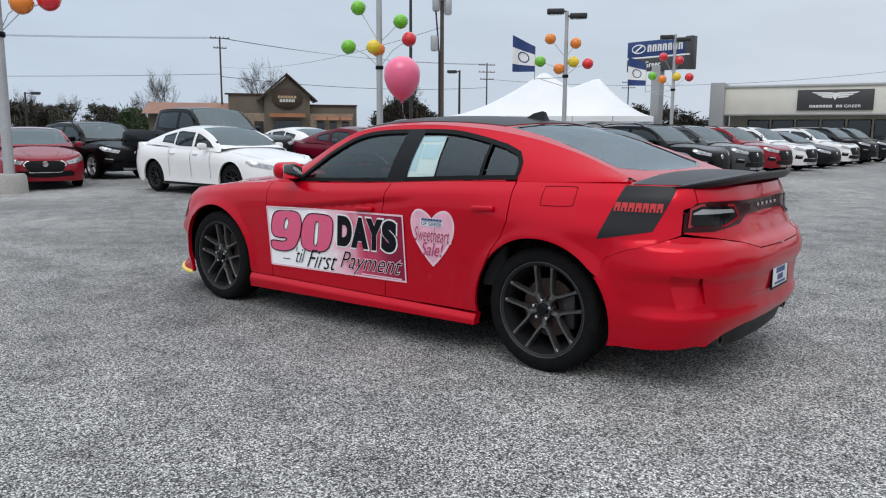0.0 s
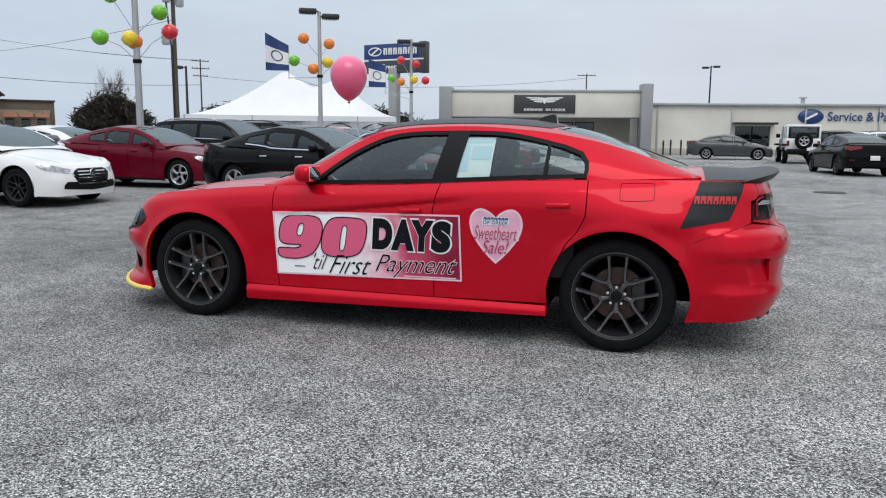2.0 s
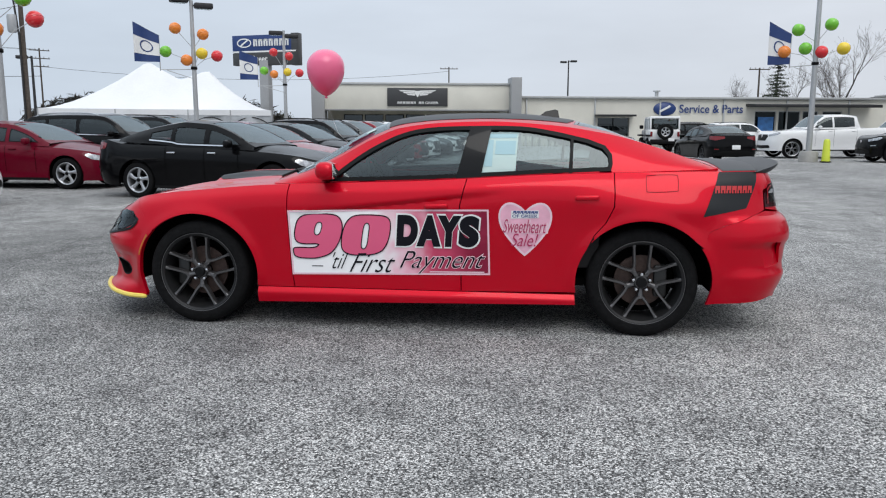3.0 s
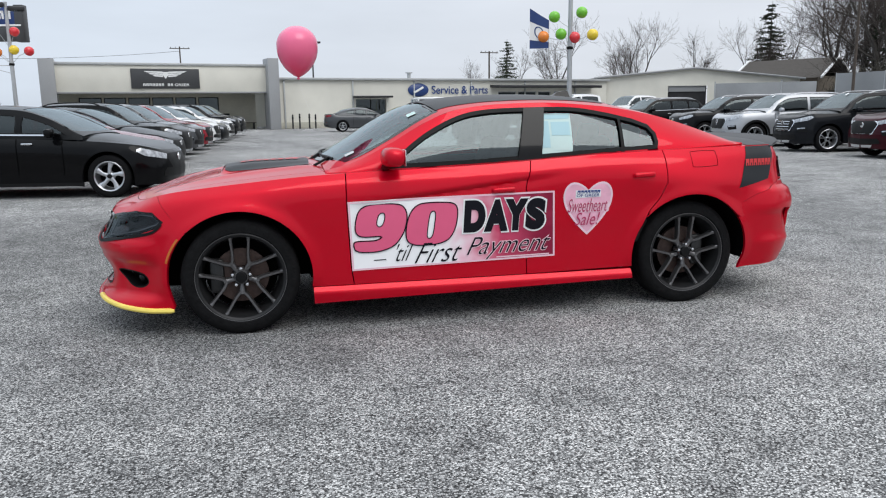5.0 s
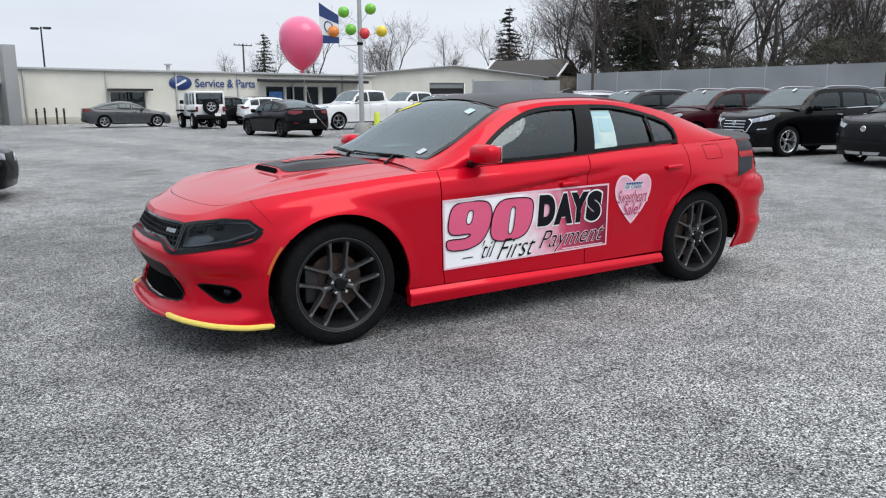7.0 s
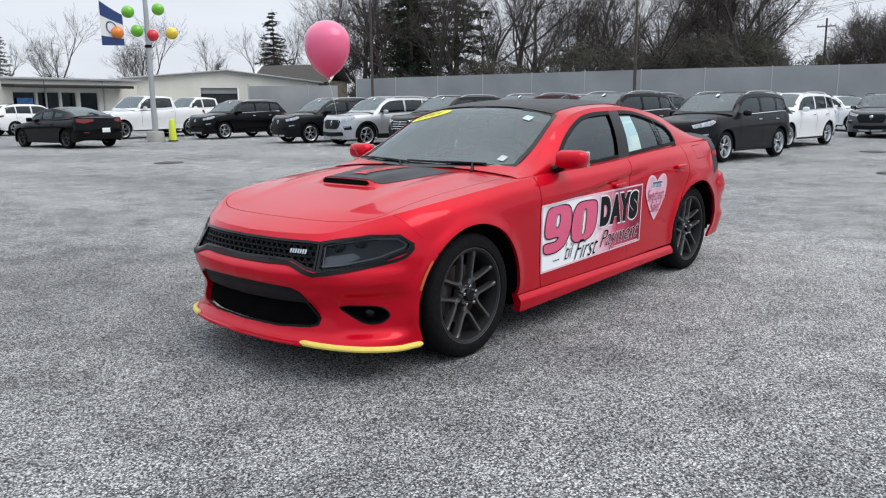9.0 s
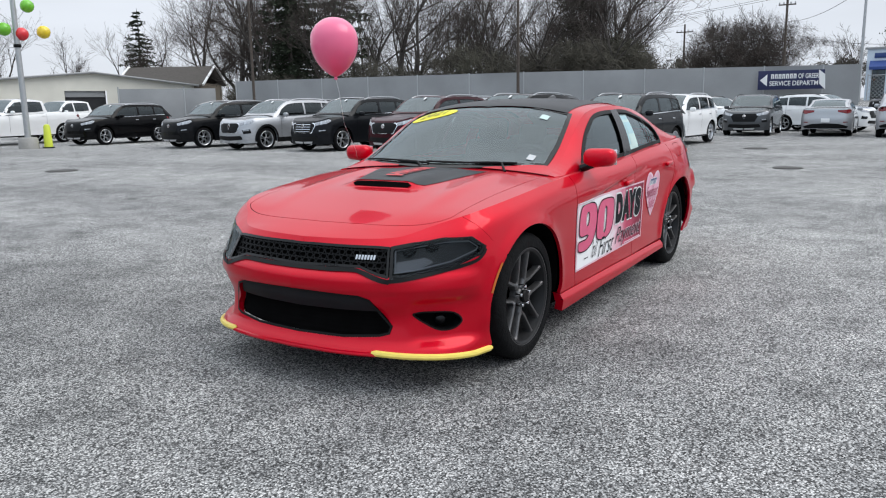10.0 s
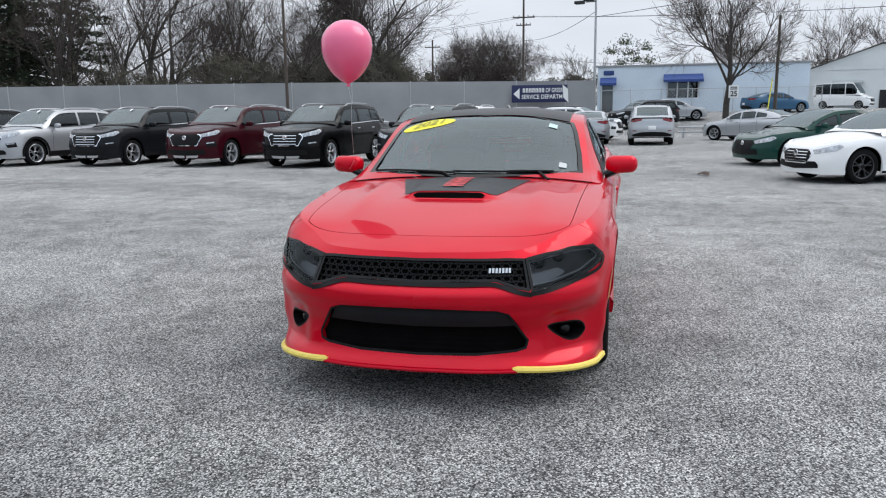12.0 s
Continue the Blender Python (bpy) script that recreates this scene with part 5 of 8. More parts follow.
# ---- parked cars ----
PAINTS = {
    "white": paint("white_car_paint", (.78, .78, .78), rough=.3), "black": paint("black_car_paint", (.002, .002, .0025), rough=.3, coat=.55), "dark grey": paint("dark_grey_car_paint", (.008, .009, .011), metal=.1, coat=.55),
    "grey": paint("grey_car_paint", (.075, .079, .084), metal=.5), "silver": paint("silver_car_paint", (.42, .43, .45), metal=.6), "burgundy": paint("burgundy_car_paint", (.12, .003, .014), rough=.3, coat=.55),
    "maroon": paint("maroon_car_paint", (.035, .003, .007), rough=.3, coat=.55), "red": paint("deep_red_car_paint", (.24, .012, .022), rough=.3), "green": paint("dark_green_car_paint", (.008, .045, .036), rough=.3),
    "blue": paint("mid_blue_car_paint", (.04, .11, .20), rough=.3), "charcoal": paint("charcoal_car_paint", (.005, .0055, .0065), metal=.1, coat=.55)}
HEAD_SILVER = mat("headlamp_silver", (.40, .41, .43), rough=.12, metal=.5, coat=1.0, grain=.5, scale=18)
STYLES = {
    # length front/back overhang, wheelbase, half width, heights: nose, hood at screen, belt, deck, roof; screen foot, roof front, roof back, back glass foot (x); ground gap; wheel radius
    "sedan": dict(fo=.86, ro=1.05, wb=2.75, w=.91, nose=.70, cowl=.97, belt=.93, deck=1.08, roof=1.43, x0=.92, x1=.05, x2=-.85, x3=-1.78, gap=.19, r=.33),
    "suv": dict(fo=.88, ro=.93, wb=2.68, w=.925, nose=.93, cowl=1.12, belt=1.06, deck=1.10, roof=1.64, x0=.93, x1=.25, x2=-1.72, x3=-2.16, gap=.24, r=.36),
    "crossover": dict(fo=.85, ro=.80, wb=2.60, w=.90, nose=.82, cowl=1.02, belt=1.0, deck=1.05, roof=1.55, x0=.85, x1=.15, x2=-1.55, x3=-1.98, gap=.22, r=.34),
    "pickup": dict(fo=.98, ro=1.20, wb=3.65, w=1.02, nose=1.08, cowl=1.28, belt=1.28, deck=1.28, roof=1.92, x0=1.05, x1=.35, x2=-1.05, x3=-1.18, gap=.33, r=.41),
    "van": dict(fo=.95, ro=1.1, wb=3.3, w=.98, nose=1.0, cowl=1.30, belt=1.30, deck=1.32, roof=2.50, x0=1.75, x1=.95, x2=-2.55, x3=-2.70, gap=.25, r=.36)}


def parked_car(style, colour, x, y, heading, label, category="car", group="", wheels="split", alloy=None, grille="dark", rails=False, cladding=False, z=None, sheet=False):
    d = STYLES[style]
    body = PAINTS[colour]
    name = {"sedan": "parked_sedan", "suv": "parked_suv", "crossover": "parked_crossover", "pickup": "pickup_truck", "van": "passenger_van"}[style]
    car = thing(name, pose(x, y, ground_z(x, y) if z is None else z, 0, 0, heading), label, category, group)
    w, wb = d["w"], d["wb"]
    f, r = wb / 2 + d["fo"], -(wb / 2 + d["ro"])
    tall = style in ("suv", "crossover", "van")
    plan = [(f, 0), (f - .03, .40 * w), (f - .13, .74 * w), (f - .40, .95 * w), (f - .72, w * .99), (wb / 2 - .75, w), (-wb / 2 + .75, w), (r + .72, .995 * w), (r + .36, .95 * w), (r + .12, .80 * w), (r + .02, .45 * w), (r, 0)]
    cols = [0, 1, 2, 3, 5, 6, 7, 8, 9, 11]
    g = d["gap"]
    bottom = [g, g, g - .01, g, g, g, g + .02, g + .05, g + .1, g + .12]
    nz, cz, bz, dz = d["nose"], d["cowl"], d["belt"], d["deck"]
    top = [nz, nz + .005, nz + .04, nz + .10, cz - .07, bz + .02, bz + .06, dz - .02, dz - .03, dz - .03]
    k = .05 if not tall else .03
    inset = [[.03, .01, .0, .02, .06, .12], [.03, .01, .0, .02, .06, .12], [.03, .01, .0, .03, .06, .12], [.02, .005, 0, .01, .04, .09], [.03, .03, .015, .0, .02, k + .02], [.03, .03, .015, .0, .02, k + .02],
             [.02, .005, 0, .0, .03, k + .03], [.04, .01, .0, .02, .04, .07], [.06, .01, .0, .03, .05, .07], [.06, .01, 0, .03, .05, .07]]
    sh = Shell(plan, cols, bottom, top, [0, .2, .45, .7, .9, 1], inset)
    x0, x1, x2, x3, rz = d["x0"], d["x1"], d["x2"], d["x3"], d["roof"]
    xt = float(sh.wall(np.array(0.0), nz)[0])
    xr = float(sh.wall(np.array(sh.length), dz - .03)[0])
    lid = Lid(sh, [(xt, nz), (xt - .12, nz + .05), (f - .5, nz + (cz - nz) * .45), (x0 + .1, cz), (x0 - .2, cz + .01), (x3 + .2, dz + .01), (max(x3 - .1, xr + .05), dz), (xr, dz - .03)], 2.6)
    yb, yr = w - .075, w - (.24 if not tall else .20)
    if style == "van":
        yr = w - .10
    cab = Cabin([(x0 + .12, yb, cz - .05), (x0 - .2, yb, bz), (-.5, yb + .005, bz + .03), (x2 + .2, yb - .01, bz + .06), (x3 - .02, yb - .05, dz - .02)],
                [(x0 + .12, yb - .05, cz - .03), (x0 - .02, yb - .07, cz + .03), ((x0 + x1) / 2, (yb + yr) / 2 - .03, (cz + rz) / 2 + .02), (x1, yr, rz - .085), (x1 - .4, yr, rz - .055), ((x1 + x2) / 2, yr, rz - .05), (x2 + .05, yr - .02, rz - .10),
                 ((x2 + x3) / 2, yr - .03, (rz + dz) / 2 - .02), (x3 - .02, yb - .10, dz)],
                [(x0 + .12, cz), ((x0 + x1) / 2 + .02, (cz + rz) / 2 + .03), (x1, rz - .035), (x1 - .4, rz - .005), ((x1 + x2) / 2, rz), (x2 + .1, rz - .035), ((x2 + x3) / 2 + .02, (rz + dz) / 2 + .05), (x3 - .02, dz + .01)])
    WZ, AR = d["r"], d["r"] + .055
    fx, rx = wb / 2, -wb / 2
    st = .07
    Sx = lambda q: float(sh.s_x(q))
    outline = [(s, float(sh.zt(s))) for s in np.linspace(0, sh.length, 60)] + [(s, float(sh.zb(s))) for s in np.linspace(sh.length, 0, 60)]
    arches = [[(Sx(cx + AR * math.cos(radians(a))), max(WZ + AR * math.sin(radians(a)), -.2)) for a in range(0, 360, 12)] for cx in (fx, rx)]
    arches = [[(s, z if z > g + .1 else g - .2) for s, z in a] for a in arches]
    geo = Geo()
    wall = patch(sh.wall, outline, st, arches, vstep=.06, skirt=.03)
    geo.add(wall).add(mirror(wall))
    e = sh.shoulder(160)
    rim = [(float(a), float(b)) for a, b, c in e]
    lid_poly = rim + [(a, -b) for a, b in reversed(rim[1:-1])]
    hole = []
    if style == "pickup":
        hole = [[(x3 - .12, -w + .14), (x3 - .12, w - .14), (r + .16, w - .14), (r + .16, -w + .14)]]
    cut = [(x0 - .05, -yb + .05), (x0 - .05, yb - .05), (x3 + .1, yb - .1), (x3 + .1, -yb + .1)]
    geo.add(patch(lid.top, lid_poly, st, hole + [cut], flip=False))

    def belt(x_, up=0.0):
        return float(pchip(cab.bx, cab.bz, x_)) + up

    def rail(x_, down=0.0):
        return float(pchip(cab.rx, cab.rz, x_)) - down
    side_poly = [(q, rail(q)) for q in np.linspace(x0 + .1, x3, 40)] + [(q, belt(q, -.03)) for q in np.linspace(x3, x0 + .1, 30)]
    xa, xb, xc = x0 - .32, (x0 + x2) / 2 + (.02 if style != "pickup" else .05), x2 + (.22 if style == "sedan" else .52)
    xend = x2 - (.28 if style == "sedan" else .02)
    if style == "van":
        xa, xb, xc, xend = x0 - .35, .35, -1.0, x2 + .15
    if style == "pickup":
        xc, xend = x2 + .14, x2 + .12
    low = .045

    def win(q0, q1, slope_a=0.0, slope_b=0.0):
        up = [(q, max(rail(q, .075), belt(q, low + .03))) for q in np.linspace(q0 - slope_a, q1 - slope_b, 10)]
        dn = [(q, belt(q, low)) for q in np.linspace(q1, q0 + (.18 if slope_a < 0 else 0), 8)]
        return up + dn
    panes = [win(xa, xb + .05, -1e-6 if style != "van" else 0.0), win(xb - .03, xc + .03)]
    if xend < xc - .1:
        panes.append(win(xc - .03, xend))
    ws_half = [(x0 + .05, 0), (x0 + .02, yb * .5), (x0 - .07, yb - .12), ((x0 + x1) / 2, (yb + yr) / 2 - .11), (x1 + .02, yr - .08), (x1 + .05, 0)]
    ws = ws_half + [(a, -b) for a, b in reversed(ws_half[1:-1])]
    rg_half = [(x2 - .03, 0), (x2 - .02, yr - .12), ((x2 + x3) / 2, yr - .12), (x3 + .07, yb - .22), (x3 + .05, 0)]
    rg = rg_half + [(a, -b) for a, b in reversed(rg_half[1:-1])]
    cs = patch(cab.side, side_poly, st * .8, panes, flip=True, vstep=.05)
    geo.add(cs).add(mirror(cs))
    roof_out = [(q, float(pchip(cab.rx, cab.ry, q))) for q in np.linspace(x0 + .1, x3, 50)]
    geo.add(patch(cab.top, roof_out + [(a, -b) for a, b in reversed(roof_out)], .06, [ws, rg], flip=True))
    bd = part("body", geo, body, car)
    if style == "pickup":
        part("bed_liner", at(rbox(abs(r + .16 - x3 + .12), 2 * w - .28, .5, .02), (x3 - .12 + r + .16) / 2, 0, bz - .45), UNDER, car)
    for p in panes:
        gl = patch(cab.side, p, .08, offset=-.006, flip=True, vstep=.06)
        part("side_window", gl, GLASS_PANE, car)
        part("side_window", mirror(gl), GLASS_PANE, car)
    for p in panes:
        tr = frame_strip(cab.side, p, .016, .004, flip=True)
        part("window_trim", tr, TRIM, car)
        part("window_trim", mirror(tr), TRIM, car)
    if rails:
        ln = strip(cab.side, [(q, belt(q, low - .012)) for q in np.linspace(xa - .1, xend, 14)], .022, .008, flip=True)
        for side in (0, 1):
            part("chrome_line", mirror(ln) if side else ln, CHROME, car)
    part("windshield", patch(cab.top, ws, .08, offset=-.004), GLASS_BG, car)
    part("rear_screen", patch(cab.top, list(reversed(rg)), .08, offset=-.004), GLASS_BG, car)
    part("interior", Geo().add(at(rbox(abs(x0 - x3) - .3, 2 * yb - .2, .5, .1), (x0 + x3) / 2, 0, bz - .30)).add(at(rbox(.16, 2 * yb - .3, .5, .07, 2, .85), (x0 + x1) / 2 - .95, 0, bz + .10, 0, -14, 0)).add(
        at(rbox(.16, 2 * yb - .3, .45, .07, 2, .85), x2 + .35, 0, bz + .08, 0, -14, 0)), SEAT, car)
    # lamps, grille, bumper openings
    sf = lambda q: float(sh.s_front(q * w))
    hl = [(sf(.48), nz - .06), (sf(.70), nz - .02), (sf(.93), nz + .05), (sf(.97), nz + .02), (sf(.90), nz - .07), (sf(.55), nz - .135)]
    tl_z = dz - .12 if not tall else bz - .02
    tl = [(float(sh.s_x(r + .42)), tl_z + .03), (float(sh.s_x(r + .30)), tl_z + .06), (float(sh.s_rear(.45 * w)), tl_z + .04), (float(sh.s_rear(.45 * w)), tl_z - .03), (float(sh.s_rear(.80 * w)), tl_z - .10), (float(sh.s_x(r + .36)), tl_z - .06)]
    for side in (0, 1):
        fxn = mirror if side else (lambda q: q)
        part("headlamp", fxn(patch(sh.wall, hl, .04, offset=.006, skirt=.01)), HEAD_SILVER, car)
        part("tail_lamp", fxn(patch(sh.wall, tl, .04, offset=.006, skirt=.01)), TAIL, car)

    def full(p):
        return p + [(-s, q) for s, q in reversed(p) if s > 1e-6]

    def wall2(s, q):
        a, b, c = sh.wall(np.abs(s), q)
        return a, b * np.sign(s), c
    gz1, gz0 = nz - .05, nz - (.36 if tall else .32)
    gw = .07 if tall else 0.0
    gp = full([(0, gz1), (sf(.42 + gw), gz1), (sf(.50 + gw), gz1 - .08), (sf(.36 + gw), gz0), (0, gz0)])
    gr = part("grille", patch(wall2, gp, .05, offset=.005), TRIM, car)
    if grille == "chrome":
        part("grille_frame", frame_strip(wall2, gp, .022, .010, skirt=.01), CHROME, gr)
        for q in np.linspace(gz0 + .05, gz1 - .05, 4):
            part("grille_bar", strip(wall2, [(s, q) for s in np.linspace(-sf(.36), sf(.36), 12)], .016, .010), CHROME, gr)
    elif grille == "rim":
        part("grille_frame", frame_strip(wall2, full([(0, gz1), (sf(.42 + gw), gz1), (sf(.50 + gw), gz1 - .08), (sf(.36 + gw), gz0), (0, gz0)]), .018, .010, skirt=.01), CHROME, gr)
    part("badge", at(lathe([(0, .012), (.06, .010), (.065, 0)], 16, axis="y"), float(sh.wall(np.array(0.0), (gz1 + gz0) / 2 + .05)[0]) + .004, 0, (gz1 + gz0) / 2 + .06, 0, 0, -90), CHROME, gr)
    lo = full([(0, g + .22), (sf(.6), g + .24), (sf(.72), g + .12), (0, g + .08)])
    part("bumper_intake", patch(wall2, lo, .06, offset=.005), TRIM, car)
    if tall and style != "van":
        part("skid_plate", patch(wall2, full([(0, g + .075), (sf(.45), g + .085), (sf(.40), g + .02), (0, g + .015)]), .06, offset=.012), ALLOY, car)
        for side in (0, 1):
            fxn = mirror if side else (lambda q: q)
            nk = part("fog_recess", fxn(patch(sh.wall, [(sf(.66), nz - .27), (sf(.88), nz - .24), (sf(.90), nz - .37), (sf(.72), nz - .39)], .04, offset=.006)), TRIM, car)
            part("fog_lens", fxn(strip(sh.wall, [(sf(q), nz - .29 + (q - .7) * .12) for q in (.70, .78, .86)], .028, .012)), HEAD_SILVER, nk)
    for side in (0, 1):
        lid_line = strip(lid.top, [(x0 + .10, w * .50), (f - .62, w * .42), (f - .30, w * .30)], .018, .010)
        part("hood_crease", mirror(lid_line) if side else lid_line, body, car)
    if cladding:
        for a0, a1 in ((fx - AR, rx + AR),):
            poly = [(q, g + .16) for q in np.linspace(a0, a1, 12)] + [(q, g + .005) for q in np.linspace(a1, a0, 12)]
            c_ = patch(sh.side, poly, .08, offset=.008, flip=True, skirt=.01)
            part("sill_cladding", c_, TRIM, car)
            part("sill_cladding", mirror(c_), TRIM, car)
        for cx in (fx, rx):
            arc = [(cx + (AR + .03) * math.cos(radians(a)), WZ + (AR + .03) * math.sin(radians(a))) for a in range(-10, 191, 8)]
            c_ = strip(sh.side, arc, .07, .012, flip=True)
            part("arch_cladding", c_, TRIM, car)
            part("arch_cladding", mirror(c_), TRIM, car)
    else:
        c_ = patch(sh.side, [(q, g + .055) for q in np.linspace(fx - AR, rx + AR, 8)] + [(q, g + .004) for q in np.linspace(rx + AR, fx - AR, 8)], .08, offset=.006, flip=True)
        part("sill_trim", c_, TRIM, car)
        part("sill_trim", mirror(c_), TRIM, car)
    for q in (xa + .12, xb - .01, xc - (.12 if style == "sedan" else .05)):
        ln = [(q + .01 * math.sin(math.pi * k_), (float(sh.zt(sh.s_x(q))) - .01) * (1 - k_) + (g + .17) * k_) for k_ in np.linspace(0, 1, 14)]
        c_ = strip(sh.side, ln, .008, .010, flip=True)
        part("door_seam", c_, UNDER, car)
        part("door_seam", mirror(c_), UNDER, car)
    for q in (xb + .16, xc + (.02 if style == "sedan" else .1)):
        yh = float(sh.side(np.array(q), np.array(bz - .10))[1])
        h_ = at(rbox(.17, .03, .03, .01), q, yh + .012, bz - .09)
        for side in (0, 1):
            part("door_handle", mirror(h_) if side else h_, CHROME if rails else body, car)
    for side in (0, 1):
        m_ = at(rbox(.12, .20, .14, .05, 2), x0 - .33, w + .07, bz + .07)
        part("mirror", mirror(m_) if side else m_, body, car)
        if tall and style != "van":
            pts = [(q, float(pchip(cab.rx, cab.ry, q)) - .05, float(cab.top(np.array(q), np.array(float(pchip(cab.rx, cab.ry, q)) - .05))[2]) + h) for q, h in zip(np.linspace(x1 - .1, x2 + .15, 10), [.0, .04] + [.05] * 6 + [.04, .0])]
            tb = tube(pts, .016, 6)
            part("roof_rail", mirror(tb) if side else tb, ALLOY if rails else TRIM, car)
    rv = [(float(sh.s_rear(.86 * w)), g + .20), (float(sh.s_rear(.5 * w)), g + .30), (sh.length, g + .32), (sh.length, g + .14), (float(sh.s_rear(.5 * w)), g + .13), (float(sh.s_rear(.84 * w)), g + .13)]
    rv_ = patch(sh.wall, rv, .06, offset=.010)
    part("rear_valance", Geo().add(rv_).add(mirror(rv_)), TRIM, car)
    for side in (0, 1):
        rf_ = strip(sh.wall, [(float(sh.s_rear(q_ * w)), g + .36) for q_ in (.82, .74, .66)], .03, .012)
        part("reflector", mirror(rf_) if side else rf_, TAIL, car)
    hs_ = strip(lid.top, [(x0 + .02, w * .80), (x0 - .02 + (f - x0) * .4, w * .77), (f - .42, w * .70), (f - .26, w * .55)], .008, .006)
    for side in (0, 1):
        part("hood_seam", mirror(hs_) if side else hs_, UNDER, car)
    if sheet:
        xs_, ys_ = x0 - .20, -yb * .52
        part("price_sheet", patch(cab.top, [(xs_ + .10, ys_ - .20), (xs_ + .10, ys_ + .20), (xs_ - .10, ys_ + .18), (xs_ - .10, ys_ - .18)], .1, offset=.02, flip=True), PAPER, car)
        part("hang_tag", patch(cab.top, [(x1 + .20, .06), (x1 + .20, .13), (x1 + .10, .13), (x1 + .10, .06)], .1, offset=.02), WHITE, car)
    part("number_plate", at(rbox(.01, .30, .15, .004), r - .012, 0, .62 if not tall else .72), WHITE, car)
    for cx in (fx, rx):
        for side in (1, -1):
            vs, n = [], 14
            for i in range(n + 1):
                a = radians(-10 + 200 * i / n)
                vs += [(cx + (AR + .01) * math.cos(a), (w - .02) * side, WZ + (AR + .01) * math.sin(a)), (cx + (AR + .01) * math.cos(a), (w - .38) * side, WZ + (AR + .01) * math.sin(a))]
            part("wheel_well", (vs, [(2 * i, 2 * i + 1, 2 * i + 3, 2 * i + 2) for i in range(n)] + [tuple(range(1, 2 * n + 2, 2))]), UNDER, car)
            add_wheel(car, cx, side * (w - .035 - .105), WZ, d["r"], .21, d["r"] - .10, {"split": "split", "star": "star", "fork": "fork"}[wheels], alloy or ALLOY, detail=28, left=side > 0, nuts=False, brake=False)
    part("underbody", at(rbox(wb - .9, 2 * w - .25, .14, .03), 0, 0, g + .10), UNDER, car)
    part("underbody", at(rbox(.4, 1.2, .14, .03), f - .42, 0, g + .12), UNDER, car)
    part("underbody", at(rbox(.4, 1.2, .14, .03), r + .45, 0, g + .18), UNDER, car)
    return car


def fl_car(style, colour, tx, ty, heading, label, **k):
    """A car placed by the ground point of its front tyre on the left."""
    d = STYLES[style]
    m = pose(0, 0, 0, 0, 0, heading)
    c = Vector((tx, ty, 0)) - m @ Vector((d["wb"] / 2, d["w"] - .06, 0))
    return parked_car(style, colour, c.x, c.y, heading, label, **k)


# the near row of cars before the tents
ROW = "cars parked before the showroom"
parked_car("sedan", "white", 10.35, -5.5, 180, "white mid-size sedan with dark split-spoke wheels", group=ROW, alloy=DARK_ALLOY, grille="chrome", wheels="fork")
parked_car("pickup", "charcoal", 14.2, -7.7, 180, "dark charcoal crew-cab pickup truck with open bed", group=ROW, alloy=DARK_ALLOY)
parked_car("sedan", "burgundy", 10.3, -9.9, 180, "burgundy compact sedan beside a light pole", group=ROW, wheels="star")
parked_car("suv", "black", 10.2, -13.0, 180, "black sport utility vehicle with roof rails", group=ROW, rails=True)
parked_car("suv", "dark grey", 10.3, -16.2, 180, "dark grey sport utility vehicle", group=ROW)
parked_car("sedan", "white", 14.8, -11.2, -5, "white sedan with its tail lamps in view", group=ROW)
parked_car("sedan", "red", 16.4, -4.1, 163, "deep red compact sedan beside the light pole", group=ROW, grille="rim")
parked_car("crossover", "black", 18.0, -6.6, 180, "small black hatchback behind the pickup", group=ROW)
parked_car("sedan", "black", 4.95, -8.0, 171, "black compact sedan with white star wheels", group=ROW, wheels="star", rails=True)
parked_car("sedan", "red", 5.5, -11.0, 171, "deep red compact sedan", group=ROW)
parked_car("sedan", "dark grey", 5.5, -13.9, 171, "dark grey compact sedan", group=ROW)
parked_car("crossover", "black", 5.5, -16.8, 171, "black crossover with roof rails", group=ROW)
parked_car("crossover", "grey", 5.4, -19.6, 171, "grey crossover with black cladding", group=ROW, cladding=True)
parked_car("crossover", "red", 5.3, -22.4, 171, "deep red crossover with black cladding", group=ROW, cladding=True)
parked_car("crossover", "white", 5.2, -25.3, 171, "white crossover with black cladding", group=ROW, cladding=True)
parked_car("sedan", "dark grey", 5.1, -28.2, 171, "dark grey sedan in the row", group=ROW)
parked_car("crossover", "white", 4.9, -31.1, 171, "white crossover near the showroom", group=ROW)
parked_car("suv", "charcoal", 4.8, -34.2, 171, "charcoal sport utility vehicle near the showroom", group=ROW)
parked_car("suv", "dark grey", 4.6, -37.3, 171, "dark grey sport utility vehicle near the showroom", group=ROW)
# the service yard
YARD = "cars in the service yard"
parked_car("sedan", "grey", -4.5, -41.5, 180, "grey sedan parked across the service door", group=YARD)
parked_car("sedan", "black", -7.6, -25.2, -82, "black luxury sedan seen from its tail", group=YARD, alloy=DARK_ALLOY)
parked_car("pickup", "white", -13.6, -30.6, 8, "white crew-cab pickup truck behind the light pole", group=YARD)
parked_car("pickup", "white", -19.5, -36.0, 8, "white pickup truck beside the garage", group=YARD)
parked_car("suv", "black", -10.2, -41.5, 200, "black vehicle behind the white off-roader", group=YARD)
parked_car("suv", "white", -12.6, -41.0, 190, "white vehicle by the service wall", group=YARD)
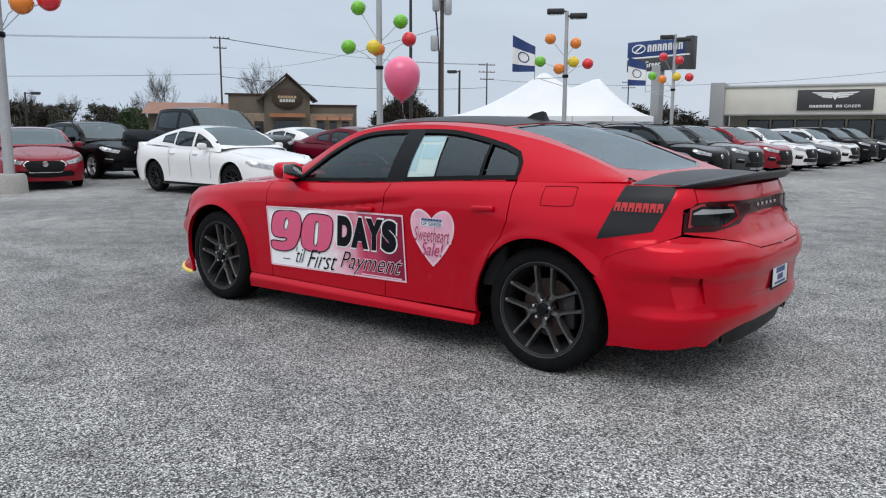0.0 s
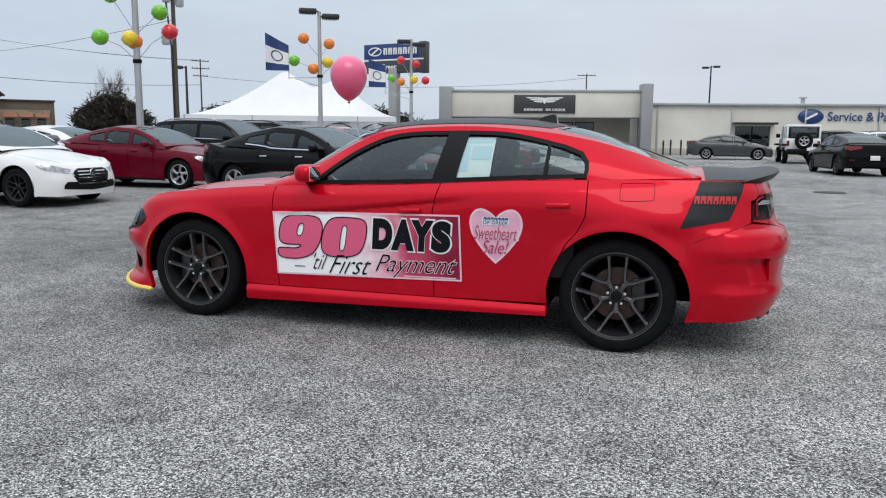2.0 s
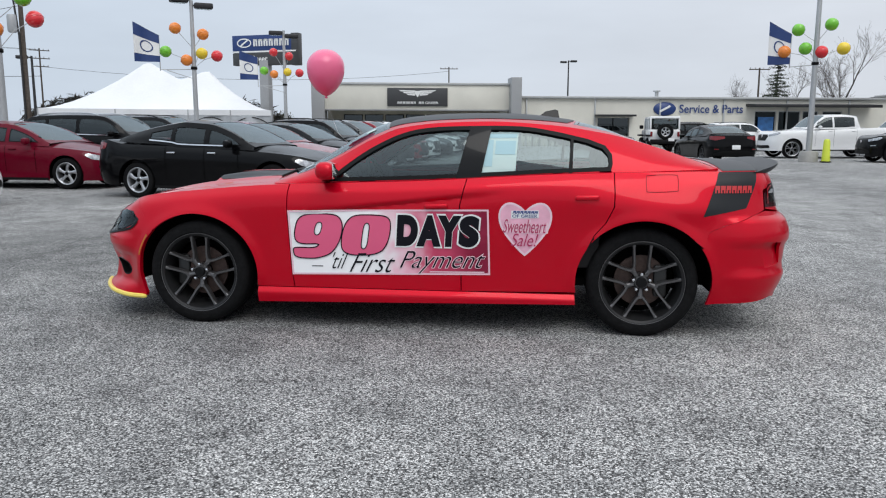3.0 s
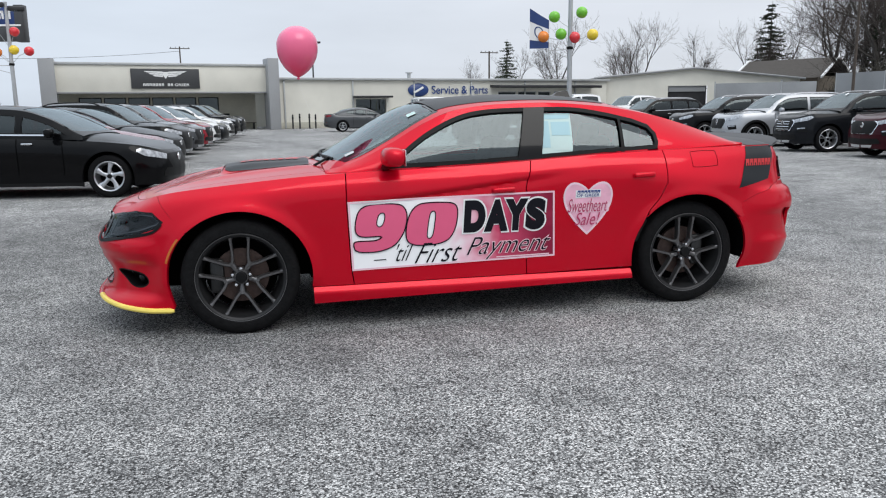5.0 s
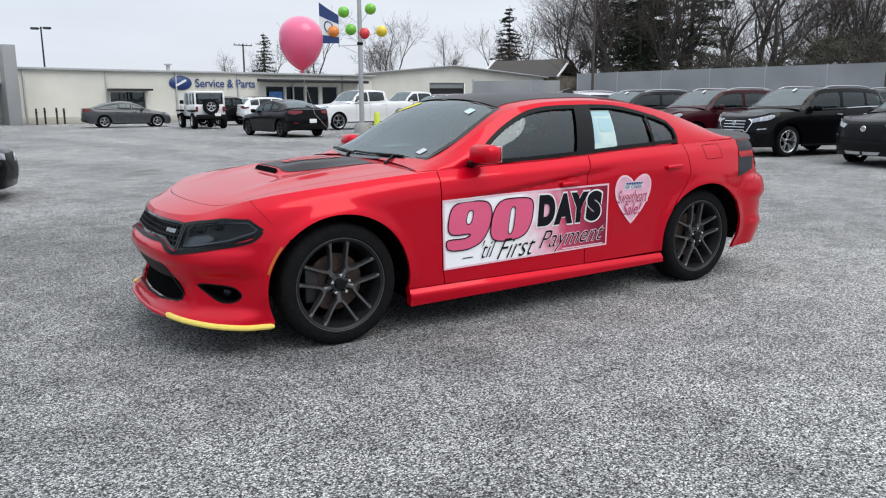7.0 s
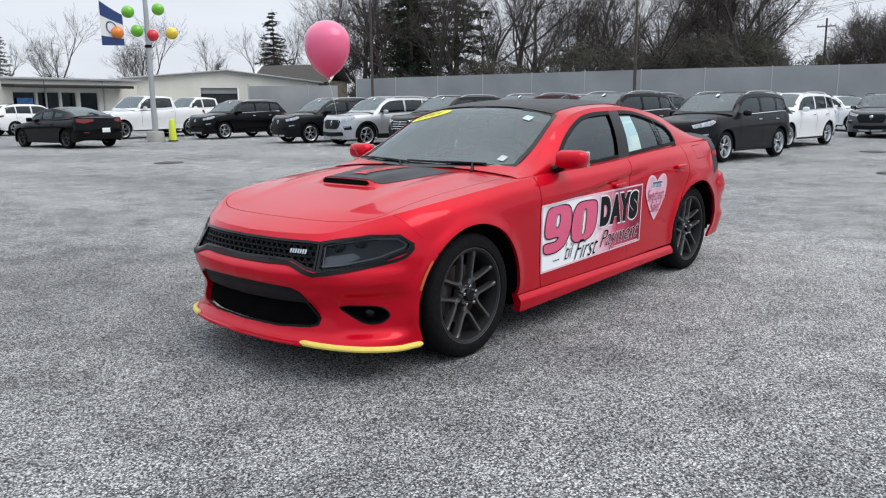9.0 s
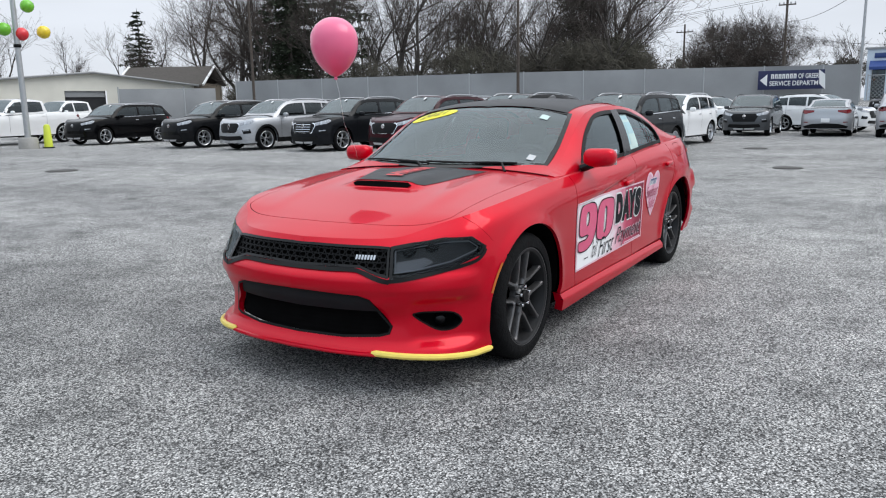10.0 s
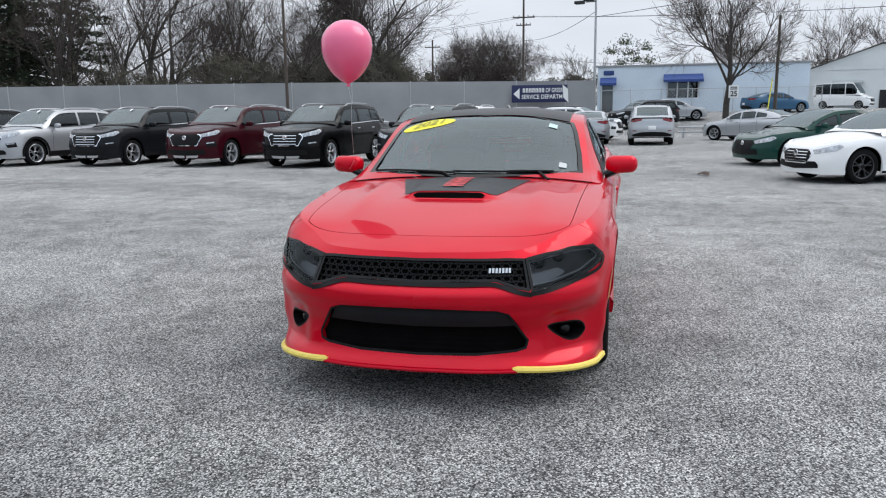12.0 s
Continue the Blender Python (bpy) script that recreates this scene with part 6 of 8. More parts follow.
# the row of sport utility vehicles
SUVS = "sport utility vehicles in a row"
fl_car("suv", "dark grey", -13.2, -3.2, -8, "dark grey sport utility vehicle with silver roof rails", group=SUVS, sheet=True, rails=True)
fl_car("suv", "black", -13.1, -6.3, -8, "black sport utility vehicle with chrome bar grille", group=SUVS, sheet=True, grille="chrome", rails=True)
fl_car("suv", "maroon", -13.4, -9.3, -8, "maroon sport utility vehicle with chrome-rimmed grille", group=SUVS, sheet=True, grille="rim", rails=True)
fl_car("suv", "dark grey", -13.5, -12.4, -8, "dark grey sport utility vehicle with chrome bar grille", group=SUVS, sheet=True, grille="chrome", rails=True)
fl_car("suv", "silver", -13.4, -15.5, -8, "silver sport utility vehicle with black grille", group=SUVS, sheet=True, grille="rim", rails=True, cladding=True)
fl_car("suv", "charcoal", -13.7, -18.8, -8, "charcoal sport utility vehicle with black grille", group=SUVS, sheet=True, rails=True)
fl_car("suv", "black", -14.3, -25.2, 2, "black sport utility vehicle with silver window line", group=SUVS, sheet=True, rails=True)
fl_car("suv", "white", -19.3, -3.6, -8, "white sport utility vehicle with roof rack", group=SUVS, sheet=True, grille="rim", rails=True)
# far side of the lot
FAR = "cars along the fence"
parked_car("suv", "grey", -29.4, -3.1, 0, "grey sport utility vehicle facing the lot", group=FAR)
parked_car("crossover", "white", -33.5, -5.6, 60, "white crossover by the fence", group=FAR)
parked_car("suv", "white", -33.5, -.9, 75, "white sport utility vehicle by the fence", group=FAR)
parked_car("sedan", "silver", -29.8, -.2, 180, "silver sedan seen from its tail", group=FAR)
parked_car("suv", "silver", -28.8, 2.4, 180, "silver sport utility vehicle seen from its tail", group=FAR)
parked_car("sedan", "silver", -31.5, 7.0, -130, "silver sedan beside the low rail", group=FAR)
parked_car("sedan", "green", -16.0, 6.2, -68, "dark green older sedan", group=FAR, alloy=DARK_ALLOY)
parked_car("sedan", "white", -11.3, 6.5, -68, "white luxury sedan with dark wheels", group=FAR, alloy=DARK_ALLOY, grille="chrome")
# second row behind the sport utility vehicles
BACK = "cars in the second row"
for i, (yy, col, st) in enumerate(((-7.2, "grey", "suv"), (-10.3, "silver", "suv"), (-13.4, "red", "sedan"), (-16.6, "dark grey", "suv"), (-19.8, "white", "sedan"), (-23.0, "grey", "suv"))):
    parked_car(st, col, -20.6, yy - 1.2, 172, col + " vehicle parked nose to the fence", group=BACK, rails=st == "suv")
for i, (xx, yy, hd, col, st) in enumerate(((-36.5, -8.6, 75, "silver", "suv"), (-37.5, -13.5, 80, "white", "sedan"), (-38.5, -19.0, 80, "grey", "suv"))):
    parked_car(st, col, xx, yy, hd, col + " vehicle along the screen fence", group=FAR)
parked_car("van", "white", -76.5, 22.6, 55, "white high-roof passenger van on the street", category="van", group="street cars")
parked_car("suv", "charcoal", -44.0, 2.6, -60, "dark off-road vehicle on the street", group="street cars")
parked_car("sedan", "silver", -48.0, 4.6, 100, "silver older saloon on the street", group="street cars")
parked_car("sedan", "blue", -53.0, 12.0, 110, "mid-blue hatchback on the street behind the tree", group="street cars")
for xx, yy, hd, col in ((75, -22, 150, "white"), (84, -25, 150, "red"), (92, -30, 150, "red"), (88, -18, 150, "grey"), (78, -14, 150, "burgundy")):
    parked_car("suv", col, xx, yy, hd, col + " vehicle on the neighbouring lot", group="cars on the neighbouring lot")


def make_offroader(x, y, heading):
    """A boxy white off-road vehicle with a spare wheel on its back."""
    car = thing("offroad_vehicle", pose(x, y, ground_z(x, y), 0, 0, heading), "boxy white off-road vehicle with spare wheel on its back", "car", "cars in the service yard")
    W_ = PAINTS["white"]
    part("body", Geo().add(at(rbox(2.3, 1.56, .62, .07, 3), -.55, 0, .93)).add(at(rbox(1.35, 1.40, .58, .09, 3), 1.25, 0, .93)), W_, car)
    part("roof", at(rbox(2.15, 1.50, .12, .05, 3), -.62, 0, 1.84), W_, car)
    for x_, w_ in ((.42, .09), (-.45, .10), (-1.05, .10), (-1.62, .12)):
        for k in (-1, 1):
            part("pillar", at(rbox(w_, .09, .6, .02), x_ - (.0 if x_ < .3 else -.04), .72 * k, 1.53, 0, 0 if x_ < .3 else -12, 0), W_, car)
    for k in (-1, 1):
        part("side_window", at(rbox(1.95, .02, .52, .01), -.6, .71 * k, 1.52), GLASS_BG, car)
        part("fender_flare", at(rbox(1.0, .24, .10, .05, 3), 1.25, .84 * k, .92), TRIM, car)
        part("fender_flare", at(rbox(1.0, .24, .10, .05, 3), -1.25, .84 * k, .92), TRIM, car)
        part("tail_lamp", at(rbox(.06, .12, .26, .02), -1.74, .68 * k, 1.0), TAIL, car)
        part("mirror", at(rbox(.12, .2, .2, .04), .38, .92 * k, 1.36), TRIM, car)
    part("rear_window", at(rbox(.03, 1.15, .46, .01), -1.70, 0, 1.52), GLASS_BG, car)
    part("windshield", at(rbox(.03, 1.3, .58, .01), .50, 0, 1.52, 0, -14, 0), GLASS_BG, car)
    part("bumper", at(rbox(.22, 1.5, .22, .04), -1.86, 0, .62), TRIM, car)
    part("bumper", at(rbox(.3, 1.6, .24, .04), 2.05, 0, .62), TRIM, car)
    part("number_plate", at(rbox(.01, .3, .15, .004), -1.98, -.3, .72), WHITE, car)
    sp = add_wheel(car, -1.86, 0, 1.12, .40, .24, .23, "star", ALLOY, detail=24, nuts=False, brake=False)
    sp.matrix_basis = pose(-1.86, 0, 1.12, 0, 0, 90)
    for xx in (1.25, -1.25):
        for k in (1, -1):
            add_wheel(car, xx, .74 * k, .40, .40, .25, .23, "star", ALLOY, detail=24, left=k > 0, nuts=False, brake=False)
    part("underbody", at(rbox(3.0, 1.2, .2, .03), 0, 0, .55), UNDER, car)
    part("interior", at(rbox(1.9, 1.3, .5, .1), -.6, 0, 1.25), SEAT, car)


make_offroader(-7.4, -36.9, -90)

# ---- buildings, fence and street ----
CREAM = mat("cream_metal_wall", (.68, .66, .585), rough=.6, grain=.04, scale=20, stain=.08, stain_scale=.5)
# darker cream: shade painted into soffit and recessed wall; also the base course
CREAM_SHADE = mat("shaded_cream_block", (.52, .50, .42), rough=.8, grain=.06, scale=12, stain=.12, stain_scale=.6, bump=.2, bump_scale=15)
GREY_PANEL = mat("grey_cladding", (.29, .295, .30), rough=.5, grain=.05, scale=15, stain=.06)
ROOF_METAL = mat("pale_metal_trim", (.45, .46, .46), rough=.45, metal=.3, grain=.05, stain=.1)
SIGN_GREY = mat("charcoal_sign_panel", (.045, .046, .048), rough=.4, grain=.04)
LETTER_WHITE = mat("white_sign_letters", (.78, .78, .77), rough=.4)
SIGN_BLUE = mat("blue_sign_panel", (.018, .045, .16), rough=.35, grain=.04)
LETTER_BLUE = mat("blue_sign_letters", (.02, .05, .18), rough=.35)
SHOP_GLASS = glass("shop_glass", (.10, .11, .12))
DARK_ROOM = mat("dim_interior", (.02, .02, .022), rough=.9, grain=.3, scale=2)
CONCRETE = mat("concrete", (.36, .35, .33), rough=.9, grain=.12, scale=20, stain=.15, stain_scale=.8, bump=.2)
POLE_GREY = mat("galvanised_pole", (.42, .43, .44), rough=.5, metal=.4, grain=.06, scale=15, stain=.08)
POLE_DARK = mat("dark_bronze_pole", (.03, .03, .032), rough=.5, metal=.3)
WOOD_POLE = mat("creosoted_pole", (.075, .06, .05), rough=.9, grain=.3, scale=10, bump=.3)
FABRIC_GREY = mat("grey_screen_fabric", (.27, .275, .28), rough=.75, grain=.06, scale=30, stain=.14, stain_scale=.35, bump=.1, bump_scale=3)
TENT_WHITE = mat("white_tent_vinyl", (.72, .73, .745), rough=.5, grain=.02, stain=.04)
TENT_CLEAR = mat("tent_window_film", (.40, .42, .44), rough=.25, grain=.15, scale=3, stain=.2, stain_scale=.8, coat=.6)
BRICK_TAN = mat("tan_stone", (.22, .17, .12), rough=.9, grain=.3, scale=6, stain=.2, bump=.4, bump_scale=8)
STUCCO = mat("olive_stucco", (.115, .095, .072), rough=.9, grain=.08, scale=10, stain=.1)
COPPER = mat("copper_roof", (.24, .105, .055), rough=.5, grain=.1, scale=4, stain=.15, stain_scale=.5)
TIMBER = mat("dark_timber", (.05, .03, .022), rough=.8, grain=.2, scale=8)
PALE_BLUE = mat("pale_blue_wall", (.60, .68, .76), rough=.7, grain=.03, stain=.06, stain_scale=.4)
AWNING_BLUE = mat("blue_awning", (.025, .06, .22), rough=.6, grain=.05)
WAREHOUSE = mat("white_warehouse_metal", (.66, .68, .68), rough=.5, grain=.03, stain=.08, stain_scale=.3)
SHINGLE = mat("dark_shingle", (.07, .062, .055), rough=.95, grain=.25, scale=8, bump=.4)
POSTER = mat("blue_poster", (.05, .18, .45), rough=.4, grain=.3, scale=3)


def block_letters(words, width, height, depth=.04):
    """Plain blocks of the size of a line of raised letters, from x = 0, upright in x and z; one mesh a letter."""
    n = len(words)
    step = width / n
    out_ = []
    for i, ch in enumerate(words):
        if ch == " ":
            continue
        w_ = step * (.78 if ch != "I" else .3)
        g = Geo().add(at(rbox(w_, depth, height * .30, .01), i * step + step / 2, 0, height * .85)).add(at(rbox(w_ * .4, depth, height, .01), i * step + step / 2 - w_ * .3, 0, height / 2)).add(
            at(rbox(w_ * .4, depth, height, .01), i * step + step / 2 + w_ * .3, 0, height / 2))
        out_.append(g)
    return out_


def sign_text(words, width, height):
    """Readable letters, upright in x and z, from x = 0."""
    v, f = fit_text(words, width, height, offset=.015)
    front = [(a, -.03, b) for a, b, c in v]
    return front, f


def emblem_wings(w, h):
    """The pieces of a plain winged shield."""
    pieces = []
    for k in (-1, 1):
        for i in range(3):
            z = .5 * h - i * .25 * h
            L_ = w * (.5 - .1 * i)
            pieces.append(([(k * .06 * w, 0, z - .12 * h), (k * .06 * w, 0, z + .10 * h), (k * L_, 0, z + .16 * h), (k * L_ * .86, 0, z - .02 * h)], [(0, 1, 2, 3)]))
    pieces.append(([(-.06 * w, 0, .55 * h), (.06 * w, 0, .55 * h), (.06 * w, 0, .1 * h), (0, 0, -.35 * h), (-.06 * w, 0, .1 * h)], [(0, 1, 2, 3, 4)]))
    return pieces


def wall_with_openings(width, height, openings, thick=.25, step=.0):
    """A wall in x and z, from the origin, its front at y = 0, with openings (x0, x1, z0, z1) through it."""
    xs = sorted({0, width, *[o[0] for o in openings], *[o[1] for o in openings]})
    zs = sorted({0, height, *[o[2] for o in openings], *[o[3] for o in openings]})
    g = Geo()
    for i in range(len(xs) - 1):
        for j in range(len(zs) - 1):
            cx, cz = (xs[i] + xs[i + 1]) / 2, (zs[j] + zs[j + 1]) / 2
            if any(o[0] < cx < o[1] and o[2] < cz < o[3] for o in openings):
                continue
            for y in (0, thick):
                g.add(([(xs[i], y, zs[j]), (xs[i + 1], y, zs[j]), (xs[i + 1], y, zs[j + 1]), (xs[i], y, zs[j + 1])], [(0, 1, 2, 3) if y == 0 else (3, 2, 1, 0)]))
    for x0, x1, z0, z1 in list(openings) + [(0, width, 0, height)]:
        g.add(([(x0, 0, z0), (x0, thick, z0), (x0, thick, z1), (x0, 0, z1)], [(0, 1, 2, 3)]))
        g.add(([(x1, 0, z0), (x1, thick, z0), (x1, thick, z1), (x1, 0, z1)], [(3, 2, 1, 0)]))
        g.add(([(x0, 0, z1), (x1, 0, z1), (x1, thick, z1), (x0, thick, z1)], [(0, 1, 2, 3)]))
        if z0 > 0:
            g.add(([(x0, 0, z0), (x1, 0, z0), (x1, thick, z0), (x0, thick, z0)], [(3, 2, 1, 0)]))
    return g


def make_dealership():
    b = thing("dealership_building", pose(14.9, -47.3, .09, 0, 0, -168.05), "long low cream dealership building with grey showroom portal", "building")
    # local: x runs along the front, y goes in, z up
    part("wall", at(rbox(.9, 3.4, 4.65, .02), .45, 1.5, 2.325), GREY_PANEL, b, "grey end pillar")
    part("wall", at(rbox(.75, 1.6, 4.85, .02), 14.45, .2, 2.425), GREY_PANEL, b, "grey end pillar")
    part("fascia", at(rbox(13.3, .5, 1.75, .02), 7.5, .5, 3.45), CREAM, b)
    part("coping", at(rbox(13.3, .7, .16, .02), 7.5, .5, 4.40), ROOF_METAL, b)
    part("fascia_trim", at(rbox(13.3, .55, .10, .01), 7.5, .5, 2.56), GREY_PANEL, b)
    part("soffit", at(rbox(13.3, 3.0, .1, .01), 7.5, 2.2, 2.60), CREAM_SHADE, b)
    wins = [(1.2 + i * 1.55, 1.2 + i * 1.55 + 1.42, .15, 2.3) for i in range(6)]
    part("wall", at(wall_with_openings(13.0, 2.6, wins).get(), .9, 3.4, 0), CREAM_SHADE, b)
    for x0, x1, z0, z1 in wins:
        w_ = part("window", at(rbox(x1 - x0 - .06, .02, z1 - z0 - .06, 0), .9 + (x0 + x1) / 2, 3.52, (z0 + z1) / 2), SHOP_GLASS, b)
        part("window_frame", at(frame_strip(lambda a, c: (a, 0 * a, c), [(x0, z0), (x1, z0), (x1, z1), (x0, z1)], .06, .0, skirt=.05), .9, 3.44, 0), TRIM, w_)
    part("dark_interior", at(rbox(9.6, 2.4, 2.4, 0), 5.9, 5.0, 1.3), DARK_ROOM, b)
    sg = part("sign_panel", at(rbox(4.3, .12, 1.28, .02), 7.45, .18, 3.46), SIGN_GREY, b, "charcoal sign panel with white wings")
    for q in emblem_wings(2.7, .5):
        part("emblem_feather", at(q, 7.45, .112, 3.62), LETTER_WHITE, sg)
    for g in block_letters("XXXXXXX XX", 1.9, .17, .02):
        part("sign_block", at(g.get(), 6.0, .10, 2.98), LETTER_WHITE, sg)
    part("sign_word", at(sign_text("GREER", .95, .17), 7.98, .115, 2.98), LETTER_WHITE, sg, smooth=False)
    # low service wing
    door = (5.9, 8.3, 0, 2.05)
    shop = [(17.9, 19.6, .4, 2.6), (19.75, 21.5, .4, 2.6), (21.65, 22.9, .1, 2.6), (23.2, 24.8, .8, 2.6)]
    part("wall", at(wall_with_openings(28.5, 3.45, [door] + shop).get(), 14.83, .6, 0), CREAM, b)
    part("gutter", at(rbox(28.9, .35, .16, .02), 29.1, .5, 3.52), ROOF_METAL, b)
    part("roof", at(rbox(28.9, 10.0, .14, .02), 29.1, 5.4, 3.66, 2, 0, 0), ROOF_METAL, b)
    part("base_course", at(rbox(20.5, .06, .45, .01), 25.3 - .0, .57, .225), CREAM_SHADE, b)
    for i in range(6):
        part("downpipe", at(rbox(.12, .10, 3.4, .02), 15.6 + i * 4.9 - (0 if i else .2), .54, 1.72), ROOF_METAL, b)
    dk = part("door_recess", at(rbox(2.3, .06, 2.05, 0), 21.93, .78, 1.02), SHOP_GLASS, b, "dark glazed service door")
    part("door_bar", at(rbox(.06, .08, 2.05, 0), 21.93, .74, 1.02), TRIM, dk)
    part("dark_interior", at(rbox(2.6, 2.0, 2.2, 0), 21.93, 2.0, 1.15), DARK_ROOM, b)
    part("door_awning", at(rbox(2.9, .9, .14, .02), 21.93, .2, 2.22), POLE_DARK, b)
    lg = part("oval_emblem", at(lathe([(0, .06), (.80, .05), (.86, 0)], 40), 25.75, .55, 2.72, 90, 0, 0), LETTER_BLUE, b, "blue oval emblem")
    lg.scale = (1, 1, .58)
    lg.location = (0, 0, 2.72 * (1 - .58))
    part("emblem_stroke", at(rbox(.9, .03, .16, .02), 25.75, .47, 2.72, 0, -28, 0), LETTER_WHITE, b)
    part("sign_letters", at(sign_text("Service & Parts", 4.9, .62), 26.85, .52, 2.42), LETTER_BLUE, b, "raised blue letters", smooth=False)
    part("awning", at(rbox(9.8, 1.6, .22, .03), 36.9, -.1, 2.98, 3, 0, 0), POLE_DARK, b, "dark flat awning")
    for x0, x1, z0, z1 in shop:
        w_ = part("window", at(rbox(x1 - x0, .02, z1 - z0, 0), 14.83 + (x0 + x1) / 2, .72, (z0 + z1) / 2), SHOP_GLASS, b)
        part("window_frame", at(frame_strip(lambda a, c: (a, 0 * a, c), [(x0, z0), (x1, z0), (x1, z1), (x0, z1)], .07, .0, skirt=.04), 14.83, .66, 0), ROOF_METAL, w_)
    part("dark_interior", at(rbox(7.4, 2.0, 2.6, 0), 36.2, 2.0, 1.4), DARK_ROOM, b)
    part("poster", at(rbox(1.2, .02, 1.1, 0), 33.6, .58, 1.6), POSTER, b)
    part("roof_vent", at(lathe([(.0, .5), (.28, .5), (.28, .42), (.14, .4), (.14, 0)], 16), 26.0, 3.0, 3.66), ROOF_METAL, b)
    part("rear_mass", at(rbox(43.0, .3, 3.4, 0), 22, 10.5, 1.7), CREAM, b)
    for i, (x_, h_) in enumerate(((15.7, 1.0), (16.2, 1.05), (16.9, 1.05), (17.35, 1.0))):
        bo = thing("bollard", b.matrix_basis @ pose(x_, -.35, 0), "slim dark bollard before the cream wall", "bollard", "bollards by the wall")
        part("post", lathe([(.0, h_ + .02), (.05, h_), (.06, h_ - .04), (.06, 0)], 12), POLE_DARK, bo)
        part("collar", lathe([(.068, h_ - .2), (.068, h_ - .28), (.06, h_ - .3)], 12), TRIM, bo)
    bn = thing("waste_bin", b.matrix_basis @ pose(11.4, 2.6, 0), "black lidded waste bin by the showroom wall", "bin")
    part("body", at(rbox(.75, .75, 1.0, .05), 0, 0, .5), TRIM, bn)
    part("lid", at(rbox(.82, .82, .16, .06), 0, 0, 1.06), TRIM, bn)
    bc = thing("bench", b.matrix_basis @ pose(13.0, 2.9, 0), "dark slatted bench beside the showroom wall", "bench")
    for i in range(4):
        part("slat", at(rbox(1.5, .1, .04, .01), 0, -.18 + i * .12, .45), TIMBER, bc)
    for x_ in (-.6, .6):
        part("leg", at(rbox(.06, .45, .45, .01), x_, 0, .22), POLE_DARK, bc)


def make_garage():
    ax, ay, bx, by = -26.8, -57.6, -44.6, -54.5
    L_ = math.hypot(bx - ax, by - ay)
    rz = math.degrees(math.atan2(by - ay, bx - ax))
    b = thing("garage_building", pose(ax, ay, .09, 0, 0, rz), "pale metal garage with low gable and dark bay door", "building")
    g = Geo()
    door = (6.3, 9.8, 0, 3.0)
    # front with the gable over it
    v = [(0, 0, 0), (door[0], 0, 0), (door[0], 0, 3.0), (door[1], 0, 3.0), (door[1], 0, 0), (L_, 0, 0), (L_, 0, 3.5), (8.6, 0, 4.45), (0, 0, 3.75)]
    g.add(([v[0], v[1], v[2], v[8]], [(0, 1, 2, 3)])).add(([v[2], v[3], v[7], v[8]], [(0, 1, 2, 3)])).add(([v[3], v[4], v[5], v[6], v[7]], [(0, 1, 2, 3, 4)]))
    g.add(at(rbox(.25, 14, 3.5, 0), L_ - .125, 7.0, 1.75))
    part("wall", g, CREAM, b, smooth=False)
    part("roof", Geo().add(([(-.3, -.4, 3.72), (8.6, -.4, 4.5), (8.6, 14, 4.5), (-.3, 14, 3.72)], [(0, 1, 2, 3)])).add(([(8.6, -.4, 4.5), (L_ + .3, -.4, 3.5), (L_ + .3, 14, 3.5), (8.6, 14, 4.5)], [(0, 1, 2, 3)])), ROOF_METAL, b, smooth=False)
    part("eave_trim", Geo().add(tube([(-.3, -.35, 3.72), (8.6, -.35, 4.5)], .09, 6)).add(tube([(8.6, -.35, 4.5), (L_ + .3, -.35, 3.5)], .09, 6)), GREY_PANEL, b)
    part("dark_interior", at(rbox(3.5, 3.0, 3.0, 0), 8.05, 1.75, 1.5), DARK_ROOM, b)
    part("raised_door", at(rbox(3.3, .06, .5, .01), 8.05, .2, 2.75), GREY_PANEL, b)
    h = thing("gable_house", pose(-56, -71, .1, 0, 0, -62), "distant dark-roofed house with white gable trim", "house")
    part("wall", at(rbox(9, 7, 4.2, 0), 0, 0, 2.1), STUCCO, h)
    part("roof", Geo().add(([(-5, -4, 4.0), (5, -4, 4.0), (5, 0, 6.2), (-5, 0, 6.2)], [(0, 1, 2, 3)])).add(([(-5, 4, 4.0), (5, 4, 4.0), (5, 0, 6.2), (-5, 0, 6.2)], [(3, 2, 1, 0)])), SHINGLE, h, smooth=False)
    for x_ in (-5.05, 5.05):
        part("gable_trim", tube([(x_, -4.1, 4.0), (x_, 0, 6.25), (x_, 4.1, 4.0)], .13, 4), WHITE, h)


